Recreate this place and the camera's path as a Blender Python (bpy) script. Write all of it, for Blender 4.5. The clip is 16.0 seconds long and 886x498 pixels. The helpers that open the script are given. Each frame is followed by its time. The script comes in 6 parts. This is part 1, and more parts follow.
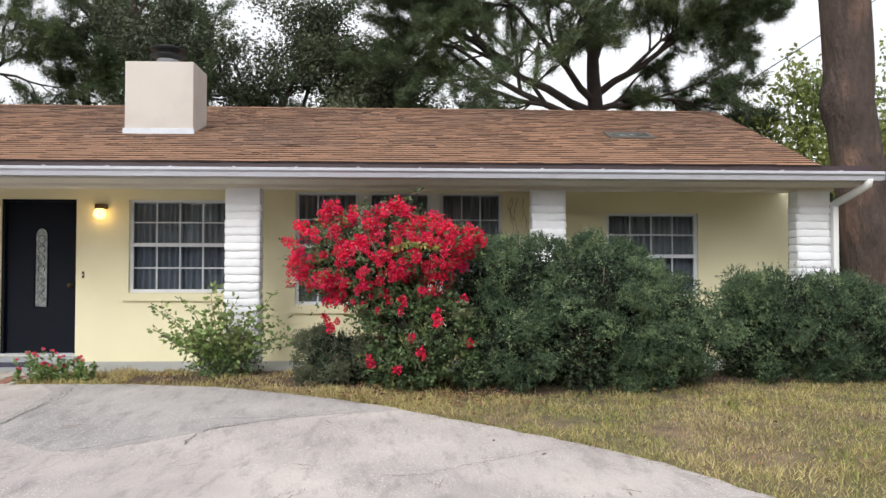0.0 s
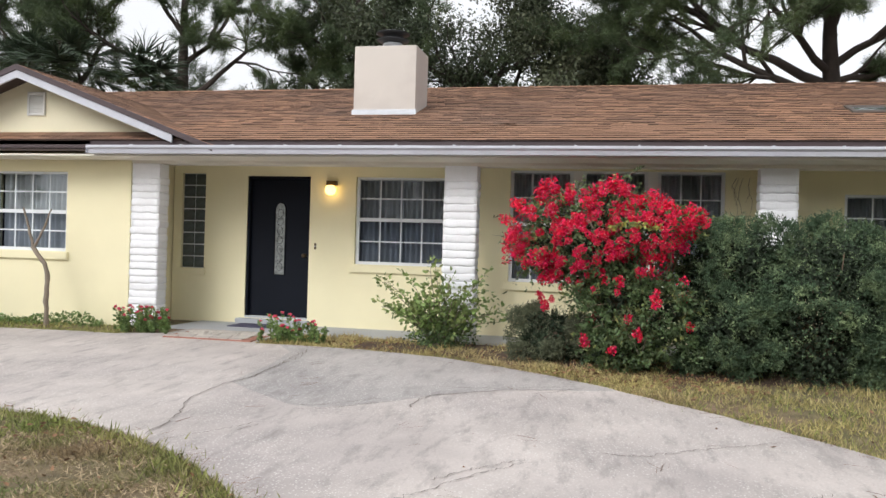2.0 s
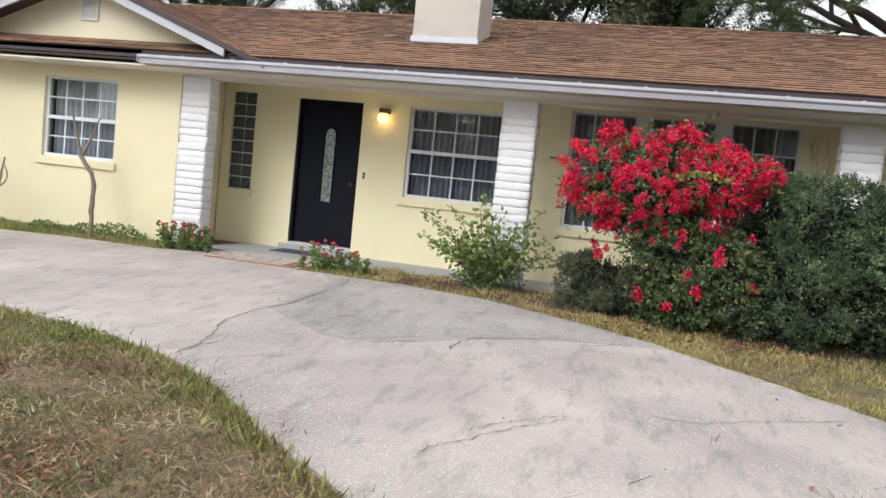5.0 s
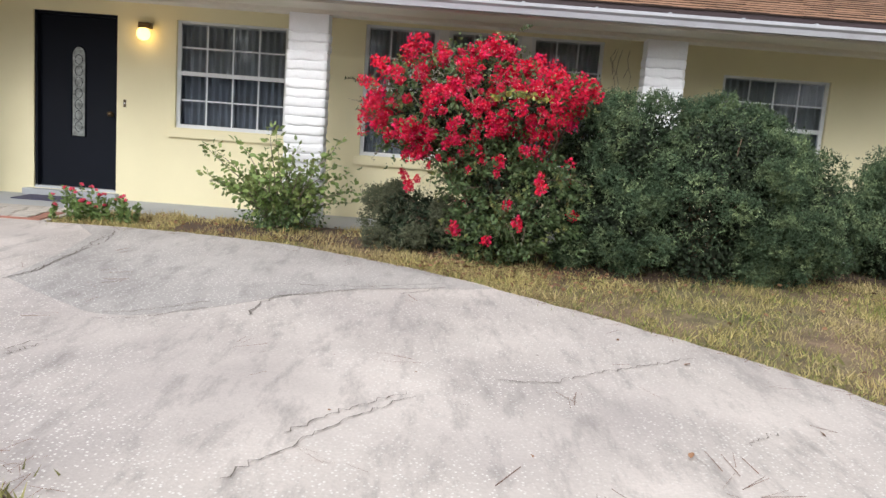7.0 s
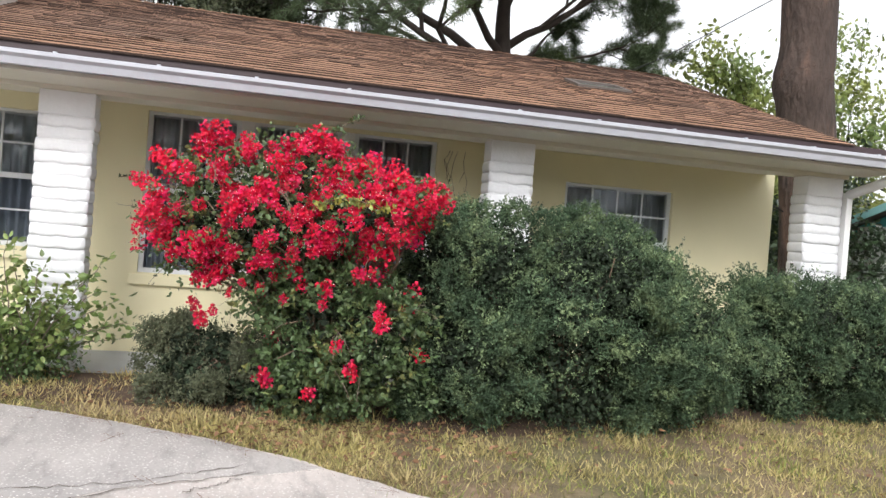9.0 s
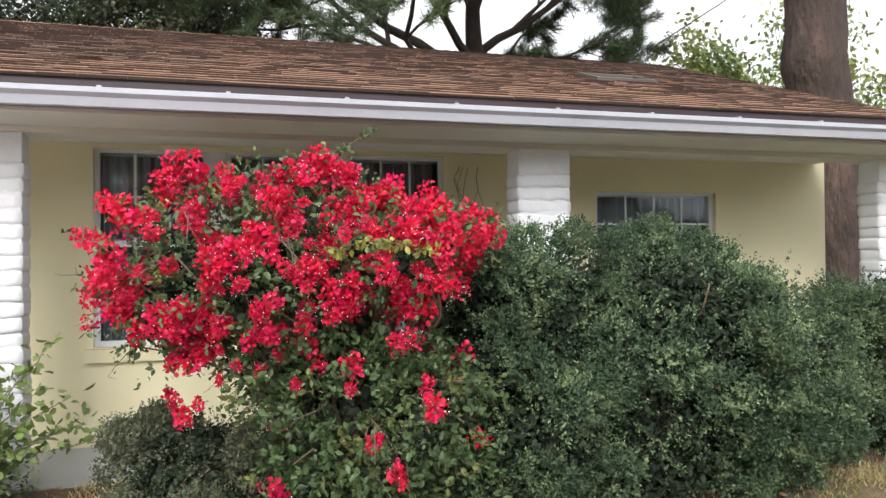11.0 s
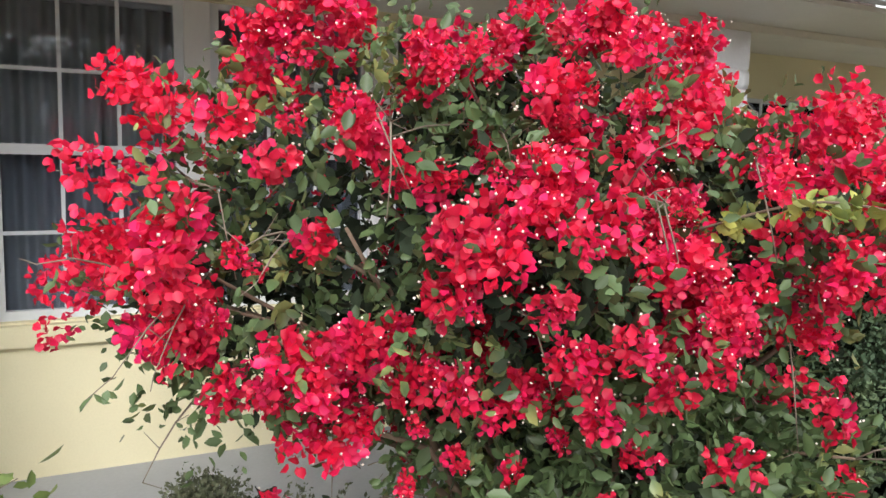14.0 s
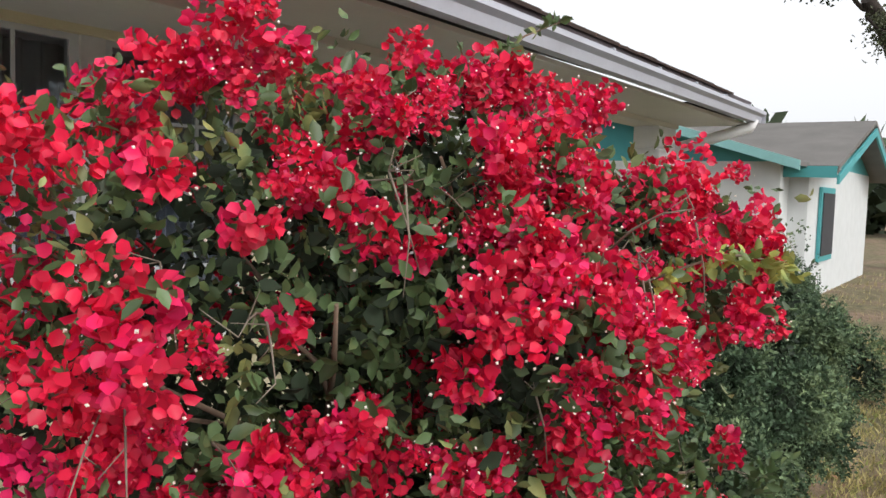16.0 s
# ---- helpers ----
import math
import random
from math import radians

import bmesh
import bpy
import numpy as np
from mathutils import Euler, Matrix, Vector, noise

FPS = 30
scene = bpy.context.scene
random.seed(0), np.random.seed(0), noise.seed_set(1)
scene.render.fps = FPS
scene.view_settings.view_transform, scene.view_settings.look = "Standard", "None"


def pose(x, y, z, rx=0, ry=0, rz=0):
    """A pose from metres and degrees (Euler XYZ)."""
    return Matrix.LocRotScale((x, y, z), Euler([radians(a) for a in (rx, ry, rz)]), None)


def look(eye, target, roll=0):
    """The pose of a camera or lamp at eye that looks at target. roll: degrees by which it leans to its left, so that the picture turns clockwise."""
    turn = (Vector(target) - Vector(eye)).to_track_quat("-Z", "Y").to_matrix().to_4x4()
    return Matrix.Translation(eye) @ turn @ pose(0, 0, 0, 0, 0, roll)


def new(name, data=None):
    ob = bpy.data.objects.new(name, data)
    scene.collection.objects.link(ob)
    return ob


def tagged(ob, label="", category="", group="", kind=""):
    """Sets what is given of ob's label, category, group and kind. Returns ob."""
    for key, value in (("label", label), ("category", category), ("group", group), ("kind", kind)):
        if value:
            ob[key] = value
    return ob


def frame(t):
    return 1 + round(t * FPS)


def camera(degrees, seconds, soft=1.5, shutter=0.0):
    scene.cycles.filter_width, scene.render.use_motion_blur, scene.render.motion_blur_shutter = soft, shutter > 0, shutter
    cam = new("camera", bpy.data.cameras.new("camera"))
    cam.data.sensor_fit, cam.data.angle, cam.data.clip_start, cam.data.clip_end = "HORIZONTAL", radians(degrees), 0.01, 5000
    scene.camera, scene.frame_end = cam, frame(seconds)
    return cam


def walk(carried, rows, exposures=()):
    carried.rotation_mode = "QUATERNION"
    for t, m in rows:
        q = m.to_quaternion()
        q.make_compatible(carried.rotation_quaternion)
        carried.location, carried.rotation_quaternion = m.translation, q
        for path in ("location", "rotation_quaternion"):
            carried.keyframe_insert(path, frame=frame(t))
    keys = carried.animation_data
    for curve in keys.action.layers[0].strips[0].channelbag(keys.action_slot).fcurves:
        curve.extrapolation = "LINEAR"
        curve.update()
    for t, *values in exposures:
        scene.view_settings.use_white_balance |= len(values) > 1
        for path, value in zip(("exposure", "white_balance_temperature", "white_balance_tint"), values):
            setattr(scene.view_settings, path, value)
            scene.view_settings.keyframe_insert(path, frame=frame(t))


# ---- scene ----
cam = camera(58.0, 16.0)
METRES, EYE, TILT, LEAN, TURN = 9.1, 1.5, 0.0, 0.0, -1.8
PATH = [
    (0, (0.187, 0.062, 1.636), (0.268, 2.059, 1.689), 0.1),
    (0.5, (0.224, 0.062, 1.614), (0.438, 2.051, 1.616), -1.0),
    (1, (0.157, 0.028, 1.638), (0.254, 2.025, 1.643), -0.2),
    (1.5, (0.08, 0.005, 1.624), (-0.089, 1.998, 1.654), 1.5),
    (2, (0.05, 0.009, 1.611), (-0.37, 1.965, 1.606), 1.7),
    (2.5, (-0.04, -0.019, 1.585), (-0.844, 1.811, 1.509), 1.8),
    (3, (-0.082, -0.058, 1.557), (-1.076, 1.672, 1.429), 3.4),
    (3.5, (-0.074, -0.036, 1.55), (-1.092, 1.68, 1.411), 3.2),
    (4, (-0.044, 0.011, 1.554), (-0.893, 1.818, 1.425), 3.0),
    (4.5, (-0.05, 0.211, 1.548), (-0.644, 2.115, 1.405), 4.7),
    (4.7, (-0.049, 0.269, 1.556), (-0.617, 2.181, 1.408), 5.4),
    (6.8, (-0.412, 1.25, 1.58), (-0.437, 3.225, 1.271), 4.5),
    (7, (-0.378, 1.318, 1.588), (-0.361, 3.294, 1.283), 4.3),
    (7.5, (-0.387, 1.699, 1.628), (-0.162, 3.675, 1.415), 4.6),
    (8, (-0.392, 2.096, 1.64), (-0.033, 4.058, 1.497), 5.0),
    (8.5, (-0.382, 2.538, 1.718), (-0.039, 4.506, 1.621), 5.2),
    (9, (-0.427, 3.001, 1.687), (0.056, 4.942, 1.667), 4.6),
    (9.2, (-0.382, 3.131, 1.634), (0.188, 5.048, 1.656), 4.0),
    (11.3, (-0.61, 4.66, 1.84), (-0.079, 6.588, 1.862), -1.6),
    (11.5, (-0.66, 4.82, 1.85), (-0.227, 6.773, 1.839), -0.4),
    (12, (-0.92, 5.26, 1.87), (-0.649, 7.234, 1.695), 0.6),
    (12.5, (-1.04, 5.75, 1.9), (-0.726, 7.712, 1.670), 1.3),
    (13, (-1.12, 6.17, 1.92), (-0.693, 8.112, 1.708), 0.2),
    (13.5, (-1.17, 6.58, 1.94), (-0.499, 8.448, 1.694), 0.3),
    (14, (-1.25, 7.0, 1.98), (-0.334, 8.763, 1.747), 1.3),
    (14.5, (-1.31, 7.36, 2.02), (-0.135, 8.966, 1.821), 1.6),
    (15, (-1.38, 7.55, 2.06), (-0.046, 9.035, 1.934), 1.1),
    (15.5, (-1.51, 7.6, 2.05), (0.017, 8.889, 1.966), 0.1),
    (16, (-1.7, 7.58, 2.03), (-0.064, 8.721, 1.885), 1.8),
]
EXPOSURES = [(0, 0.1), (3.5, 0.0), (7, 0.17), (9, 0.42), (11.5, 0.42), (12.5, 0.5), (13.5, 0.5), (14.5, 0.64), (15.2, 0.5), (16, 0.12)]
walk(cam, [(t, look(eye, target, roll)) for t, eye, target, roll in PATH], EXPOSURES)

# world: overcast sky
SUN_EL, SUN_ROT = radians(33), radians(200)
world = bpy.data.worlds.new("world")
scene.world = world
world.use_nodes = True
wn = world.node_tree.nodes
wl = world.node_tree.links
sky = wn.new("ShaderNodeTexSky")
sky.sky_type = "NISHITA"
sky.sun_disc = False
sky.sun_elevation, sky.sun_rotation = SUN_EL, SUN_ROT
sky.air_density, sky.dust_density, sky.ozone_density = 1.0, 6.0, 1.0
pale = wn.new("ShaderNodeHueSaturation")
pale.inputs["Saturation"].default_value = 0.12
pale.inputs["Value"].default_value = 1.0
wl.new(sky.outputs["Color"], pale.inputs["Color"])
cloud = wn.new("ShaderNodeMix")
cloud.data_type = "RGBA"
cloud.inputs[0].default_value = 0.6
cloud.inputs[7].default_value = (8.6, 8.8, 9.2, 1)
wl.new(pale.outputs["Color"], cloud.inputs[6])
wl.new(cloud.outputs[2], wn["Background"].inputs["Color"])
wn["Background"].inputs["Strength"].default_value = 0.15
sun_data = bpy.data.lights.new("sun", "SUN")
sun_data.energy, sun_data.angle, sun_data.color = 1.12, radians(25), (1.0, 0.975, 0.94)
sun = new("sun", sun_data)
sun.matrix_world = look((0, 0, 30), (0 + 6 * math.sin(SUN_ROT) * -1, 6 * math.cos(SUN_ROT) * -1, 30 - 6 * math.tan(SUN_EL)))

# ---- materials ----


def mat(name, base=(0.5, 0.5, 0.5), rough=0.8, var=0.0, scale=4.0, fine=60.0, bump=0.0, metal=0.0, spec=0.5, rand=0.0,
        island=0.0, alt=None, altscale=1.5, alt_lo=0.45, alt_hi=0.65, detail=6.0, bumpscale=None, translucent=0.0, stretch=(1, 1, 1), coat=0.0):
    """A procedural surface: base colour varied at two scales, an optional second colour in patches, grain relief."""
    m = bpy.data.materials.new(name)
    m.use_nodes = True
    n, l = m.node_tree.nodes, m.node_tree.links
    b = n["Principled BSDF"]
    b.inputs["Roughness"].default_value = rough
    b.inputs["Metallic"].default_value = metal
    b.inputs["Specular IOR Level"].default_value = spec
    b.inputs["Coat Weight"].default_value = coat
    tc = n.new("ShaderNodeTexCoord")
    mp = n.new("ShaderNodeMapping")
    mp.inputs["Scale"].default_value = stretch
    geo = n.new("ShaderNodeNewGeometry")
    l.new(geo.outputs["Position"] if max(stretch) != min(stretch) or altscale < 0 else tc.outputs["Object"], mp.inputs["Vector"])
    colour = None
    rgb = n.new("ShaderNodeRGB")
    rgb.outputs[0].default_value = (*base, 1)
    colour = rgb.outputs[0]

    def noise_tex(s, d=detail):
        t = n.new("ShaderNodeTexNoise")
        t.inputs["Scale"].default_value = s
        t.inputs["Detail"].default_value = d
        l.new(mp.outputs["Vector"], t.inputs["Vector"])
        return t.outputs["Fac"]

    if alt:
        r = n.new("ShaderNodeMapRange")
        r.inputs["From Min"].default_value, r.inputs["From Max"].default_value = alt_lo, alt_hi
        l.new(noise_tex(abs(altscale)), r.inputs["Value"])
        mx = n.new("ShaderNodeMix")
        mx.data_type = "RGBA"
        mx.inputs[7].default_value = (*alt, 1)
        l.new(r.outputs["Result"], mx.inputs[0])
        l.new(colour, mx.inputs[6])
        colour = mx.outputs[2]

    def brighten(source, amount):
        nonlocal colour
        r = n.new("ShaderNodeMapRange")
        r.inputs["To Min"].default_value, r.inputs["To Max"].default_value = 1 - amount, 1 + amount
        l.new(source, r.inputs["Value"])
        h = n.new("ShaderNodeHueSaturation")
        l.new(r.outputs["Result"], h.inputs["Value"])
        l.new(colour, h.inputs["Color"])
        colour = h.outputs["Color"]

    if var:
        brighten(noise_tex(scale), var * 2)
        brighten(noise_tex(fine), var)
    if rand:
        brighten(n.new("ShaderNodeObjectInfo").outputs["Random"], rand)
    if island:
        brighten(geo.outputs["Random Per Island"], island)
    l.new(colour, b.inputs["Base Color"])
    if bump:
        bp = n.new("ShaderNodeBump")
        bp.inputs["Strength"].default_value = 0.6
        bp.inputs["Distance"].default_value = bump
        l.new(noise_tex(bumpscale or fine), bp.inputs["Height"])
        l.new(bp.outputs["Normal"], b.inputs["Normal"])
    if translucent:
        tr = n.new("ShaderNodeBsdfTranslucent")
        ms = n.new("ShaderNodeMixShader")
        ms.inputs[0].default_value = translucent
        l.new(colour, tr.inputs["Color"])
        l.new(b.outputs[0], ms.inputs[1])
        l.new(tr.outputs[0], ms.inputs[2])
        l.new(ms.outputs[0], n["Material Output"].inputs["Surface"])
    return m


M = {}
M["stucco"] = mat("yellow_stucco", (0.81, 0.750, 0.515), 0.9, 0.05, 0.8, 90, 0.004, alt=(0.775, 0.715, 0.485), altscale=0.9, bumpscale=110)
M["gable"] = mat("yellow_boards", (0.79, 0.745, 0.56), 0.85, 0.04, 1.5, 60, 0.002)
M["white"] = mat("white_paint", (0.80, 0.80, 0.80), 0.55, 0.04, 2, 40, 0.001)
M["gutter"] = mat("gutter_white", (0.50, 0.51, 0.57), 0.5, 0.06, 1.2, 30, 0.001, alt=(0.42, 0.42, 0.47), altscale=2.5, alt_lo=0.55, alt_hi=0.8)
M["soffit"] = mat("soffit_paint", (0.72, 0.69, 0.62), 0.8, 0.05, 2, 40, 0.001)
M["block"] = mat("white_slump_block", (0.82, 0.83, 0.86), 0.8, 0.05, 5, 70, 0.006, rand=0.04, bumpscale=35)
M["mortar"] = mat("painted_mortar", (0.82, 0.83, 0.86), 0.9, 0.06, 6, 60, 0.003)
M["brownedge"] = mat("brown_drip_edge", (0.055, 0.035, 0.04), 0.5, 0.1, 3, 40)
M["shingle"] = mat("asphalt_shingle", (0.32, 0.172, 0.103), 0.9, 0.12, 0.9, 240, 0.002, island=0.34, rand=0.10, alt=(0.19, 0.115, 0.083), altscale=0.45, alt_lo=0.42, alt_hi=0.72)
M["under"] = mat("roof_felt", (0.06, 0.045, 0.04), 0.95, 0.1)
M["chimney"] = mat("chimney_stucco", (0.60, 0.56, 0.52), 0.9, 0.04, 1.5, 70, 0.002, alt=(0.52, 0.48, 0.45), altscale=1.2)
M["flashing"] = mat("flashing_metal", (0.5, 0.53, 0.58), 0.45, 0.08, 5, 40, metal=0.3)
M["darkmetal"] = mat("dark_metal", (0.03, 0.032, 0.036), 0.45, 0.1, 5, 40, metal=0.5)
M["door"] = mat("black_door_paint", (0.005, 0.007, 0.013), 0.6, 0.1, 3, 50, 0.0005, spec=0.15)
M["alum"] = mat("window_frame", (0.72, 0.75, 0.78), 0.45, 0.04, 4, 60)
M["muntin"] = mat("muntin_grey", (0.72, 0.76, 0.79), 0.5, 0.03, 4, 60)
M["slab"] = mat("grey_porch_paint", (0.40, 0.42, 0.45), 0.7, 0.08, 1.8, 50, 0.001)
M["curtain"] = mat("drape_cloth", (0.44, 0.46, 0.47), 0.8, 0.05, 3, 60, rand=0.1)
M["curtain_w"] = mat("white_drape", (0.62, 0.63, 0.62), 0.8, 0.05, 3, 60, rand=0.1)
# Near-black colour stands in for the shade of unlit rooms.
M["dark"] = mat("unlit_room", (0.05, 0.05, 0.055), 0.9, 0.1)
M["brass"] = mat("antique_brass", (0.10, 0.07, 0.04), 0.4, 0.1, metal=0.7)
M["tile"] = mat("terracotta_tile", (0.42, 0.30, 0.25), 0.8, 0.1, 3, 40, 0.002, rand=0.2)
M["rubber"] = mat("door_mat", (0.07, 0.07, 0.12), 0.95, 0.15, 8, 200, 0.004)
M["vent"] = mat("vent_white", (0.72, 0.72, 0.70), 0.6, 0.05)
M["soil"] = mat("leaf_litter", (0.10, 0.065, 0.045), 0.95, 0.25, 4, 80, 0.015)


def glass_mat(name, tint, rough=0.02, ior=1.42):
    m = bpy.data.materials.new(name)
    m.use_nodes = True
    n, l = m.node_tree.nodes, m.node_tree.links
    gl = n.new("ShaderNodeBsdfGlossy")
    gl.inputs["Roughness"].default_value = rough
    gl.inputs["Color"].default_value = (0.9, 0.93, 0.96, 1)
    tr = n.new("ShaderNodeBsdfTransparent")
    tr.inputs["Color"].default_value = (*tint, 1)
    fr = n.new("ShaderNodeFresnel")
    fr.inputs["IOR"].default_value = ior
    ms = n.new("ShaderNodeMixShader")
    l.new(fr.outputs[0], ms.inputs[0])
    l.new(tr.outputs[0], ms.inputs[1])
    l.new(gl.outputs[0], ms.inputs[2])
    l.new(ms.outputs[0], n["Material Output"].inputs["Surface"])
    return m


M["glass"] = glass_mat("window_glass", (0.88, 0.90, 0.92))
M["screen"] = glass_mat("screened_glass", (0.72, 0.75, 0.80), 0.15, 1.2)
M["blockglass"] = mat("glass_block", (0.07, 0.085, 0.085), 0.12, 0.3, 18, 60, 0.012, spec=0.4, bumpscale=14)
M["leadglass"] = mat("leaded_glass", (0.22, 0.24, 0.24), 0.2, 0.5, 22, 60, 0.008, spec=0.8, bumpscale=30)
lampm = bpy.data.materials.new("lamp_glow")
lampm.use_nodes = True
lb = lampm.node_tree.nodes["Principled BSDF"]
lb.inputs["Base Color"].default_value = (0.9, 0.8, 0.6, 1)
lb.inputs["Emission Color"].default_value = (1.0, 0.66, 0.22, 1)
lb.inputs["Emission Strength"].default_value = 2.6
M["glow"] = lampm


def concrete_mat(name, base, alt):
    m = mat(name, base, 0.85, 0.15, 1.3, 55, 0.006, alt=alt, altscale=0.55, alt_lo=0.42, alt_hi=0.66)
    n, l = m.node_tree.nodes, m.node_tree.links
    b = n["Principled BSDF"]
    src = b.inputs["Base Color"].links[0].from_socket
    tc = n.new("ShaderNodeTexCoord")
    # exposed shell aggregate: small pale specks where the skin has worn
    v = n.new("ShaderNodeTexVoronoi")
    v.inputs["Scale"].default_value = 42
    l.new(tc.outputs["Object"], v.inputs["Vector"])
    r = n.new("ShaderNodeMapRange")
    r.inputs["From Min"].default_value, r.inputs["From Max"].default_value = 0.30, 0.14
    l.new(v.outputs["Distance"], r.inputs["Value"])
    w = n.new("ShaderNodeTexNoise")
    w.inputs["Scale"].default_value = 0.9
    l.new(tc.outputs["Object"], w.inputs["Vector"])
    r2 = n.new("ShaderNodeMapRange")
    r2.inputs["From Min"].default_value, r2.inputs["From Max"].default_value, r2.inputs["To Max"].default_value = 0.34, 0.52, 1.0
    l.new(w.outputs["Fac"], r2.inputs["Value"])
    mu = n.new("ShaderNodeMath")
    mu.operation = "MULTIPLY"
    l.new(r.outputs[0], mu.inputs[0])
    l.new(r2.outputs[0], mu.inputs[1])
    mx = n.new("ShaderNodeMix")
    mx.data_type = "RGBA"
    mx.inputs[7].default_value = (0.74, 0.72, 0.69, 1)
    l.new(mu.outputs[0], mx.inputs[0])
    l.new(src, mx.inputs[6])
    # long soft grey stains along the slope
    mp = n.new("ShaderNodeMapping")
    mp.inputs["Scale"].default_value = (1.9, 0.55, 1)
    mp.inputs["Rotation"].default_value = (0, 0, 0.9)
    l.new(tc.outputs["Object"], mp.inputs["Vector"])
    s = n.new("ShaderNodeTexNoise")
    s.inputs["Scale"].default_value = 3.4
    s.inputs["Detail"].default_value = 12
    s.inputs["Roughness"].default_value = 0.75
    l.new(mp.outputs[0], s.inputs["Vector"])
    r3 = n.new("ShaderNodeMapRange")
    r3.inputs["From Min"].default_value, r3.inputs["From Max"].default_value, r3.inputs["To Max"].default_value = 0.50, 0.70, 0.62
    l.new(s.outputs["Fac"], r3.inputs["Value"])
    mx2 = n.new("ShaderNodeMix")
    mx2.data_type = "RGBA"
    mx2.inputs[7].default_value = (0.19, 0.175, 0.17, 1)
    l.new(r3.outputs[0], mx2.inputs[0])
    l.new(mx.outputs[2], mx2.inputs[6])
    l.new(mx2.outputs[2], b.inputs["Base Color"])
    return m


M["concrete"] = concrete_mat("driveway_concrete", (0.57, 0.515, 0.485), (0.40, 0.36, 0.35))
# Darker copy of the driveway concrete; view-dependent shade and gloss put into its colour.
M["greyed_concrete"] = concrete_mat("shade_greyed_concrete", (0.45, 0.42, 0.405), (0.33, 0.31, 0.305))

# ---- building helpers ----


def mesh_of(name, verts, faces, material):
    me = bpy.data.meshes.new(name)
    me.from_pydata([tuple(v) for v in verts], [], faces)
    me.materials.append(material)
    me.update()
    return me


def part(name, bm, material, parent, label="", kind=""):
    me = bpy.data.meshes.new(name)
    bm.to_mesh(me)
    bm.free()
    me.materials.append(material)
    ob = new(name, me)
    ob.parent = parent
    return tagged(ob, label, kind=kind)


def piece(name, me, parent, loc=(0, 0, 0), rot=(0, 0, 0), label=""):
    ob = new(name, me)
    ob.parent = parent
    ob.location = loc
    ob.rotation_euler = rot
    return tagged(ob, label)


def thing(name, loc, label, category, group="", kind=""):
    ob = new(name)
    ob.location = loc
    ob.empty_display_size = 0.2
    return tagged(ob, label, category, group, kind)


def box(bm, x0, x1, y0, y1, z0, z1, bevel=0.0):
    """An axis-aligned box between two corners, its edges optionally bevelled."""
    vs = [bm.verts.new((x, y, z)) for x in (x0, x1) for y in (y0, y1) for z in (z0, z1)]
    a, b, c, d, e, f, g, h = vs
    fs = [bm.faces.new(q) for q in ((a, b, d, c), (e, g, h, f), (a, e, f, b), (c, d, h, g), (a, c, g, e), (b, f, h, d))]
    if bevel:
        es = {ed for fc in fs for ed in fc.edges}
        bmesh.ops.bevel(bm, geom=list(es), offset=bevel, segments=2, affect="EDGES", profile=0.7)
    return vs


def boxes(*args, bevel=0.0):
    bm = bmesh.new()
    for a in args:
        box(bm, *a, bevel=bevel)
    return bm


def tube(bm, points, radii, sides=8, cap=True):
    """A tapered tube along points."""
    rings = []
    pts = [Vector(p) for p in points]
    up = Vector((0.13, 0.31, 0.94)).normalized()
    for i, p in enumerate(pts):
        d = (pts[min(i + 1, len(pts) - 1)] - pts[max(i - 1, 0)]).normalized()
        u = d.cross(up)
        u = u.normalized() if u.length > 1e-3 else Vector((1, 0, 0))
        v = d.cross(u)
        r = radii[i] if hasattr(radii, "__len__") else radii
        rings.append([bm.verts.new(p + (u * math.cos(2 * math.pi * k / sides) + v * math.sin(2 * math.pi * k / sides)) * r) for k in range(sides)])
    for a, b in zip(rings, rings[1:]):
        for k in range(sides):
            f = bm.faces.new((a[k], a[(k + 1) % sides], b[(k + 1) % sides], b[k]))
            f.smooth = True
    if cap:
        bm.faces.new(rings[0][::-1])
        bm.faces.new(rings[-1])


def lathe(bm, profile, centre, sides=24):
    """A turned body from (radius, z) pairs."""
    cx, cy, cz = centre
    rings = [[bm.verts.new((cx + r * math.cos(2 * math.pi * k / sides), cy + r * math.sin(2 * math.pi * k / sides), cz + z)) for k in range(sides)] for r, z in profile]
    for a, b in zip(rings, rings[1:]):
        for k in range(sides):
            f = bm.faces.new((a[k], a[(k + 1) % sides], b[(k + 1) % sides], b[k]))
            f.smooth = True
    bm.faces.new(rings[0][::-1])
    bm.faces.new(rings[-1])


def gz(x, y):
    """Height of the ground: it rises gently to the house and lies level beyond."""
    if y > 10:
        return 0.38
    return 0.10 + 0.028 * max(y, -12)


# ---- ground ----
FAR = [(-24, -6), (-20.5, 0.5), (-17, 4.6), (-14.8, 6.4), (-12.95, 7.46), (-11.71, 8.10), (-10.15, 8.60), (-8.64, 9.02), (-7.37, 9.22), (-6.25, 9.24), (-5.66, 9.5),
       (-5.6, 10.0), (-4.25, 10.0), (-4.22, 9.10), (-3.19, 9.10), (-2.5, 9.02), (-1.77, 8.84), (-1.1, 8.48), (-0.41, 8.06), (0.15, 7.60), (0.67, 7.10), (1.1, 6.68), (1.49, 6.28), (1.9, 5.8), (2.2, 5.3),
       (2.6, 4.5), (2.95, 3.3), (3.2, 1.5), (3.4, -2), (3.6, -7)]
NEAR = [(-19.5, -6), (-16.5, -0.5), (-13.6, 2.6), (-11, 4.2), (-8.9, 5.05), (-7.47, 5.42), (-6.2, 5.52), (-4.94, 5.43), (-4.16, 5.29), (-3.5, 5.1), (-3.03, 4.88), (-2.6, 4.62), (-2.24, 4.32), (-1.85, 3.97),
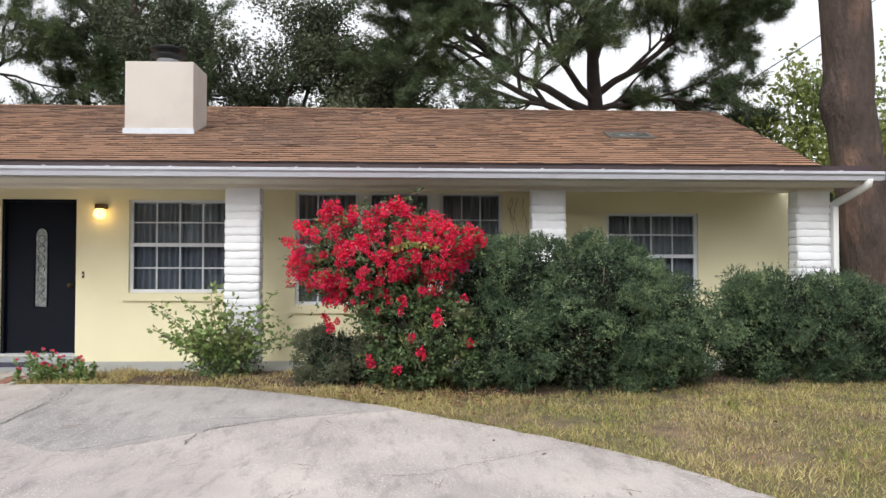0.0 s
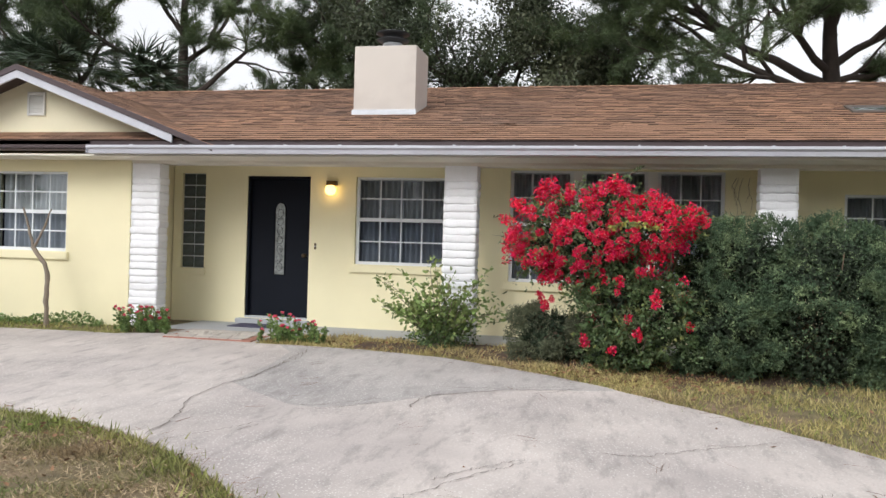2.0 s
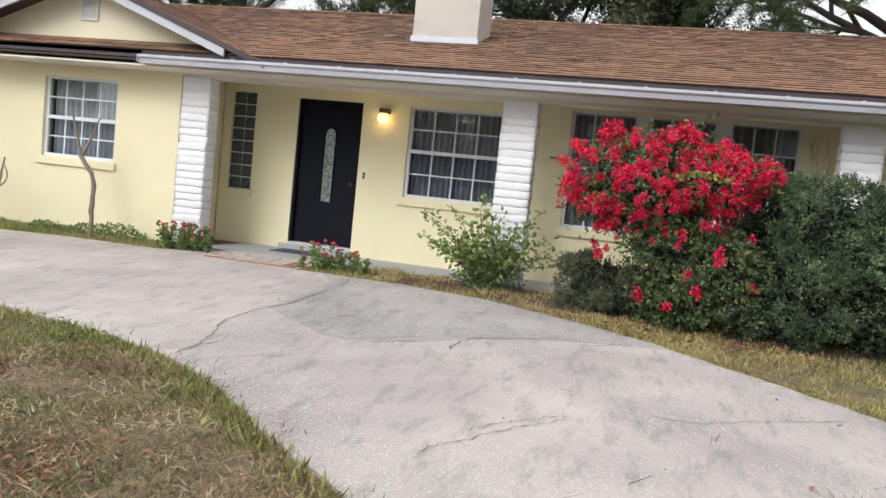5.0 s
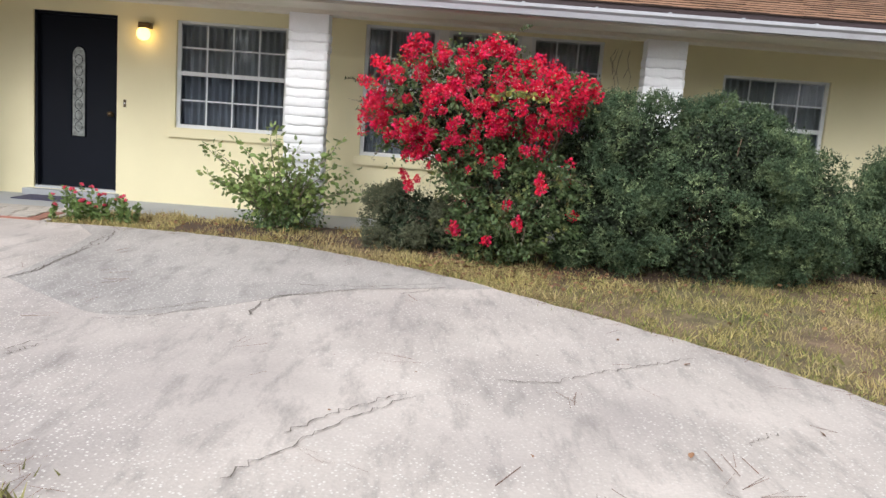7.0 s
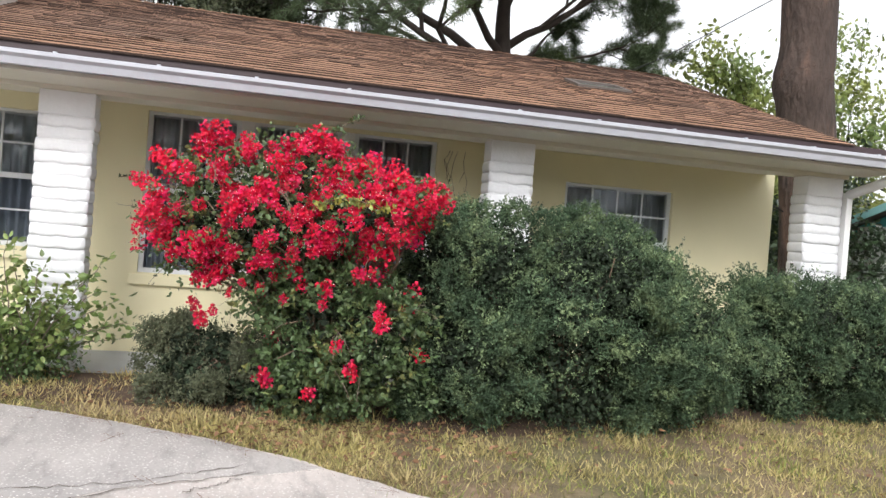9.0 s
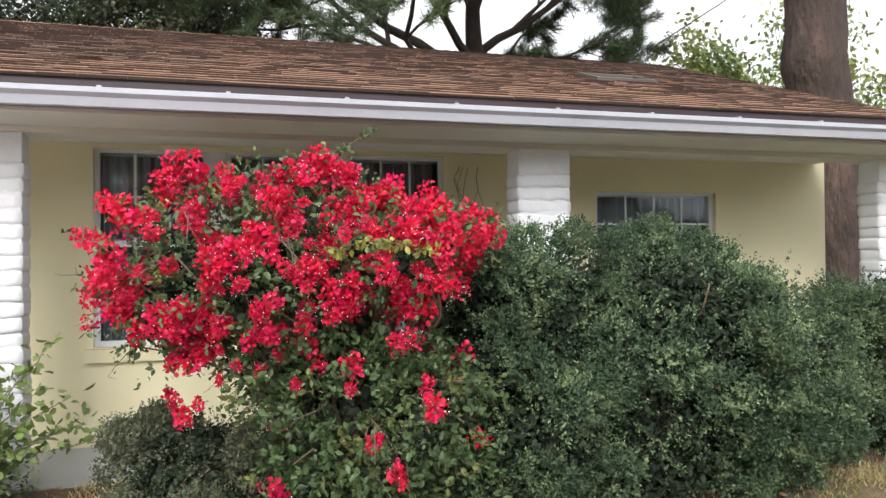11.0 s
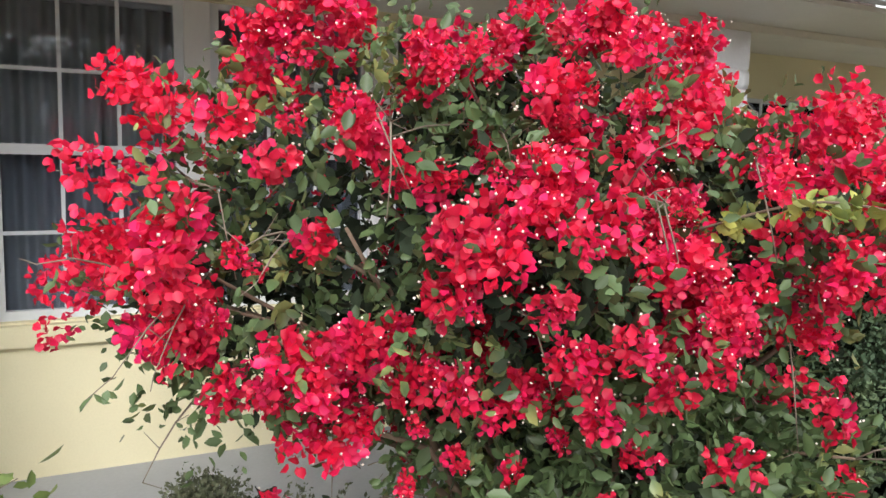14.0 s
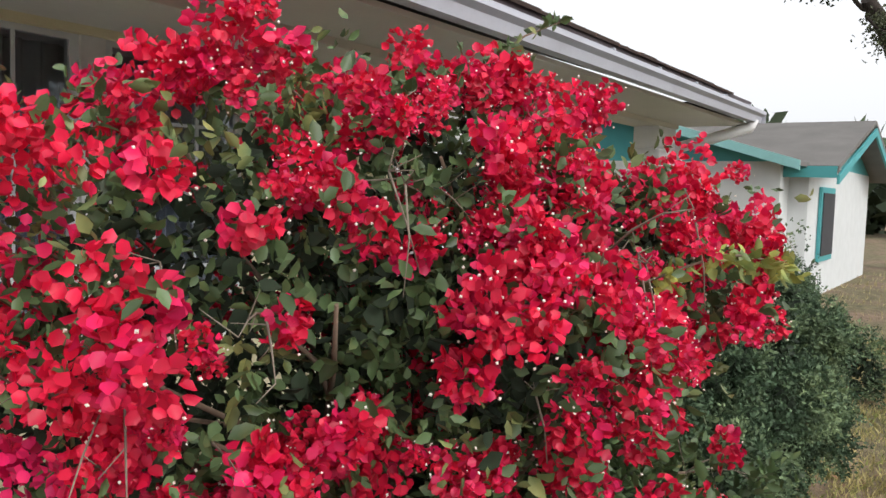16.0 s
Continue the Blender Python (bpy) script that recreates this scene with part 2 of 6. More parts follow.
        (-1.33, 3.55), (-1.06, 3.25), (-0.75, 2.6), (-0.55, 1.8), (-0.45, 0.5), (-0.4, -3), (-0.4, -7)]


def smooth_line(pts, n=4):
    out = []
    for i in range(len(pts) - 1):
        p0, p1, p2, p3 = (np.array(pts[max(0, min(len(pts) - 1, i + k))], float) for k in (-1, 0, 1, 2))
        for j in range(n):
            t = j / n
            out.append(tuple(0.5 * (2 * p1 + (p2 - p0) * t + (2 * p0 - 5 * p1 + 4 * p2 - p3) * t * t + (3 * p1 - p0 - 3 * p2 + p3) * t ** 3)))
    out.append(tuple(pts[-1]))
    return out


def resample(pts, n):
    a = np.array(pts)
    s = np.concatenate([[0], np.cumsum(np.hypot(*np.diff(a, axis=0).T))])
    t = np.linspace(0, s[-1], n)
    return np.stack([np.interp(t, s, a[:, k]) for k in (0, 1)], 1)


DRIVE = [tuple(p) for p in FAR] + [tuple(p) for p in NEAR[::-1]]
_dx, _dy = np.array(DRIVE).T


def in_drive(x, y):
    """Which of the points lie on the driveway (even-odd test)."""
    x, y = np.asarray(x, float), np.asarray(y, float)
    inside = np.zeros(x.shape, bool)
    j = len(_dx) - 1
    for i in range(len(_dx)):
        c = (_dy[i] > y) != (_dy[j] > y)
        with np.errstate(divide="ignore", invalid="ignore"):
            xi = (_dx[j] - _dx[i]) * (y - _dy[i]) / (_dy[j] - _dy[i]) + _dx[i]
        inside ^= c & (x < xi)
        j = i
    return inside


def build_ground():
    xs = [-400, -150, -60, -35] + list(np.arange(-24, 16.01, 0.5)) + [25, 40, 80, 200, 400]
    ys = [-300, -100, -40, -20, -12] + list(np.arange(-8, 10.01, 0.5)) + [12, 16, 22, 30, 45, 80, 200, 500]
    verts = [(x, y, gz(x, y) - 0.012) for y in ys for x in xs]
    w = len(xs)
    faces = [(j * w + i, j * w + i + 1, (j + 1) * w + i + 1, (j + 1) * w + i) for j in range(len(ys) - 1) for i in range(w - 1)]
    m = mat("lawn_soil", (0.17, 0.145, 0.075), 0.95, 0.45, 6, 60, 0.05, alt=(0.24, 0.165, 0.11), altscale=0.8, alt_lo=0.42, alt_hi=0.62)
    ob = new("ground", mesh_of("ground", verts, faces, m))
    tagged(ob, "sandy lawn soil with thin patchy grass", "ground", kind="structure")


build_ground()


def build_drive():
    bm = bmesh.new()
    outline = smooth_line(FAR[:10], 4) + FAR[10:13] + smooth_line(FAR[13:], 4) + smooth_line(NEAR, 4)[::-1]
    rng = random.Random(4)
    outline = [(x + rng.uniform(-0.02, 0.02), y + rng.uniform(-0.02, 0.02)) for x, y in outline]
    top = [bm.verts.new((x, y, gz(x, y) + 0.012)) for x, y in outline]
    low = [bm.verts.new((x, y, gz(x, y) - 0.12)) for x, y in outline]
    bm.faces.new(top)
    n = len(top)
    for i in range(n):
        bm.faces.new((top[i], low[i], low[(i + 1) % n], top[(i + 1) % n]))
    bmesh.ops.triangulate(bm, faces=[f for f in bm.faces if len(f.verts) > 4])
    bmesh.ops.recalc_face_normals(bm, faces=bm.faces)
    ob = part("driveway", bm, M["concrete"], None)
    tagged(ob, "worn pale concrete driveway with cracks and grey stains", "driveway", kind="structure")
    return ob


drive = build_drive()


def weathered_slab():
    """The slab between the long crack and the walk, with shade in its grey."""
    crack = smooth_line([(-3.40, 6.86), (-2.85, 6.42), (-2.35, 6.12), (-1.86, 6.42), (-1.25, 7.06), (-0.71, 7.36), (-0.16, 7.50), (0.12, 7.60)], 5)
    rim = [(-0.43, 8.05), (-1.12, 8.47), (-1.79, 8.83), (-2.5, 9.00), (-3.19, 9.08), (-3.9, 9.09), (-3.55, 8.62), (-3.42, 7.7)]
    rng = random.Random(19)
    outline = [(x + rng.uniform(-0.012, 0.012), y + rng.uniform(-0.012, 0.012)) for x, y in crack] + rim
    bm = bmesh.new()
    top = [bm.verts.new((x, y, gz(x, y) + 0.0155)) for x, y in outline]
    low = [bm.verts.new((x, y, gz(x, y) + 0.004)) for x, y in outline]
    bm.faces.new(top)
    for i in range(len(top)):
        bm.faces.new((top[i], low[i], low[(i + 1) % len(top)], top[(i + 1) % len(top)]))
    bmesh.ops.triangulate(bm, faces=[f for f in bm.faces if len(f.verts) > 4])
    bmesh.ops.recalc_face_normals(bm, faces=bm.faces)
    part("weathered_slab", bm, M["greyed_concrete"], drive, "greyer concrete slab beyond a crack, with eave shade in its colour")


weathered_slab()

# ---- house ----
WY, CY, FY = 11.2, 10.08, 9.5         # back wall of the porch, face of the columns and wing, edge of the eaves
SLAB = 0.38
EZ, SL = 2.90, 0.333                    # roof height at the eaves, its slope
RY = 14.3                              # ridge
XL, XR = -10.9, 5.78
XF, XT = 5.10, 5.68                      # foot and top of the east rake


def rake_x(y):
    """Where the shingles end at the east, at the depth y."""
    return XF + (XT - XF) * (min(y, 2 * RY - y) - FY) / (RY - FY)


def wall_with_holes(name, x0, x1, y, z0, z1, holes, thick, material, label):
    """A wall along x with its face at y, cut by holes (x0, x1, z0, z1)."""
    bm = bmesh.new()
    xs = sorted({x0, x1, *[h[0] for h in holes], *[h[1] for h in holes]})
    zs = sorted({z0, z1, *[h[2] for h in holes], *[h[3] for h in holes]})

    def solid(i, j):
        if i < 0 or j < 0 or i >= len(xs) - 1 or j >= len(zs) - 1:
            return False
        cx, cz = (xs[i] + xs[i + 1]) / 2, (zs[j] + zs[j + 1]) / 2
        return not any(h[0] < cx < h[1] and h[2] < cz < h[3] for h in holes)

    cache = {}

    def v(i, j, k):
        if (i, j, k) not in cache:
            cache[(i, j, k)] = bm.verts.new((xs[i], y + thick * k, zs[j]))
        return cache[(i, j, k)]

    for i in range(len(xs) - 1):
        for j in range(len(zs) - 1):
            if not solid(i, j):
                continue
            bm.faces.new((v(i, j, 0), v(i + 1, j, 0), v(i + 1, j + 1, 0), v(i, j + 1, 0)))
            bm.faces.new((v(i, j, 1), v(i, j + 1, 1), v(i + 1, j + 1, 1), v(i + 1, j, 1)))
            for di, dj, a, b in ((-1, 0, (i, j), (i, j + 1)), (1, 0, (i + 1, j + 1), (i + 1, j)), (0, -1, (i + 1, j), (i, j)), (0, 1, (i, j + 1), (i + 1, j + 1))):
                if not solid(i + di, j + dj):
                    bm.faces.new((v(*a, 0), v(*b, 0), v(*b, 1), v(*a, 1)))
    bmesh.ops.recalc_face_normals(bm, faces=bm.faces)
    return tagged(part(name, bm, material, None), label, "wall", kind="structure")


WIN1 = (-3.68, -2.33, 1.32, 2.60)
WIN2 = (-1.41, 1.47, 1.15, 2.72)
WIN3 = (2.94, 4.25, 1.25, 2.445)
WINW = (-8.90, -7.66, 1.385, 2.535)
GBLK = (-6.48, -6.09, 1.18, 2.63)
DOOR = (-5.40, -4.39, SLAB + 0.08, 2.60)
wall_with_holes("wall_north", -6.62, 5.55, WY, 0.2, 2.80, [WIN1, WIN2, WIN3, GBLK, DOOR], 0.2, M["stucco"], "pale yellow stucco wall of the porch")
wall_with_holes("wall_wing", -10.8, -6.64, CY + 0.02, 0.3, 2.9, [WINW], 0.2, M["stucco"], "pale yellow stucco wall of the side wing")
tagged(part("wall_west", boxes((-6.84, -6.64, CY + 0.22, WY + 0.2, 0.3, 2.8)), M["stucco"], None), "yellow stucco return wall beside the porch", "wall", kind="structure")
tagged(part("wall_east", boxes((5.35, 5.55, WY + 0.2, 18.6, 0.2, 2.8)), M["stucco"], None), "yellow stucco end wall of the house", "wall", kind="structure")
tagged(part("wall_far_west", boxes((-10.8, -10.6, CY + 0.22, 18.6, 0.2, 2.8)), M["stucco"], None), "yellow stucco end wall of the wing", "wall", kind="structure")
tagged(part("wall_south", boxes((-10.6, 5.22, 18.6, 18.8, 0.2, 2.8)), M["stucco"], None), "yellow stucco rear wall of the house", "wall", kind="structure")
# Dark asphalt butts, darkened further to draw the shadow line under each course.
M["shingle_edge"] = mat("shaded_butt_edge", (0.055, 0.035, 0.028), 0.95, 0.2, 4, 60, island=0.3)
tagged(part("porch_slab", boxes((-6.10, 5.7, 10.06, WY, 0.1, SLAB), bevel=0.01), M["slab"], None), "grey painted concrete porch slab", "porch floor", kind="structure")
tagged(part("floor", boxes((-10.6, 5.22, WY + 0.2, 18.6, 0.2, SLAB - 0.01)), M["dark"], None), "interior floor coloured dark like an unlit room", "floor", kind="structure")
tagged(part("ceiling", boxes((-6.62, 5.42, CY + 0.28, WY, 2.76, 2.80), (-10.6, 5.22, WY + 0.2, 18.6, 2.76, 2.80)), M["soffit"], None), "off-white porch ceiling", "ceiling", kind="structure")
tagged(part("porch_beam", boxes((-6.62, 5.62, CY, CY + 0.28, 2.66, 2.84), bevel=0.006), M["soffit"], None), "off-white painted porch beam", "beam", kind="structure")
tagged(part("soffit", boxes((-11.0, XR, FY + 0.03, CY, 2.70, 2.725)), M["soffit"], None), "off-white soffit under the eaves", "soffit", kind="structure")


def build_roof():
    roof = thing("roof", (0, 0, 0), "brown asphalt shingle roof with low slope", "roof", kind="structure")

    def rz(y):
        return EZ + SL * (y - FY)
    bm = bmesh.new()
    ry2 = 2 * RY - FY
    for x0, x1 in ((XL, XR),):
        a = [(x0, FY, EZ - 0.02), (XF, FY, EZ - 0.02), (XT, RY, rz(RY) - 0.02), (x0, RY, rz(RY) - 0.02), (XF, ry2, EZ - 0.02), (x0, ry2, EZ - 0.02)]
        t = [bm.verts.new(p) for p in a]
        u = [bm.verts.new((p[0], p[1], p[2] - 0.12)) for p in a]
        for q in ((0, 1, 2, 3), (3, 2, 4, 5)):
            bm.faces.new([t[k] for k in q])
            bm.faces.new([u[k] for k in q[::-1]])
        for q in ((0, 1), (1, 2), (2, 4), (4, 5), (5, 3), (3, 0)):
            bm.faces.new((t[q[0]], u[q[0]], u[q[1]], t[q[1]]))
    bmesh.ops.recalc_face_normals(bm, faces=bm.faces)
    part("roof_deck", bm, M["under"], roof)
    # gable ends
    bm = bmesh.new()
    for x in (5.15, -10.8):
        pts = [(x, WY + 0.1, 2.8), (x, 2 * RY - WY, 2.8), (x, RY, rz(RY) - 0.16)]
        a = [bm.verts.new(p) for p in pts]
        b = [bm.verts.new((p[0] + 0.2, p[1], p[2])) for p in pts]
        bm.faces.new(a)
        bm.faces.new(b[::-1])
        for i in range(3):
            bm.faces.new((a[i], b[i], b[(i + 1) % 3], a[(i + 1) % 3]))
    bmesh.ops.recalc_face_normals(bm, faces=bm.faces)
    part("gable_end", bm, M["stucco"], roof)
    # rake boards
    bm = bmesh.new()
    for x in (XR, XL - 0.03):
        for ya, yb in ((FY, RY), (2 * RY - FY, RY)):
            vs = []
            for xx in (0, 0.03):
                for y, z, d in ((ya, EZ - 0.012, XF - XR), (yb, rz(RY) - 0.012, XT - XR), (yb, rz(RY) - 0.16, XT - XR), (ya, EZ - 0.10, XF - XR)):
                    vs.append(bm.verts.new((x + xx + (d if x > 0 else 0), y, z)))
            bm.faces.new(vs[:4])
            bm.faces.new(vs[4:][::-1])
            for i in range(4):
                bm.faces.new((vs[i], vs[i + 4], vs[(i + 1) % 4 + 4], vs[(i + 1) % 4]))
    bmesh.ops.recalc_face_normals(bm, faces=bm.faces)
    part("rake_board", bm, M["brownedge"], roof)
    part("porch_return", boxes((XF + 0.035, XR - 0.002, FY + 0.006, 10.7, EZ - 0.14, EZ - 0.045)), M["brownedge"], roof, "flat dark brown return at the end of the eaves")
    # drip edge and ridge cap
    part("drip_edge", boxes((XL, XR, FY - 0.012, FY + 0.004, EZ - 0.10, EZ + 0.006)), M["brownedge"], roof, "dark brown drip edge")
    bm = bmesh.new()
    rng = random.Random(8)
    x = XL
    while x < XT - 0.1:
        w = 0.14
        for s in (-1, 1):
            vs = [bm.verts.new(p) for p in ((x, RY, rz(RY) + 0.035), (x + w * 1.2, RY, rz(RY) + 0.022), (x + w * 1.2, RY + s * 0.14, rz(RY) - 0.02), (x, RY + s * 0.14, rz(RY) - 0.008))]
            bm.faces.new(vs if s > 0 else vs[::-1])
        x += w
    part("ridge_cap", bm, M["shingle"], roof)
    return roof


roof = build_roof()


def roof_z(y):
    return EZ + SL * (y - FY)


def gutter():
    g = thing("gutter", (0, 0, 0), "white aluminium gutter along the eaves with downspout at its end", "gutter")
    bm = bmesh.new()
    prof = [(0.0, 0.0), (0.0, -0.115), (-0.07, -0.115), (-0.085, -0.06), (-0.115, -0.035), (-0.115, -0.005), (-0.105, 0.0), (-0.105, -0.02), (-0.078, -0.05), (-0.065, -0.105), (-0.008, -0.105), (-0.008, 0.0)]
    x0, x1 = -6.85, 5.86
    a = [bm.verts.new((x0, FY - 0.014 + p[0], EZ - 0.072 + 0.92 * p[1])) for p in prof]
    b = [bm.verts.new((x1, FY - 0.014 + p[0], EZ - 0.072 + 0.92 * p[1])) for p in prof]
    n = len(prof)
    for i in range(n):
        bm.faces.new((a[i], a[(i + 1) % n], b[(i + 1) % n], b[i]))
    for x in (x0, x1 - 0.006):
        box(bm, x, x + 0.006, FY - 0.125, FY - 0.016, EZ - 0.176, EZ - 0.075)
    bmesh.ops.recalc_face_normals(bm, faces=bm.faces)
    part("trough", bm, M["gutter"], g)
    bm = bmesh.new()
    for k in range(17):
        x = -6.2 + k * 0.72
        box(bm, x, x + 0.025, FY - 0.128, FY - 0.012, EZ - 0.074, EZ - 0.063)
    part("hanger", bm, M["flashing"], g, kind="stuff")
    bm = bmesh.new()
    tube(bm, [(5.70, 9.44, 2.75), (5.70, 9.46, 2.68), (5.66, 9.78, 2.58), (5.62, 10.06, 2.50)], 0.05, 10)
    box(bm, 5.58, 5.65, 10.04, 10.13, 0.42, 2.52, bevel=0.008)
    part("downspout", bm, M["white"], g, "white downspout")


gutter()


def wing_roof():
    w = thing("wing_roof", (0, 0, 0), "front gable of the wing with white bargeboards and brown shingle skirt", "roof", kind="structure")
    c, half, pk, gy = -7.98, 2.95, 3.92, 9.5
    sl = 0.375
    # two slopes running back into the main roof
    bm = bmesh.new()
    for s in (-1, 1):
        xe = c + s * half
        ze = pk - sl * half
        pts = [(c, gy - 0.06, pk), (xe, gy - 0.06, ze), (xe, 9.6 if s > 0 else 14.0, ze), (c, 13.0, pk)]
        if s > 0:
            pts[2] = (xe, 9.56, ze)
        a = [bm.verts.new(p) for p in pts]
        b = [bm.verts.new((p[0], p[1], p[2] - 0.07)) for p in pts]
        bm.faces.new(a)
        bm.faces.new(b[::-1])
        for i in range(4):
            bm.faces.new((a[i], b[i], b[(i + 1) % 4], a[(i + 1) % 4]))
    bmesh.ops.recalc_face_normals(bm, faces=bm.faces)
    part("roof_deck", bm, M["under"], w)
    # gable wall
    bm = bmesh.new()
    y = 9.86
    pts = [(c - 2.45, y, 2.96), (c + 2.45, y, 2.96), (c, y, pk - 0.06)]
    a = [bm.verts.new(p) for p in pts]
    b = [bm.verts.new((p[0], p[1] + 0.1, p[2])) for p in pts]
    bm.faces.new(a)
    bm.faces.new(b[::-1])
    for i in range(3):
        bm.faces.new((a[i], b[i], b[(i + 1) % 3], a[(i + 1) % 3]))
    bmesh.ops.recalc_face_normals(bm, faces=bm.faces)
    part("gable_wall", bm, M["gable"], w)
    # bargeboards with dark trim above
    for nm, off, hgt, yy, m in (("bargeboard", -0.07, 0.10, gy - 0.085, "gutter"), ("trim", 0.01, 0.075, gy - 0.10, "brownedge")):
        bm = bmesh.new()
        for s in (-1, 1):
            ln = 2.36 if nm == "bargeboard" else half
            p = [(c, pk + off), (c + s * ln, pk + off - sl * ln), (c + s * ln, pk + off - hgt - sl * ln), (c, pk + off - hgt)]
            a = [bm.verts.new((q[0], yy, q[1])) for q in p]
            b = [bm.verts.new((q[0], yy + 0.03, q[1])) for q in p]
            bm.faces.new(a)
            bm.faces.new(b[::-1])
            for i in range(4):
                bm.faces.new((a[i], b[i], b[(i + 1) % 4], a[(i + 1) % 4]))
        bmesh.ops.recalc_face_normals(bm, faces=bm.faces)
        part(nm, bm, M[m], w)
    # skirt and fascia
    bm = bmesh.new()
    vs = [bm.verts.new(p) for p in ((-10.92, gy, 2.895), (-5.7, gy, 2.895), (-5.7, 9.88, 3.06), (-10.5, 9.88, 3.06), (-10.92, gy, 2.86), (-5.7, gy, 2.86), (-5.7, 9.88, 2.86), (-10.5, 9.88, 2.86))]
    for q in ((0, 1, 2, 3), (7, 6, 5, 4), (0, 4, 5, 1), (1, 5, 6, 2), (3, 2, 6, 7), (0, 3, 7, 4)):
        bm.faces.new([vs[k] for k in q])
    part("skirt_deck", bm, M["under"], w)
    part("drip_edge", boxes((-10.98, -6.86, gy - 0.012, gy + 0.02, 2.845, 2.893)), M["brownedge"], w)
    part("fascia", boxes((-10.96, -6.86, gy + 0.0, gy + 0.022, 2.79, 2.845)), M["white"], w)
    part("box_return", boxes((c - half - 0.02, c - half + 0.02, gy - 0.02, 14, 2.74, 2.9)), M["brownedge"], w)
    # louvred vent
    v = part("vent_frame", boxes((-8.14, -7.86, 9.83, 9.86, 3.30, 3.33), (-8.14, -7.86, 9.83, 9.86, 3.60, 3.63), (-8.14, -8.115, 9.83, 9.86, 3.33, 3.60), (-7.885, -7.86, 9.83, 9.86, 3.33, 3.60), (-8.115, -7.885, 9.85, 9.858, 3.33, 3.60)), M["vent"], w)
    for k in range(8):
        bm = bmesh.new()
        z = 3.335 + k * 0.033
        vs = [bm.verts.new(p) for p in ((-8.113, 9.828, z), (-7.887, 9.828, z), (-7.887, 9.846, z + 0.026), (-8.113, 9.846, z + 0.026))]
        bm.faces.new(vs)
        part("louvre", bm, M["vent"], v)


wing_roof()


def chimney():
    x0, x1, y0, y1 = -3.83, -2.88, 11.4, 12.15
    ch = thing("chimney", (-3.36, 11.8, 3.5), "off-white stucco chimney with dark metal cap on shingle roof", "chimney")
    ch.location = (0, 0, 0)
    part("shaft", boxes((x0, x1, y0, y1, 3.3, 4.57), bevel=0.012), M["chimney"], ch)
    part("flashing", boxes((x0 - 0.02, x1 + 0.02, y0 - 0.02, y0, 3.50, 3.62), bevel=0.003), M["flashing"], ch, "pale metal flashing")
    bm = bmesh.new()
    lathe(bm, [(0.15, 4.570), (0.15, 4.670), (0.155, 4.670), (0.15, 4.690)], (-3.36, 11.8, 0))
    part("flue_collar", bm, M["flashing"], ch)
    bm = bmesh.new()
    lathe(bm, [(0.15, 4.690), (0.16, 4.710), (0.24, 4.730), (0.25, 4.745), (0.20, 4.760), (0.16, 4.780), (0.16, 4.810), (0.25, 4.830), (0.26, 4.845), (0.22, 4.860), (0.05, 4.880), (0.01, 4.880)], (-3.36, 11.8, 0))
    part("flue_cap", bm, M["darkmetal"], ch, "dark round metal chimney cap")


chimney()


def slump_columns():
    """Columns of white painted slump blocks with bulging, uneven courses."""
    rng = random.Random(21)
    variants = []
    for k in range(8):
        bm = bmesh.new()
        hw, hd, hh = 0.212, 0.115, 0.0494
        nx, nz = 8, 4
        ring = []
        for i in range(nx):
            ring.append((-hw + 2 * hw * i / nx, -hd))
        for i in range(nx):
            ring.append((hw, -hd + 2 * hd * i / nx))
        for i in range(nx):
            ring.append((hw - 2 * hw * i / nx, hd))
        for i in range(nx):
            ring.append((-hw, hd - 2 * hd * i / nx))
        rings = []
        ph, f1 = rng.uniform(0, 6.28), rng.uniform(24, 38)
        sag = [0.0065 * math.sin(x * f1 + ph) + rng.uniform(-0.002, 0.002) for x, y in ring]
        bulge = [rng.uniform(0.7, 1.3) for _ in ring]
        for j in range(nz + 1):
            v = j / nz * 2 - 1
            out = 0.006 * (1 - abs(v) ** 4)
            rings.append([bm.verts.new((x * (1 + out / hw * bulge[i]), y * (1 + out / hd * bulge[i]), hh * v * 0.985 + sag[i] * (1 if v < 0.6 else 0.4))) for i, (x, y) in enumerate(ring)])
        n = len(ring)
        for a, b in zip(rings, rings[1:]):
            for i in range(n):
                f = bm.faces.new((a[i], a[(i + 1) % n], b[(i + 1) % n], b[i]))
                f.smooth = True
        bm.faces.new(rings[0][::-1])
        bm.faces.new(rings[-1])
        me = bpy.data.meshes.new("block")
        bm.to_mesh(me)
        bm.free()
        me.materials.append(M["block"])
        variants.append(me)
    for nm, cx in (("a", -6.40), ("b", -1.905), ("c", 1.935), ("d", 5.345)):
        col = thing("column", (cx, CY + 0.122, SLAB), "white painted slump-block porch column", "column", "porch columns")
        part("core", boxes((-0.209, 0.209, -0.112, 0.112, 0, 2.279)), M["mortar"], col)
        courses = 23
        h = 2.28 / courses
        for i in range(courses):
            if i >= courses - 2:
                continue
            piece("block", variants[rng.randrange(8)], col, (rng.uniform(-0.006, 0.006), rng.uniform(-0.006, 0.006), h * (i + 0.5)), (0, 0, rng.choice((0, math.pi)) + rng.uniform(-0.015, 0.015)))
        part("cap_block", boxes((-0.215, 0.215, -0.119, 0.117, 2.28 - 2 * h + 0.004, 2.278), bevel=0.012), M["block"], col)


slump_columns()

# ---- windows and door ----


def window(name, rect, y, units, cols, rail, label, curtain="curtain", drapes=True, sill=True):
    """A double-hung window: frames, meeting rails, muntins, panes, a stucco sill and blinds behind."""
    x0, x1, z0, z1 = rect
    w = thing(name, (0, 0, 0), label, "window", "", "structure")
    fy0, fy1 = y + 0.05, y + 0.10
    f = 0.045
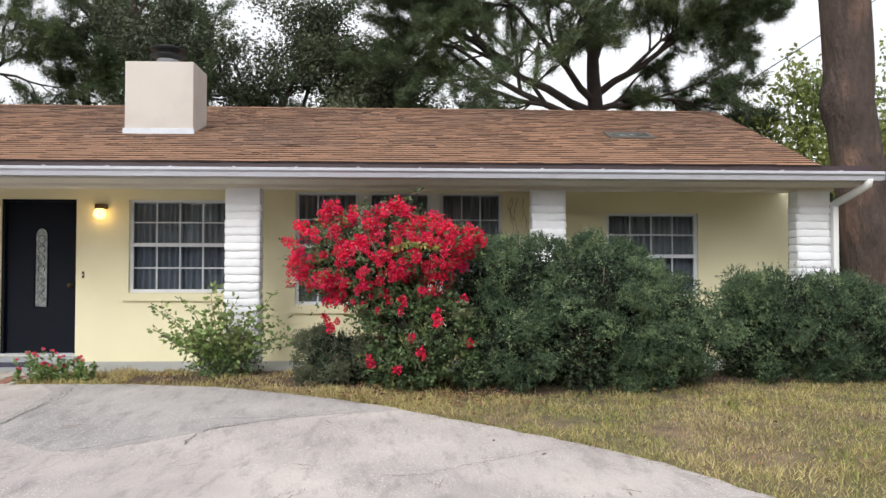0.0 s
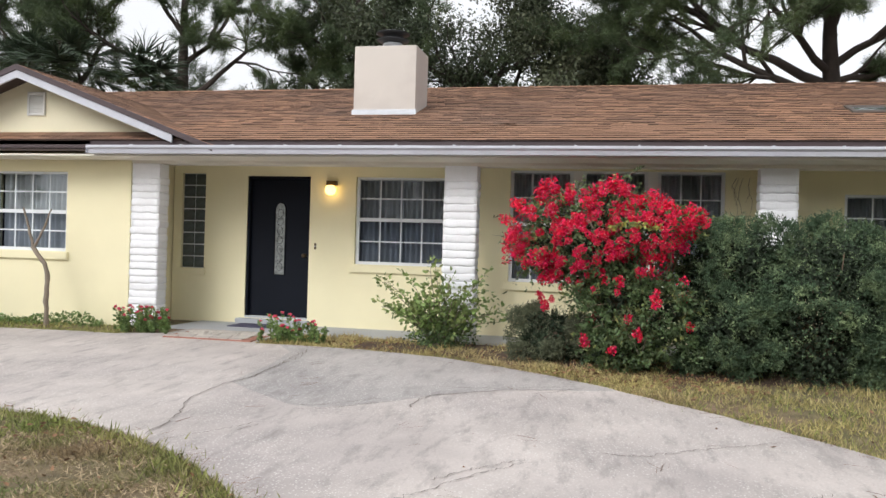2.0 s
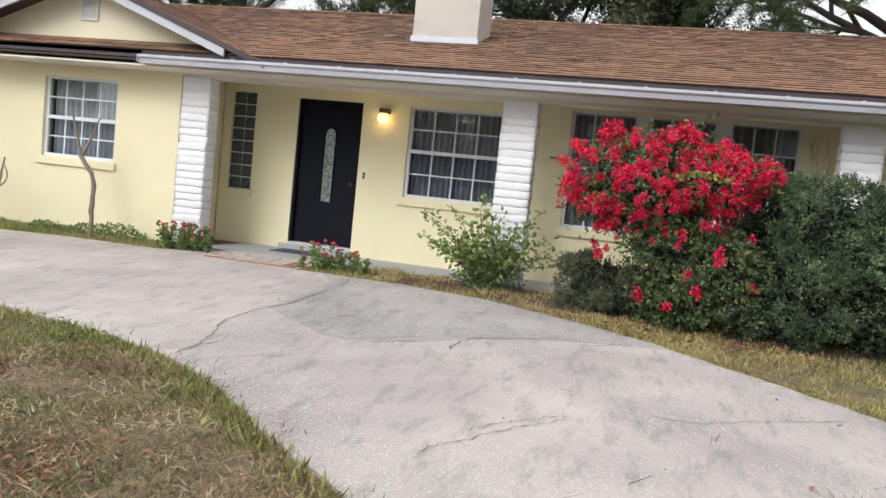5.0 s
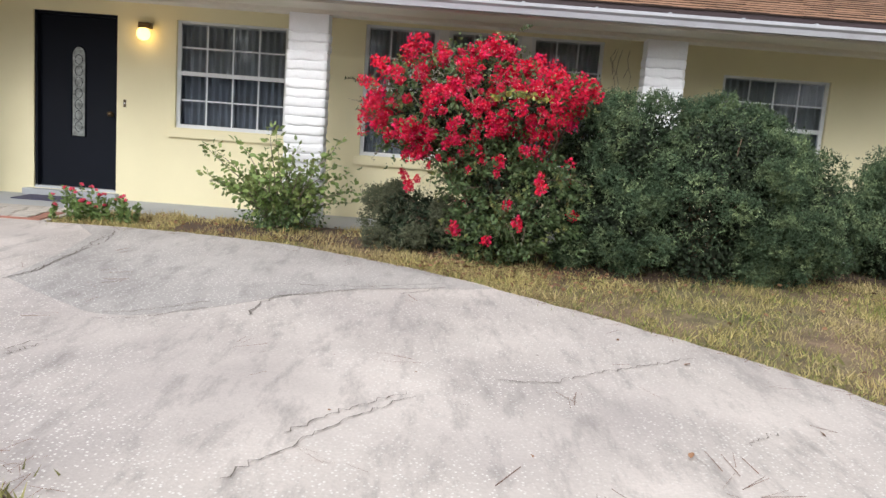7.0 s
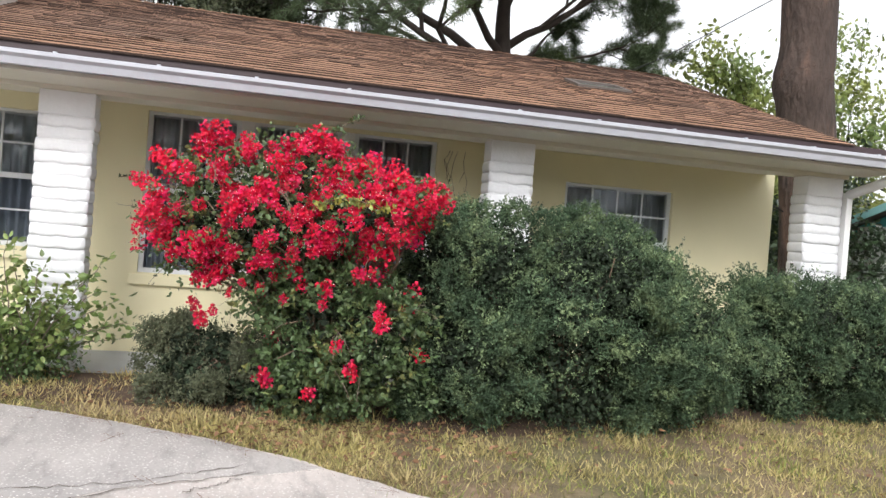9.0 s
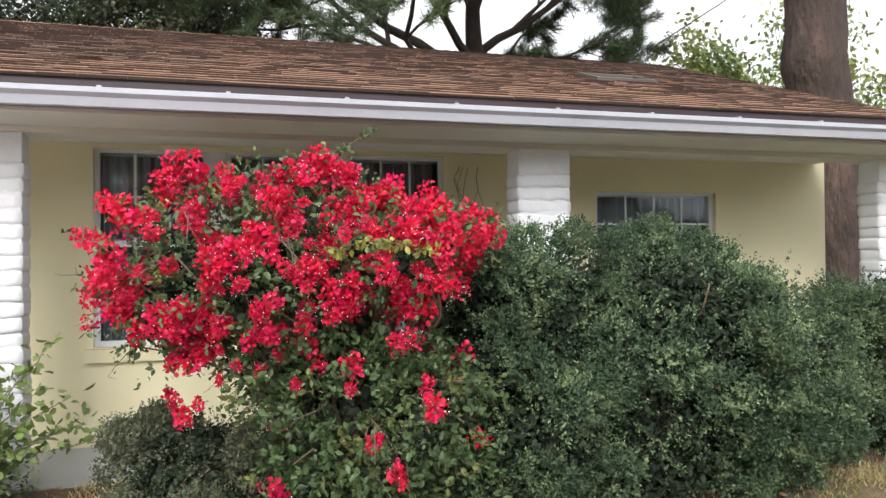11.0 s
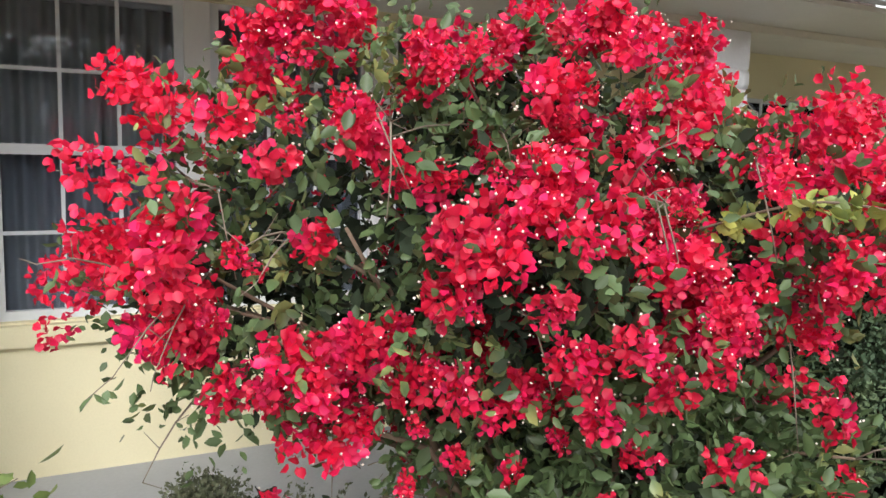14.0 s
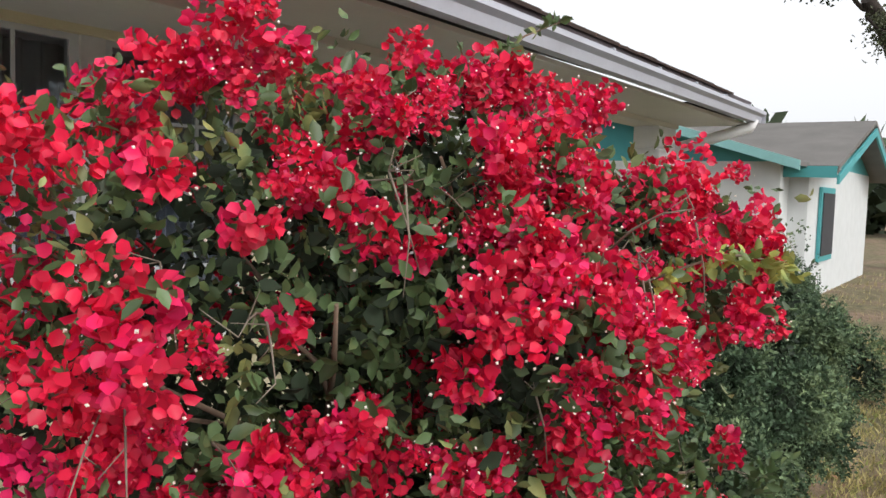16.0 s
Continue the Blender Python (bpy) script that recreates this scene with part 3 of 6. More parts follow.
    gap = 0.13
    uw = (x1 - x0 - gap * (units - 1)) / units
    bars, mun = [], []
    panes, screens = [], []
    for u in range(units):
        a = x0 + u * (uw + gap)
        b = a + uw
        bars += [(a, a + f, fy0, fy1, z0, z1), (b - f, b, fy0, fy1, z0, z1), (a + f, b - f, fy0, fy1, z0, z0 + f), (a + f, b - f, fy0, fy1, z1 - 0.03, z1)]
        bars += [(a + f, b - f, fy0 - 0.006, fy1, rail - 0.025, rail + 0.025)]
        if u < units - 1:
            part("mullion", boxes((b + 0.001, b + gap - 0.001, y + 0.03, fy1 + 0.02, z0, z1), bevel=0.004), M["white"], w, "white window mullion")
        for k in range(1, cols):
            xx = a + f + (uw - 2 * f) * k / cols
            mun += [(xx - 0.009, xx + 0.009, fy0 + 0.020, fy0 + 0.032, z0 + f, rail - 0.025), (xx - 0.009, xx + 0.009, fy0 + 0.008, fy0 + 0.020, rail + 0.025, z1 - 0.03)]
        for zz, yy in (((z0 + f + rail - 0.025) / 2, 0.022), ((z1 - 0.03 + rail + 0.025) / 2, 0.010)):
            mun += [(a + f, b - f, fy0 + yy, fy0 + yy + 0.013, zz - 0.009, zz + 0.009)]
        panes.append((a + f, b - f, fy0 + 0.024, fy0 + 0.027, rail + 0.025, z1 - 0.03))
        screens.append((a + f, b - f, fy0 + 0.036, fy0 + 0.039, z0 + f, rail - 0.025))
    fr = part("window_frame", boxes(*bars), M["alum"], w, "pale grey aluminium window frame")
    part("muntin", boxes(*mun), M["muntin"], fr)
    for p in panes:
        part("pane", boxes(p), M["glass"], w).visible_shadow = False
    for p in screens:
        part("pane", boxes(p), M["screen"], w, "screened lower pane").visible_shadow = False
    if sill:
        part("window_sill", boxes((x0 - 0.07, x1 + 0.05, y - 0.045, y + 0.05, z0 - 0.115, z0 - 0.01), bevel=0.008), M["stucco"], w, "yellow stucco sill")
    # pleated drapes behind the glass, hanging as a thing of their own
    if drapes:
        bl = thing("pleated_curtain", (0, 0, 0), "white pleated drapes hanging closed behind the wing window" if curtain == "curtain_w" else "grey pleated drapes hanging closed behind the window", "curtain", "window curtains")
        part("curtain_rail", boxes((x0, x1, y + 0.19, y + 0.23, z1 - 0.04, z1)), M["alum"], bl)
        pr = random.Random(int(abs(x0) * 10))
        halves = 2 * units
        for h in range(halves):
            a, b = x0 + (x1 - x0) * h / halves, x0 + (x1 - x0) * (h + 1) / halves + 0.01
            bm = bmesh.new()
            n = int((b - a) / 0.011)
            ph = 0.0
            rows = ([], [])
            for k in range(n + 1):
                ph += 0.011 / pr.uniform(0.011, 0.017)
                yy = y + 0.215 + 0.042 * math.sin(ph)
                for r, z in zip(rows, (z0 - 0.05, z1 - 0.04)):
                    r.append(bm.verts.new((a + (b - a) * k / n, yy + (0.008 * math.sin(ph * 0.5) if z < z1 - 0.1 else 0), z)))
            for k in range(n):
                f = bm.faces.new((rows[0][k], rows[0][k + 1], rows[1][k + 1], rows[1][k]))
                f.smooth = True
            part("curtain_panel", bm, M[curtain], bl)
        # Dark sheet in place of the shaded depth of the room.
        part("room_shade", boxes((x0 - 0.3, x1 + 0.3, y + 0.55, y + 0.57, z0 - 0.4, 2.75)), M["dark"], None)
    return w


window("window_1", WIN1, WY, 1, 4, 1.98, "double-hung white window with grid beside the front door")
window("window_2", WIN2, WY, 3, 3, 1.965, "triple double-hung window with grids behind the flowering bush")
window("window_3", WIN3, WY, 1, 4, 1.84, "double-hung grid window above the clipped hedge")
window("window_4", WINW, CY + 0.02, 1, 4, 1.955, "double-hung grid window with white drapes in the wing", "curtain_w")
for ob in [o for o in scene.objects if o.name.startswith("room_shade")]:
    tagged(ob, "dark sheet standing in for the unlit room behind the drapes", "wall", kind="structure")


def glass_blocks():
    x0, x1, z0, z1 = GBLK
    w = thing("window_5", (0, 0, 0), "tall narrow glass-block window, two blocks wide", "window", "", "structure")
    part("mortar", boxes((x0, x1, WY + 0.06, WY + 0.14, z0, z1)), M["muntin"], w)
    cw, chh = (x1 - x0) / 2, (z1 - z0) / 8
    bm = bmesh.new()
    box(bm, -cw / 2 + 0.008, cw / 2 - 0.008, -0.02, 0.03, -chh / 2 + 0.008, chh / 2 - 0.008, bevel=0.012)
    me = bpy.data.meshes.new("glass_block")
    bm.to_mesh(me)
    bm.free()
    me.materials.append(M["blockglass"])
    for i in range(2):
        for j in range(8):
            piece("glass_block", me, w, (x0 + cw * (i + 0.5), WY + 0.06, z0 + chh * (j + 0.5)))
    part("window_sill", boxes((x0 - 0.04, x1 + 0.03, WY - 0.035, WY + 0.05, z0 - 0.10, z0 - 0.003), bevel=0.008), M["stucco"], w)


glass_blocks()


def front_door():
    x0, x1, z0, z1 = DOOR
    d = thing("door_1", (0, 0, 0), "closed black front door with arched leaded glass", "door", "", "structure")
    fr = part("door_frame", boxes((x0, x0 + 0.035, WY + 0.03, WY + 0.16, z0, z1), (x1 - 0.035, x1, WY + 0.03, WY + 0.16, z0, z1), (x0 + 0.035, x1 - 0.035, WY + 0.03, WY + 0.16, z1 - 0.035, z1)), M["door"], d)
    leaf = part("door_leaf", boxes((x0 + 0.037, x1 - 0.037, WY + 0.10, WY + 0.145, z0 + 0.03, z1 - 0.037), bevel=0.003), M["door"], d)
    part("sill", boxes((x0 - 0.0, x1 + 0.0, WY + 0.01, WY + 0.18, SLAB, z0 + 0.028), bevel=0.006), M["flashing"], d, "metal threshold")
    part("step", boxes((x0 - 0.09, x1 + 0.04, WY - 0.12, WY + 0.01, SLAB, SLAB + 0.075), bevel=0.01), M["slab"], d)
    # arched glass light with moulding
    cx, w, zb, zt = -4.895, 0.085, 1.12, 2.10
    bm = bmesh.new()
    for (ww, dy, zz) in ((w, 0.0, 0.0),):
        pts = [(cx - ww, zb), (cx + ww, zb)] + [(cx + ww * math.cos(a), zt + ww * 1.3 * math.sin(a)) for a in np.linspace(0, math.pi, 12)]
        bm.faces.new([bm.verts.new((p[0], WY + 0.094, p[1])) for p in pts])
    part("door_glass", bm, M["leadglass"], leaf, "arched leaded glass light")
    bm = bmesh.new()
    pts = [(cx - w, zb), (cx + w, zb)] + [(cx + w * math.cos(a), zt + w * 1.3 * math.sin(a)) for a in np.linspace(0, math.pi, 12)] + [(cx - w, zb)]
    tube(bm, [(p[0], WY + 0.095, p[1]) for p in pts], 0.011, 6)
    for z in np.linspace(zb + 0.12, zt - 0.05, 7):
        r = 0.045
        tube(bm, [(cx + r * math.cos(a), WY + 0.092, z + 0.06 * math.sin(a)) for a in np.linspace(0, 2 * math.pi, 13)], 0.0035, 5)
    part("moulding", bm, M["door"], leaf)
    bm = bmesh.new()
    lathe(bm, [(0.03, 0), (0.03, 0.012), (0.012, 0.014), (0.012, 0.04), (0.03, 0.05), (0.032, 0.065), (0.02, 0.08), (0.004, 0.082)], (0, 0, 0), 14)
    bmesh.ops.rotate(bm, verts=bm.verts, matrix=Matrix.Rotation(radians(90), 3, "X"))
    bmesh.ops.translate(bm, verts=bm.verts, vec=(x1 - 0.10, WY + 0.098, 1.42))
    part("door_knob", bm, M["brass"], leaf, "dark brass door knob")
    bell = thing("doorbell", (0, 0, 0), "small dark doorbell plate on yellow wall", "doorbell")
    part("plate", boxes((-4.305, -4.275, WY - 0.012, WY, 1.52, 1.61), bevel=0.003), M["brass"], bell)
    part("button", boxes((-4.297, -4.283, WY - 0.017, WY - 0.012, 1.555, 1.575)), M["vent"], bell)
    mt = thing("door_mat", (0, 0, 0), "dark blue-grey door mat lying before the door", "door mat")
    part("mat_pile", boxes((-5.36, -4.72, WY - 0.62, WY - 0.16, SLAB, SLAB + 0.012), bevel=0.003), M["rubber"], mt)


front_door()


def wall_lamp():
    lp = thing("wall_lamp", (-4.04, WY, 2.42), "lit globe wall lamp with dark bracket beside the door", "wall lamp")
    part("bracket", boxes((-0.075, 0.075, -0.09, 0, 0.045, 0.115), bevel=0.012), M["brass"], lp)
    bm = bmesh.new()
    lathe(bm, [(0.045, 0.045), (0.068, 0.02), (0.078, -0.015), (0.076, -0.05), (0.056, -0.08), (0.026, -0.095), (0.005, -0.098)], (0, -0.08 + -0.025, 0), 20)
    g = part("globe", bm, M["glow"], lp, "glowing frosted glass globe")
    g.visible_shadow = False
    ld = bpy.data.lights.new("lamp_bulb", "POINT")
    ld.energy, ld.color, ld.shadow_soft_size = 0.4, (1.0, 0.62, 0.22), 0.07
    lo = new("lamp_bulb", ld)
    lo.location = (-4.04, WY - 0.13, 2.38)


wall_lamp()


M["skyframe"] = mat("weathered_skylight_curb", (0.10, 0.085, 0.075), 0.6, 0.15, 6, 40)
M["skypane"] = mat("cloudy_skylight_glass", (0.22, 0.25, 0.26), 0.06, 0.35, 9, 50, spec=1.0, coat=1.0)


def skylight():
    s = thing("skylight", (0, 0, 0), "small flat roof skylight with metal frame", "skylight")
    x0, x1, y0, y1 = 3.02, 3.68, 11.28, 11.72
    bm = bmesh.new()
    def slab(a, b, c, d, h0, h1):
        vs = [bm.verts.new((x, y, roof_z(y) + h)) for h in (h0, h1) for x, y in ((a, c), (b, c), (b, d), (a, d))]
        for q in ((3, 2, 1, 0), (4, 5, 6, 7), (0, 1, 5, 4), (1, 2, 6, 5), (2, 3, 7, 6), (3, 0, 4, 7)):
            bm.faces.new([vs[k] for k in q])
    for a, b, c, d in ((x0, x1, y0, y0 + 0.06), (x0, x1, y1 - 0.06, y1), (x0, x0 + 0.06, y0 + 0.06, y1 - 0.06), (x1 - 0.06, x1, y0 + 0.06, y1 - 0.06)):
        slab(a, b, c, d, 0, 0.05)
    part("skylight_frame", bm, M["skyframe"], s)
    bm = bmesh.new()
    slab(x0 + 0.06, x1 - 0.06, y0 + 0.06, y1 - 0.06, 0.022, 0.036)
    part("pane", bm, M["skypane"], s)


skylight()

# ---- foliage helpers ----
M["bark"] = mat("pine_bark", (0.075, 0.054, 0.046), 0.95, 0.4, 5, 28, 0.2, alt=(0.17, 0.105, 0.08), altscale=2.2, alt_lo=0.52, alt_hi=0.7, stretch=(1, 1, 0.35), bumpscale=14)
M["limb"] = mat("dark_limb", (0.055, 0.042, 0.036), 0.95, 0.2, 5, 40, 0.01)
M["twig"] = mat("brown_twig", (0.17, 0.12, 0.085), 0.9, 0.2, 8, 60, 0.003)
M["palestem"] = mat("pale_pruned_stem", (0.22, 0.18, 0.14), 0.9, 0.2, 8, 60, 0.004)
M["hedge"] = mat("hedge_leaf", (0.072, 0.115, 0.066), 0.6, 0.3, 2.6, 30, island=0.5, alt=(0.23, 0.30, 0.155), altscale=5.5, alt_lo=0.47, alt_hi=0.68, translucent=0.15, spec=0.18)
# Leaf green taken near-black: the shade deep inside the bushes.
M["leaf_shade"] = mat("shaded_inner_leaf", (0.022, 0.036, 0.018), 0.9, 0.3, 5, 40, island=0.4)
M["lowbush"] = mat("dull_green_leaf", (0.12, 0.135, 0.08), 0.6, 0.25, 3, 30, island=0.4, translucent=0.1)
M["bougleaf"] = mat("bougainvillea_leaf", (0.095, 0.15, 0.06), 0.45, 0.2, 3, 30, island=0.45, alt=(0.29, 0.29, 0.10), altscale=3.5, alt_lo=0.56, alt_hi=0.7, translucent=0.2)
M["bract"] = mat("red_bract", (0.70, 0.010, 0.055), 0.5, 0.14, 3, 40, island=0.26, alt=(0.72, 0.016, 0.15), altscale=5, alt_lo=0.48, alt_hi=0.74, translucent=0.22, rand=0.16)
M["yellowleaf"] = mat("yellow_green_bush_leaf", (0.40, 0.40, 0.09), 0.45, 0.2, 5, 30, island=0.4, alt=(0.20, 0.27, 0.08), altscale=9, translucent=0.2)
M["floret"] = mat("white_floret", (0.85, 0.78, 0.7), 0.5)
M["shrubleaf"] = mat("light_green_leaf", (0.19, 0.275, 0.085), 0.45, 0.2, 3, 30, island=0.4, alt=(0.30, 0.34, 0.12), altscale=4, alt_lo=0.5, alt_hi=0.7, translucent=0.2)
M["flowerleaf"] = mat("bedding_leaf", (0.16, 0.24, 0.08), 0.5, 0.2, 3, 30, island=0.35, translucent=0.2)
M["petal"] = mat("pink_red_petal", (0.78, 0.09, 0.17), 0.5, 0.1, 3, 30, island=0.3, translucent=0.2)
M["needle"] = mat("pine_needle", (0.075, 0.11, 0.05), 0.5, 0.2, 1, 20, island=0.4, alt=(0.095, 0.13, 0.045), altscale=0.6, alt_lo=0.45, alt_hi=0.65, translucent=0.15)
M["oakleaf"] = mat("oak_leaf", (0.050, 0.068, 0.035), 0.6, 0.2, 1, 20, island=0.45, alt=(0.10, 0.11, 0.06), altscale=0.5, translucent=0.15)
M["magleaf"] = mat("glossy_dark_leaf", (0.035, 0.060, 0.028), 0.3, 0.2, 1, 20, island=0.4, spec=0.6, translucent=0.08)
M["palmleaf"] = mat("palm_leaf", (0.045, 0.07, 0.04), 0.5, 0.2, 1, 20, island=0.35)
M["bamboo"] = mat("yellow_green_leaf", (0.30, 0.34, 0.10), 0.5, 0.2, 1, 20, island=0.4, alt=(0.17, 0.24, 0.08), altscale=0.7, translucent=0.25)
M["farleaf"] = mat("far_leaf", (0.05, 0.075, 0.035), 0.7, 0.25, 0.3, 5, island=0.4)

LEAF = (np.array([(0, 0, 0), (0.28, 0.34, 0.07), (0.22, 0.72, 0.06), (0, 1, -0.08), (-0.22, 0.72, 0.06), (-0.28, 0.34, 0.07)]), [(0, 1, 2, 3), (0, 3, 4, 5)])
BRACT = (np.array([(0, 0, 0), (0.40, 0.26, 0.15), (0.42, 0.66, 0.20), (0, 1, 0.0), (-0.42, 0.66, 0.20), (-0.40, 0.26, 0.15), (0, 0.45, -0.04)]), [(0, 1, 6), (1, 2, 6), (2, 3, 6), (3, 4, 6), (4, 5, 6), (5, 0, 6)])
SMALL = (np.array([(0, 0, 0), (0.27, 0.5, 0.05), (0, 1, 0), (-0.27, 0.5, 0.05)]), [(0, 1, 2), (0, 2, 3)])
NEEDLE = (np.array([(-0.032, 0, 0), (0.032, 0, 0), (0, 1, -0.10)]), [(0, 1, 2)])


def scatter_mesh(name, shape, pos, along, size, rng, material, twist=None, smooth=False):
    """Many small leaves in one mesh. pos and along: N x 3; size: N. Each leaf points along its direction, turned at random about it."""
    sv, sf = shape
    n = len(pos)
    a = along / (np.linalg.norm(along, axis=1, keepdims=True) + 1e-9)
    r = rng.normal(size=(n, 3))
    if twist is not None:
        r = r * 0.55 + twist
    u = np.cross(a, r)
    u /= np.linalg.norm(u, axis=1, keepdims=True) + 1e-9
    w = np.cross(u, a)
    v = pos[:, None, :] + size[:, None, None] * (sv[None, :, 0:1] * u[:, None, :] + sv[None, :, 1:2] * a[:, None, :] + sv[None, :, 2:3] * w[:, None, :])
    k = len(sv)
    faces_loops, starts, totals = [], [], []
    lens = [len(f) for f in sf]
    base = np.concatenate([np.array(f) for f in sf])
    loops = (base[None, :] + (np.arange(n) * k)[:, None]).ravel()
    per = np.tile(np.array(lens), n)
    me = bpy.data.meshes.new(name)
    me.vertices.add(n * k)
    me.vertices.foreach_set("co", v.astype(np.float32).ravel())
    me.loops.add(len(loops))
    me.loops.foreach_set("vertex_index", loops.astype(np.int32))
    me.polygons.add(len(per))
    me.polygons.foreach_set("loop_start", np.concatenate([[0], np.cumsum(per)[:-1]]).astype(np.int32))
    me.polygons.foreach_set("loop_total", per.astype(np.int32))
    me.materials.append(material)
    me.update(calc_edges=True)
    return me


def scatter(name, shape, pos, along, size, rng, material, parent, label="", twist=None, kind="stuff"):
    ob = new(name, scatter_mesh(name, shape, pos, along, size, rng, material, twist))
    ob.parent = parent
    return tagged(ob, label, kind=kind)


def lumpy(dirs, seed, amount=0.16, freq=2.2):
    """How far the outline swells in each direction."""
    out = np.empty(len(dirs))
    for i, d in enumerate(dirs):
        out[i] = noise.noise(Vector((d[0] * freq + seed * 7.1, d[1] * freq - seed * 3.3, d[2] * freq + seed)))
    for i, d in enumerate(dirs):
        out[i] += 0.5 * noise.noise(Vector((d[0] * freq * 2.6 + seed, d[1] * freq * 2.6, d[2] * freq * 2.6 - seed * 2)))
    return 1 + amount * 2 * out


def shell(lobes, n, rng, lo=0.75, hi=1.0, seed=1.0, amount=0.16, zmin=0.3, face=None):
    """Points near the skin of a union of ellipsoids, with the outward direction at each."""
    vol = np.array([l[3] * l[4] + l[4] * l[5] + l[3] * l[5] for l in lobes])
    P, D = [], []
    for i, l in enumerate(lobes):
        k = int(n * vol[i] / vol.sum() * 1.3)
        d = rng.normal(size=(k, 3))
        d /= np.linalg.norm(d, axis=1, keepdims=True)
        s = rng.uniform(lo, hi, k) * lumpy(d, seed + i, amount)
        c, r = np.array(l[:3]), np.array(l[3:])
        p = c + d * r * s[:, None]
        keep = p[:, 2] > zmin
        for j, m in enumerate(lobes):
            if j != i:
                q = (p - np.array(m[:3])) / np.array(m[3:])
                keep &= np.linalg.norm(q, axis=1) > lo * 0.88
        nrm = d / r
        nrm /= np.linalg.norm(nrm, axis=1, keepdims=True)
        P.append(p[keep])
        D.append(nrm[keep])
    return np.concatenate(P), np.concatenate(D)


def sprigs(lobes, n, per, length, leaf, rng, seed=1.0, amount=0.16, lo=0.8, hi=1.02, zmin=0.3, up=0.25, spread=0.45):
    """Leafy shoots standing out of the skin: leaf positions, directions and sizes."""
    p, d = shell(lobes, n, rng, lo, hi, seed, amount, zmin)
    d = d + rng.normal(size=d.shape) * spread + np.array([0, 0, up])
    d /= np.linalg.norm(d, axis=1, keepdims=True)
    L = length * rng.uniform(0.5, 1.3, len(p))
    t = rng.uniform(0, 1, (len(p), per))
    pos = p[:, None, :] + d[:, None, :] * (t * L[:, None])[:, :, None] + rng.normal(size=(len(p), per, 3)) * leaf * 0.25
    al = d[:, None, :] * 0.7 + rng.normal(size=(len(p), per, 3)) * 0.75
    sz = leaf * rng.uniform(0.6, 1.25, (len(p), per)) * (1.1 - 0.4 * t)
    return pos.reshape(-1, 3), al.reshape(-1, 3), sz.ravel()


def stems(bm, base, tips, rng, r0=0.012, bend=0.12, sides=5):
    for tp in tips:
        b, e = Vector(base), Vector(tp)
        b = b + Vector((rng.uniform(-0.08, 0.08), rng.uniform(-0.06, 0.06), 0))
        pts = []
        for k in range(6):
            t = k / 5
            pts.append(b.lerp(e, t) + Vector((rng.uniform(-bend, bend) * t * (1 - t) * 2, rng.uniform(-bend, bend) * t * (1 - t) * 2, bend * 1.2 * math.sin(math.pi * t))))
        tube(bm, pts, [r0 * (1 - 0.75 * k / 5) for k in range(6)], sides)


# ---- shrubs ----


def clipped_shrub(name, lobes, n, leaf, seed, label, base, material="hedge", per=11, group="hedge shrubs", sprig=0.11, category="shrub"):
    rng = np.random.default_rng(seed)
    pr = random.Random(seed)
    s = thing(name, (0, 0, 0), label, category, group)
    bm = bmesh.new()
    tips, _ = shell(lobes, 60, rng, 0.6, 0.85, seed, zmin=0.5)
    stems(bm, base, tips[:36], pr, 0.018, 0.15)
    part("stem", bm, M["twig"], s, kind="stuff")
    # rounded clumps of new growth over the skin, hollows between them
    cp, cd = shell(lobes, int(60 * sum(l[3] * l[5] for l in lobes) / 0.8), rng, 0.86, 0.98, seed, zmin=0.42)
    clumps = []
    for q, e in zip(cp, cd):
        r = rng.uniform(0.07, 0.15)
        clumps.append((*q, r * 1.1, r, r * 0.85))
    p, a, z = sprigs(lobes, int(n * 0.38), per, sprig, leaf, rng, seed, 0.22, 0.72, 0.90)
    p2, a2, z2 = [np.concatenate(v) for v in zip(*[sprigs([c], int(n * 0.95 / len(clumps)), per, sprig * 0.8, leaf * 1.12, rng, seed + i, 0.16, 0.85, 1.05) for i, c in enumerate(clumps)])]
    p, a, z = np.concatenate([p, p2]), np.concatenate([a, a2]), np.concatenate([z, z2])
    scatter("foliage", SMALL, p, a, z, rng, M[material], s)
    # Inner leaves carry the shrub's own shade in their colour.
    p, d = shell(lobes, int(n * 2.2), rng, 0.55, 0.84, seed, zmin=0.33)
    scatter("inner_foliage", LEAF, p, rng.normal(size=p.shape), rng.uniform(0.035, 0.06, len(p)), rng, M["leaf_shade"], s, twist=d)
    return s


HEDGE = [(2.15, 8.95, 1.05, 1.05, 0.80, 0.90), (1.38, 9.0, 1.25, 0.66, 0.66, 0.72), (2.92, 8.95, 0.90, 0.66, 0.66, 0.64), (2.45, 9.05, 1.5, 0.44, 0.48, 0.46), (1.30, 8.85, 0.8, 0.58, 0.62, 0.5)]
clipped_shrub("clipped_shrub", HEDGE, 15500, 0.025, 5, "large dense dark green shrub beside the red bougainvillea", (2.2, 9.0, 0.34))
clipped_shrub("clipped_shrub", [(4.6, 9.38, 1.0, 0.72, 0.64, 0.68), (5.25, 9.3, 0.95, 0.66, 0.6, 0.64), (4.25, 9.42, 0.85, 0.46, 0.5, 0.60), (5.85, 9.2, 0.75, 0.42, 0.45, 0.48)], 8000, 0.025, 6, "rounded olive-green shrub growing at the corner column", (4.9, 9.45, 0.36))
clipped_shrub("clipped_shrub", [(6.35, 9.2, 0.7, 0.5, 0.5, 0.42), (6.1, 8.6, 0.55, 0.35, 0.35, 0.28)], 1200, 0.024, 16, "low green shrub at the end of the hedge", (6.3, 9.2, 0.3))
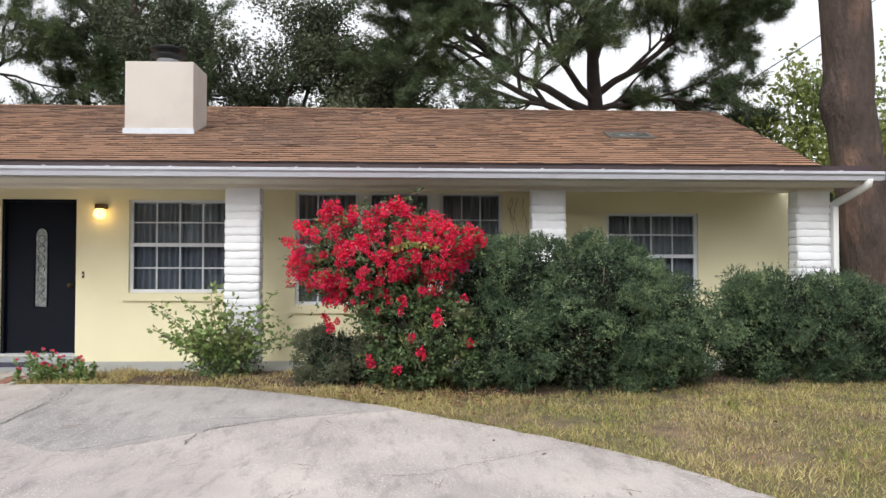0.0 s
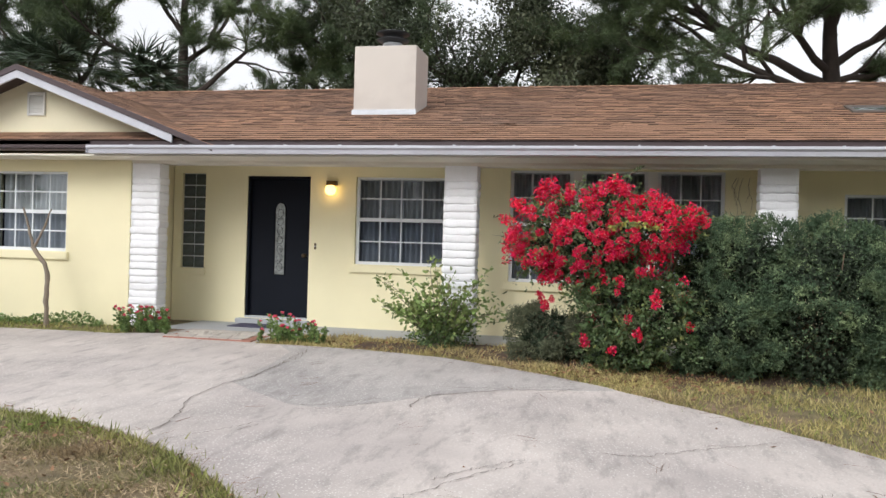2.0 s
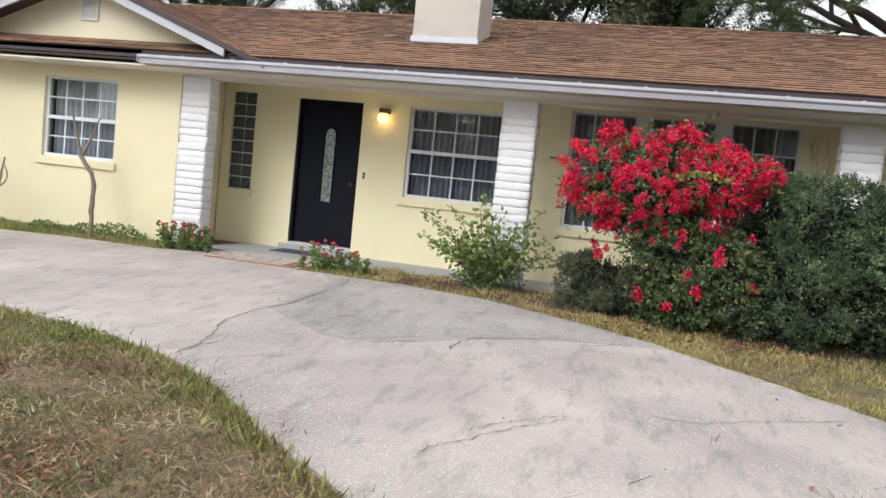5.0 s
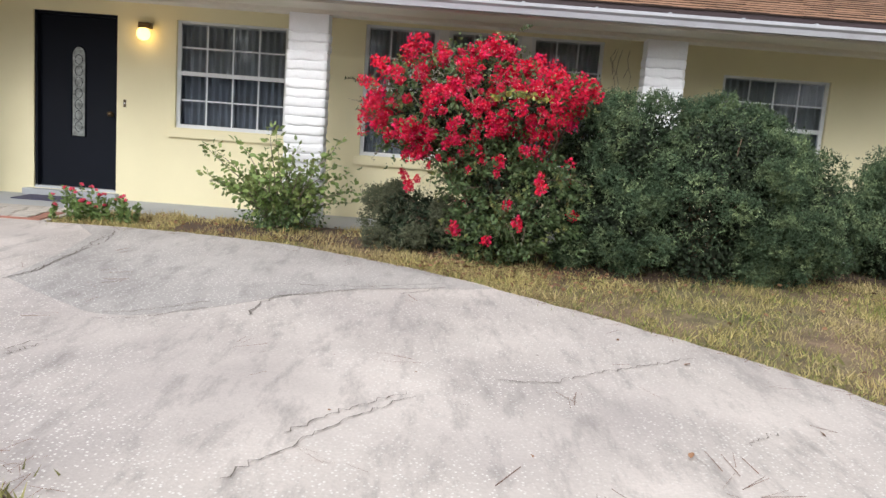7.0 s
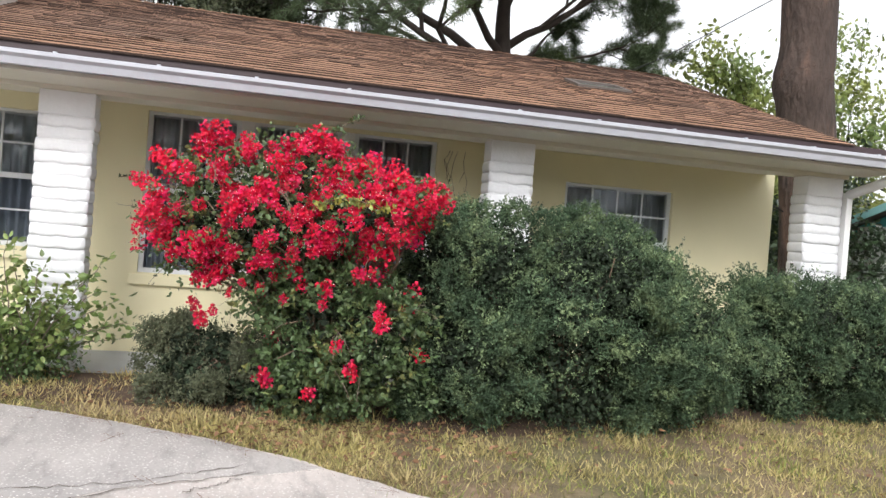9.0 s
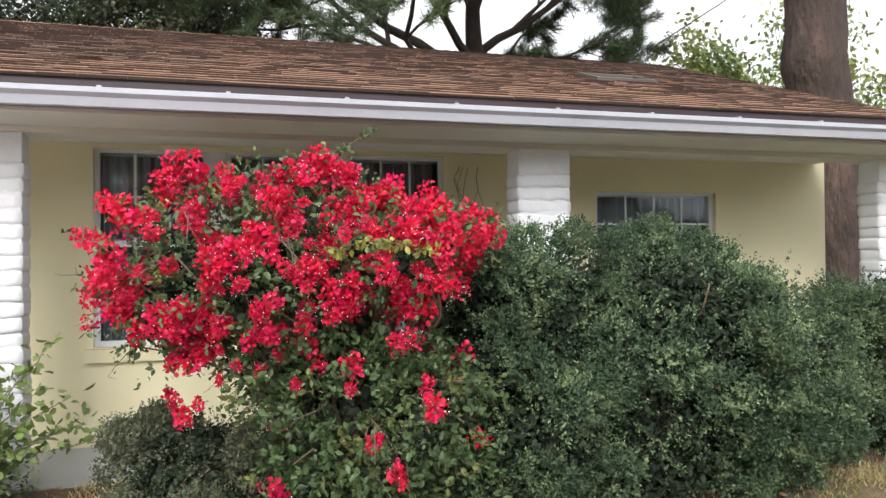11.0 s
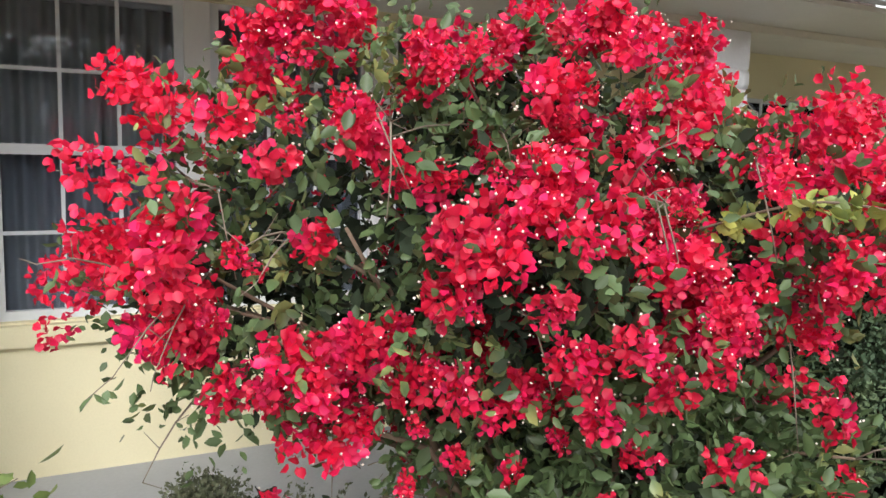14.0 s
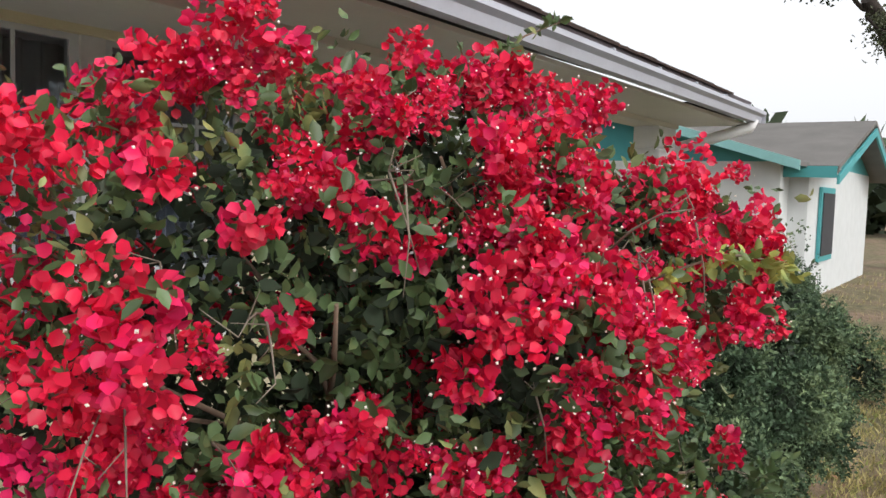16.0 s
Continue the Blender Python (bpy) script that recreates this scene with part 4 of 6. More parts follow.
clipped_shrub("low_shrub", [(-0.62, 9.25, 0.58, 0.46, 0.40, 0.36), (-0.15, 9.2, 0.5, 0.45, 0.36, 0.34)], 2600, 0.022, 7, "low dull-green shrub under the bougainvillea", (-0.4, 9.2, 0.34), "lowbush", sprig=0.09)


def smooth_line3(pts, n=5):
    out = []
    P = [np.array(p, float) for p in pts]
    for i in range(len(P) - 1):
        p0, p1, p2, p3 = (P[max(0, min(len(P) - 1, i + k))] for k in (-1, 0, 1, 2))
        for j in range(n):
            t = j / n
            out.append(0.5 * (2 * p1 + (p2 - p0) * t + (2 * p0 - 5 * p1 + 4 * p2 - p3) * t * t + (3 * p1 - p0 - 3 * p2 + p3) * t ** 3))
    out.append(P[-1])
    return out


def bougainvillea():
    rng = np.random.default_rng(11)
    pr = random.Random(11)
    s = thing("bougainvillea", (0, 0, 0), "tall bougainvillea covered in crimson-red bracts", "flowering bush")
    crown = [(-0.45, 8.98, 1.80, 0.60, 0.58, 0.50), (0.0, 8.86, 1.95, 0.44, 0.58, 0.40), (0.36, 8.56, 1.84, 0.40, 0.50, 0.30), (-0.76, 9.06, 1.56, 0.36, 0.40, 0.30), (-0.22, 8.50, 1.70, 0.40, 0.40, 0.30), (0.68, 8.62, 1.92, 0.27, 0.36, 0.15)]
    skirt = [(0.15, 8.65, 1.08, 0.48, 0.52, 0.52), (0.45, 8.52, 0.95, 0.42, 0.48, 0.48), (0.15, 8.75, 0.62, 0.45, 0.40, 0.30), (-0.02, 8.82, 1.36, 0.46, 0.42, 0.30)]
    # trunks and long arching canes
    bm = bmesh.new()
    tips, td = shell(crown + skirt, 110, rng, 0.75, 1.0, 2, 0.1, zmin=0.7)
    stems(bm, (0.3, 9.0, 0.32), tips, pr, 0.016, 0.22)
    part("cane", bm, M["twig"], s, kind="stuff")
    bm = bmesh.new()
    for k in range(90):
        i = pr.randrange(len(tips))
        p = Vector(tips[i])
        d = (Vector(td[i]) + Vector((pr.uniform(-0.6, 0.6), pr.uniform(-0.6, 0.6), pr.uniform(-0.5, 0.5)))).normalized()
        L = pr.uniform(0.12, 0.32)
        pts = [p + d * L * t + Vector((0, 0, -0.35 * L * t * t)) for t in (0, 0.33, 0.66, 1)]
        tube(bm, pts, [0.003, 0.0025, 0.002, 0.001], 4)
        for q in range(3):
            e = pts[1 + q] + Vector((pr.uniform(-1, 1), pr.uniform(-1, 1), pr.uniform(-1, 1))) * 0.05
            tube(bm, [pts[1 + q], e], [0.0015, 0.0008], 3)
    part("bare_twig", bm, M["palestem"], s, "pale bare twigs", kind="stuff")
    # one long leafy shoot above the crown
    bm = bmesh.new()
    shoot = [(0.0, 8.80, 2.22), (0.10, 8.72, 2.36), (0.20, 8.66, 2.45), (0.32, 8.60, 2.51)]
    tube(bm, shoot, [0.005, 0.004, 0.003, 0.0015], 5)
    part("shoot", bm, M["twig"], s)
    # leaves
    p1, a1, z1 = sprigs(crown, 1150, 7, 0.15, 0.046, rng, 2, 0.12, 0.55, 0.98, 0.6, 0.0, 0.6)
    p2, a2, z2 = sprigs(skirt, 1450, 8, 0.13, 0.048, rng, 2, 0.18, 0.5, 1.05, 0.34, -0.1, 0.6)
    k = 60
    t = rng.uniform(0, 1, k)
    sp = np.array(shoot)
    p3 = np.stack([np.interp(t, np.linspace(0, 1, 4), sp[:, j]) for j in range(3)], 1)
    scatter("foliage", LEAF, np.concatenate([p1, p2, p3]), np.concatenate([a1, a2, rng.normal(size=(k, 3))]), np.concatenate([z1, z2, rng.uniform(0.02, 0.045, k)]), rng, M["bougleaf"], s)
    # Near-black leaves fill the crown's depth where only shade lies.
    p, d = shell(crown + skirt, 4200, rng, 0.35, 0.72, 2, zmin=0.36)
    scatter("inner_foliage", LEAF, p, rng.normal(size=p.shape), rng.uniform(0.03, 0.07, len(p)), rng, M["leaf_shade"], s)
    # a low spray of yellow-green leaves lying across the front, and long pale straws hanging down
    bm = bmesh.new()
    spray = [(-0.02, 8.22, 1.84), (0.14, 8.10, 1.90), (0.30, 8.04, 1.89), (0.46, 8.02, 1.85)]
    tube(bm, smooth_line3(spray), 0.003, 5)
    part("spray", bm, M["twig"], s)
    t = rng.uniform(0, 1, 120)
    sp = np.array(spray)
    p4 = np.stack([np.interp(t, np.linspace(0, 1, 4), sp[:, j]) for j in range(3)], 1) + rng.normal(size=(120, 3)) * [0.02, 0.02, 0.012]
    scatter("yellow_foliage", LEAF, p4, rng.normal(size=(120, 3)) + [0.3, -0.4, -0.2], rng.uniform(0.028, 0.05, 120), rng, M["yellowleaf"], s, "yellow-green leaves")
    bm = bmesh.new()
    for x, y, z in ((-0.66, 8.42, 2.06), (-0.64, 8.40, 2.04), (-0.20, 8.16, 1.92), (-0.185, 8.15, 1.90), (0.02, 8.12, 1.98), (-0.38, 8.28, 1.66), (-0.9, 8.7, 1.9)):
        L, dx = pr.uniform(0.14, 0.26), pr.uniform(-0.02, 0.09)
        tube(bm, [(x, y, z), (x + dx * 0.4, y - 0.015, z - L * 0.5), (x + dx, y - 0.01, z - L)], [0.0022, 0.0018, 0.001], 4)
        for k in range(4):
            e = (x + pr.uniform(-0.07, 0.07), y + pr.uniform(-0.05, 0.01), z + pr.uniform(-0.03, 0.04))
            tube(bm, [(x, y, z), e], [0.0018, 0.0008], 3)
    part("straw", bm, M["palestem"], s, "long pale hanging straws", kind="stuff")
    # clusters of bracts, a few shapes used again
    variants = []
    for v in range(7):
        n = pr.randint(58, 76)
        c = rng.normal(size=(n, 3))
        c /= np.linalg.norm(c, axis=1, keepdims=True)
        c[:, 2] *= 0.85
        r = rng.uniform(0.35, 1.0, n)[:, None]
        pos = c * r * np.array([0.056, 0.052, 0.046])
        me = scatter_mesh("bracts", BRACT, pos, c + rng.normal(size=(n, 3)) * 0.9, rng.uniform(0.019, 0.029, n), rng, M["bract"], twist=c)
        me.materials.append(M["floret"])
        fl = [i for i in range(n) if r[i, 0] > 0.7][:6]
        extra = bmesh.new()
        extra.from_mesh(me)
        for i in fl:
            q = pos[i] + c[i] * 0.026
            start = len(extra.faces)
            vs = [extra.verts.new(Vector(q) + Vector(o) * 0.0036) for o in ((1, 0, 0), (0, 1, 0), (-1, 0, 0), (0, -1, 0), (0, 0, 1), (0, 0, -1))]
            for a, b in ((0, 1), (1, 2), (2, 3), (3, 0)):
                for e in (4, 5):
                    f = extra.faces.new((vs[a], vs[b], vs[e]))
                    f.material_index = 1
        extra.to_mesh(me)
        extra.free()
        variants.append(me)
    # where the clusters sit: the crown's skin, thinning towards the skirt
    cp, cd = shell(crown, 1750, rng, 0.84, 1.12, 2, 0.14, zmin=1.0)
    w = np.clip((cp[:, 2] - 1.15) / 0.45, 0.08, 1)
    w *= np.where(cp[:, 1] > 9.15, 0.5, 1)
    dens = np.array([noise.noise(Vector(q) * 5.6) for q in cp])
    keep = rng.uniform(0, 1, len(cp)) < w * (0.42 + 2.2 * dens)
    keep &= cp[:, 2] > 1.22 + 0.75 * np.maximum(0, -cp[:, 0] - 0.62)
    cp, cd = cp[keep], cd[keep]
    ex, ed = shell(skirt, 46, rng, 0.95, 1.1, 2, 0.15, zmin=0.6)
    droop = np.array([(-0.68, 8.75, 2.37), (-0.61, 8.78, 2.38), (-0.73, 8.79, 2.33), (-1.22, 9.45, 1.60), (-1.16, 9.35, 1.66), (-1.20, 9.40, 1.48), (-0.74, 8.82, 1.12), (-0.68, 8.80, 1.02), (-0.60, 8.74, 1.08), (-0.5, 8.6, 1.22), (-0.42, 8.52, 1.3), (-0.3, 8.46, 1.28), (-0.22, 8.4, 1.36), (-0.36, 8.45, 1.42), (-0.1, 8.35, 1.4), (-0.5, 8.55, 1.38), (-0.15, 8.3, 1.22), (-0.62, 8.7, 1.3), (0.1, 8.2, 1.32), (0.3, 8.1, 1.42), (0.2, 8.15, 0.95), (0.3, 8.1, 0.8), (0.05, 8.25, 0.62), (-0.79, 8.58, 1.55), (-0.74, 8.55, 1.48), (-0.83, 8.62, 1.47), (-0.72, 8.52, 1.58), (0.04, 8.92, 2.42), (0.0, 8.90, 2.37), (-0.65, 8.80, 2.30), (-0.60, 8.78, 2.26), (-0.71, 8.82, 2.25), (0.45, 8.05, 1.74), (0.42, 8.08, 1.68), (0.50, 8.06, 1.70), (0.42, 7.98, 1.18), (0.46, 8.0, 1.12), (-0.46, 8.34, 1.86), (-0.42, 8.32, 1.80), (-0.12, 8.06, 1.70), (0.88, 8.6, 2.0), (0.95, 8.62, 1.96)])
    allp = np.concatenate([droop, cp, ex])
    order = np.argsort(np.abs(allp[:, 0] + 0.5) + np.abs(allp[:, 1] - 8.1))
    allp = allp[order]
    for i, q in enumerate(allp[:300]):
        o = piece("blossom", variants[pr.randrange(7)], s, tuple(q), (pr.uniform(0, 6.28), pr.uniform(0, 6.28), pr.uniform(0, 6.28)))
        f = pr.uniform(0.5, 1.2)
        o.scale = (f, f, f * pr.uniform(0.85, 1.1))
    rest = allp[300:]
    if len(rest):
        n = len(rest) * 42
        c = rng.normal(size=(n, 3))
        c /= np.linalg.norm(c, axis=1, keepdims=True)
        pos = np.repeat(rest, 42, axis=0) + c * rng.uniform(0.02, 0.06, (n, 1))
        scatter("flower_mass", BRACT, pos, c + rng.normal(size=(n, 3)) * 0.9, rng.uniform(0.020, 0.030, n), rng, M["bract"], s, twist=c)


bougainvillea()


def sparse_shrub():
    rng = np.random.default_rng(31)
    pr = random.Random(31)
    s = thing("hibiscus_shrub", (0, 0, 0), "sparse light-green leafy shrub with thin stems before a column", "shrub")
    base = Vector((-2.05, 9.6, 0.36))
    bm = bmesh.new()
    P, A, Z = [], [], []
    for k in range(40):
        ang = pr.uniform(0, 2 * math.pi)
        rad = pr.uniform(0.15, 0.85)
        tip = base + Vector((math.cos(ang) * rad, math.sin(ang) * rad * 0.5, pr.uniform(0.45, 1.08) * (1.1 - 0.45 * rad)))
        if k < 3:
            tip = base + Vector(((-0.85, 0.1, 0.85), (0.62, 0.0, 1.0), (0.8, 0.02, 0.5))[k])
        prev = base + Vector((pr.uniform(-0.1, 0.1), pr.uniform(-0.08, 0.08), 0))
        pts = [prev]
        for j in range(1, 7):
            t = j / 6
            q = base.lerp(tip, t) + Vector((pr.uniform(-0.03, 0.03), pr.uniform(-0.03, 0.03), 0.10 * math.sin(math.pi * t)))
            pts.append(q)
        tube(bm, pts, [0.009, 0.008, 0.007, 0.006, 0.004, 0.003, 0.0015], 5)
        for j in range(2, 7):
            for m in range(pr.randint(8, 13)):
                q = pts[j - 1].lerp(pts[j], pr.random())
                d = Vector((pr.gauss(0, 1), pr.gauss(0, 1), pr.gauss(0.2, 0.7))).normalized()
                off = pr.choice((0.0, 0.0, 0.05, 0.10))
                P.append(q + d * off)
                A.append(d)
                Z.append(pr.uniform(0.042, 0.082))
    part("stem", bm, M["palestem"], s, kind="stuff")
    scatter("foliage", LEAF, np.array(P), np.array(A), np.array(Z), rng, M["shrubleaf"], s)
    p, d = shell([(-2.0, 9.6, 0.55, 0.42, 0.3, 0.28)], 1500, rng, 0.3, 1.0, 3, zmin=0.36)
    scatter("low_foliage", LEAF, p, d + rng.normal(size=p.shape), rng.uniform(0.02, 0.05, len(p)), rng, M["bougleaf"], s)


sparse_shrub()


def flower_patch(cx, cy, hx, seed):
    rng = np.random.default_rng(seed)
    pr = random.Random(seed)
    s = thing("vinca_flowers", (0, 0, 0), "low bed of green leaves with pink-red flowers beside the driveway", "flowers", "flower clumps")
    bm = bmesh.new()
    P, A, Z, F = [], [], [], []
    z0 = gz(cx, cy)
    for k in range(34):
        x, y = cx + pr.uniform(-hx, hx), cy + pr.uniform(-0.16, 0.16)
        h = pr.uniform(0.14, 0.34)
        top = Vector((x + pr.uniform(-0.05, 0.05), y + pr.uniform(-0.05, 0.05), z0 + h))
        b = Vector((x, y, z0 - 0.01))
        tube(bm, [b, (b + top) / 2 + Vector((0.01, 0, 0)), top], [0.004, 0.003, 0.002], 4)
        for m in range(30):
            t = pr.uniform(0.1, 1)
            q = b.lerp(top, t)
            P.append(q)
            A.append(Vector((pr.gauss(0, 1), pr.gauss(0, 1), 0.5)))
            Z.append(pr.uniform(0.03, 0.06))
        if k < 20:
            F.append(top)
    part("stem", bm, M["shrubleaf"], s, kind="stuff")
    scatter("foliage", LEAF, np.array(P), np.array(A), np.array(Z), rng, M["flowerleaf"], s)
    n = 9
    pos, al = [], []
    for i in range(n):
        a = 2 * math.pi * i / n
        pos.append((0, 0, 0.004 * (i % 2)))
        al.append((math.cos(a), math.sin(a), 0.35 + 0.5 * (i % 2)))
    me = scatter_mesh("petals", BRACT, np.array(pos), np.array(al), np.full(n, 0.028), rng, M["petal"], twist=np.tile([0, 0, 1.0], (n, 1)))
    for q in F:
        o = piece("flower", me, s, tuple(q + Vector((0, 0, 0.006))), (pr.uniform(-0.5, 0.8), pr.uniform(-0.5, 0.5), pr.uniform(0, 6)))
        f = pr.uniform(0.8, 1.3)
        o.scale = (f, f, f)


flower_patch(-3.85, 9.42, 0.40, 41)
flower_patch(-5.88, 9.55, 0.26, 42)
flower_patch(-6.15, 9.55, 0.22, 43)


def pruned_tree(pts_sets, label, seed):
    s = thing("pruned_tree", (0, 0, 0), label, "small tree", "pruned bare trees")
    pr = random.Random(seed)
    for k, (pts, r0, r1) in enumerate(pts_sets):
        bm = bmesh.new()
        fine = [Vector(p) for p in smooth_line3(pts)]
        fine = [p + Vector((pr.uniform(-1, 1), pr.uniform(-1, 1), 0)) * r0 * 0.25 for p in fine]
        n = len(fine)
        tube(bm, fine, [(r0 + (r1 - r0) * i / (n - 1)) * pr.uniform(0.9, 1.15) for i in range(n)], 8)
        part("trunk" if k == 0 else "branch", bm, M["palestem"], s)


pruned_tree([([(-7.55, 9.6, 0.34), (-7.56, 9.6, 0.8), (-7.57, 9.6, 1.15), (-7.78, 9.58, 1.45)], 0.035, 0.026), ([(-7.77, 9.58, 1.43), (-7.84, 9.57, 1.7), (-7.93, 9.56, 1.99)], 0.022, 0.010), ([(-7.77, 9.58, 1.43), (-7.66, 9.6, 1.65), (-7.52, 9.6, 1.97)], 0.022, 0.010)], "bare pruned sapling with a forked top on the lawn strip", 1)
pruned_tree([([(-9.90, 9.6, 0.34), (-9.95, 9.6, 0.75), (-9.90, 9.6, 1.05), (-9.95, 9.6, 1.30)], 0.028, 0.02), ([(-9.94, 9.6, 1.26), (-9.84, 9.6, 1.36), (-9.72, 9.6, 1.38)], 0.018, 0.012)], "bare pruned stem with a short crook at its top", 2)
pruned_tree([([(-9.30, 9.6, 0.34), (-9.26, 9.6, 0.65), (-9.12, 9.6, 0.95), (-9.06, 9.6, 1.31)], 0.024, 0.012), ([(-9.33, 9.6, 0.55), (-9.45, 9.6, 0.75), (-9.58, 9.6, 1.02)], 0.018, 0.010), ([(-9.18, 9.6, 0.85), (-9.0, 9.6, 1.0), (-9.02, 9.58, 1.2)], 0.012, 0.006)], "bare pruned stems growing in a low V by the wall", 3)
pruned_tree([([(-10.56, 9.0, 0.33), (-10.5, 9.0, 0.75), (-10.47, 9.0, 1.02), (-10.51, 9.0, 1.72)], 0.03, 0.014), ([(-10.49, 9.0, 0.98), (-10.75, 9.0, 1.1), (-11.10, 9.0, 1.38)], 0.016, 0.008), ([(-10.48, 9.0, 1.0), (-10.25, 9.0, 1.15), (-10.06, 9.0, 1.46)], 0.018, 0.009), ([(-10.62, 9.0, 0.55), (-10.9, 9.0, 0.85), (-11.15, 9.0, 1.1)], 0.012, 0.007)], "bare pruned small tree with spreading grey branches", 4)
pruned_tree([([(-10.95, 10.4, 0.36), (-10.98, 10.4, 0.8), (-11.05, 10.4, 1.0)], 0.03, 0.02), ([(-11.05, 10.4, 1.0), (-11.5, 10.4, 1.05), (-11.85, 10.4, 1.6)], 0.02, 0.01), ([(-11.05, 10.4, 1.0), (-10.98, 10.4, 1.3), (-11.3, 10.4, 1.9)], 0.016, 0.008)], "bare crooked sapling at the corner of the wing", 5)


def weeds():
    rng = np.random.default_rng(51)
    s = thing("wall_weeds", (0, 0, 0), "low green weeds growing along the foot of the yellow wall", "weeds", kind="stuff")
    n = 2400
    x = rng.uniform(-10.3, -6.6, n)
    k = np.array([noise.noise(Vector((v * 1.7, 3.3, 0))) for v in x])
    keep = k > -0.1
    x, k = x[keep], k[keep]
    y = 9.85 + rng.normal(size=len(x)) * 0.09
    z = 0.36 + rng.uniform(0, 1, len(x)) * (0.06 + 0.28 * np.clip(k, 0, 1))
    scatter("foliage", LEAF, np.stack([x, y, z], 1), rng.normal(size=(len(x), 3)) + [0, 0, 0.6], rng.uniform(0.02, 0.055, len(x)), rng, M["flowerleaf"], s)


weeds()

# ---- trees ----


def grow(bm, start, way, length, radius, depth, pr, tips, droop=0.0, spread=0.7, wig=0.25, seg=5, sides=6, child=3, shrink=0.66, min_r=0.012, flat=0.0):
    pts, rad = [Vector(start)], [radius]
    d = Vector(way).normalized()
    for i in range(seg):
        d = (d + Vector((pr.gauss(0, wig), pr.gauss(0, wig), pr.gauss(0, wig) - droop)) * 0.5).normalized()
        if flat:
            d.z *= 1 - flat
            d.normalize()
        pts.append(pts[-1] + d * length / seg)
        rad.append(max(min_r * 0.5, radius * (1 - 0.55 * (i + 1) / seg)))
    tube(bm, pts, rad, max(3, sides), cap=False)
    if depth <= 1:
        for i in range(2, seg + 1):
            tips.append((pts[i], d.copy()))
    if depth == 0:
        return
    for c in range(child):
        i = pr.randint(max(1, seg // 3), seg)
        nd = (d + Vector((pr.gauss(0, 1), pr.gauss(0, 1), pr.gauss(0, 0.7))).normalized() * spread).normalized()
        grow(bm, pts[i], nd, length * shrink * pr.uniform(0.75, 1.2), rad[i] * 0.72, depth - 1, pr, tips, droop, spread, wig, seg, sides - 1, child, shrink, min_r, flat)
    grow(bm, pts[-1], d, length * shrink, rad[-1], depth - 1, pr, tips, droop, spread, wig, seg, sides - 1, child, shrink, min_r, flat)


def pine(name, base, trunk, limbs, seed, label, needle=0.22, depth=3, per=42, bark="limb", clump=0.10, keepf=1.0, child=3):
    """A long-needled pine: a trunk along given points, limbs (start, way, length, radius), tufts of needles at the shoots."""
    pr = random.Random(seed)
    rng = np.random.default_rng(seed)
    s = thing(name, (0, 0, 0), label, "pine tree", "tall pines")
    bm = bmesh.new()
    pts = smooth_line3([p[:3] for p in trunk], 5)
    rs = np.interp(np.linspace(0, len(trunk) - 1, len(pts)), range(len(trunk)), [p[3] for p in trunk])
    tube(bm, pts, list(rs), 14)
    part("trunk", bm, M[bark], s)
    bm = bmesh.new()
    tips = []
    for st, way, ln, r in limbs:
        grow(bm, st, way, ln, r, depth, pr, tips, droop=-0.02, spread=0.75, wig=0.34, child=child)
    part("limb", bm, M["limb"], s, kind="stuff")
    tips = [t for t in tips if pr.random() < keepf]
    P = np.array([t[0] for t in tips])
    D = np.array([t[1] for t in tips])
    n = len(P)
    pos = np.repeat(P, per, axis=0) + rng.normal(size=(n * per, 3)) * clump * 0.35
    al = np.repeat(D, per, axis=0) * 0.4 + rng.normal(size=(n * per, 3)) * 0.75 + [0, 0, 0.12]
    scatter("needles", NEEDLE, pos, al, needle * rng.uniform(0.7, 1.2, n * per), rng, M["needle"], s)
    return s


def V3(*a):
    return Vector(a)


# the wide pine behind the ridge
F = V3(5.0, 20.6, 6.0)
pine("pine_tree", None, [(5.2, 20.8, 0.3, 0.34), (5.1, 20.7, 3, 0.30), (5.0, 20.6, 5.6, 0.21), (4.9, 20.5, 7.2, 0.15), (5.1, 20.6, 9.0, 0.12), (5.0, 20.6, 10.5, 0.05)],
     [(F + V3(0, 0, -0.3), (-1, 0, 0.45), 3.6, 0.13), (F, (-0.9, -0.3, 0.8), 3.4, 0.11), (F + V3(0, 0, 0.2), (1, -0.1, 0.75), 3.0, 0.10), (F + V3(0, 0, -0.2), (0.95, 0.2, 0.28), 2.2, 0.09),
      (F + V3(0, 0, 0.9), (-0.6, 0.3, 1), 3.0, 0.12), (F + V3(0, 0, 1.2), (0.5, -0.3, 1), 2.8, 0.1), (F + V3(0, 0, 2.2), (-0.8, 0, 0.9), 2.8, 0.09), (F + V3(0, 0, 2.6), (0.9, 0.2, 0.7), 2.6, 0.08),
      (F + V3(0, 0, -0.5), (-1, -0.2, 0.08), 3.8, 0.11), (F + V3(0, 0, 3.2), (0, 0, 1), 2.4, 0.08), (F + V3(-2.2, 0, 1.0), (-1, 0.1, 0.35), 2.8, 0.09), (F + V3(2.0, 0, 1.8), (1, 0, 0.35), 1.5, 0.05)],
     61, "wide spreading long-needled pine behind the house", needle=0.22, per=62, depth=3, clump=0.14, child=4)
# the thick trunk beside the house
pine("pine_tree", None, [(8.7, 14.3, 0.2, 0.56), (8.58, 14.25, 1.2, 0.48), (8.42, 14.2, 2.6, 0.45), (8.2, 14.2, 4.2, 0.44), (8.10, 14.2, 4.7, 0.47), (8.14, 14.2, 5.3, 0.43), (8.05, 14.2, 7, 0.43), (7.9, 14.3, 10, 0.36), (8.0, 14.3, 13, 0.2)],
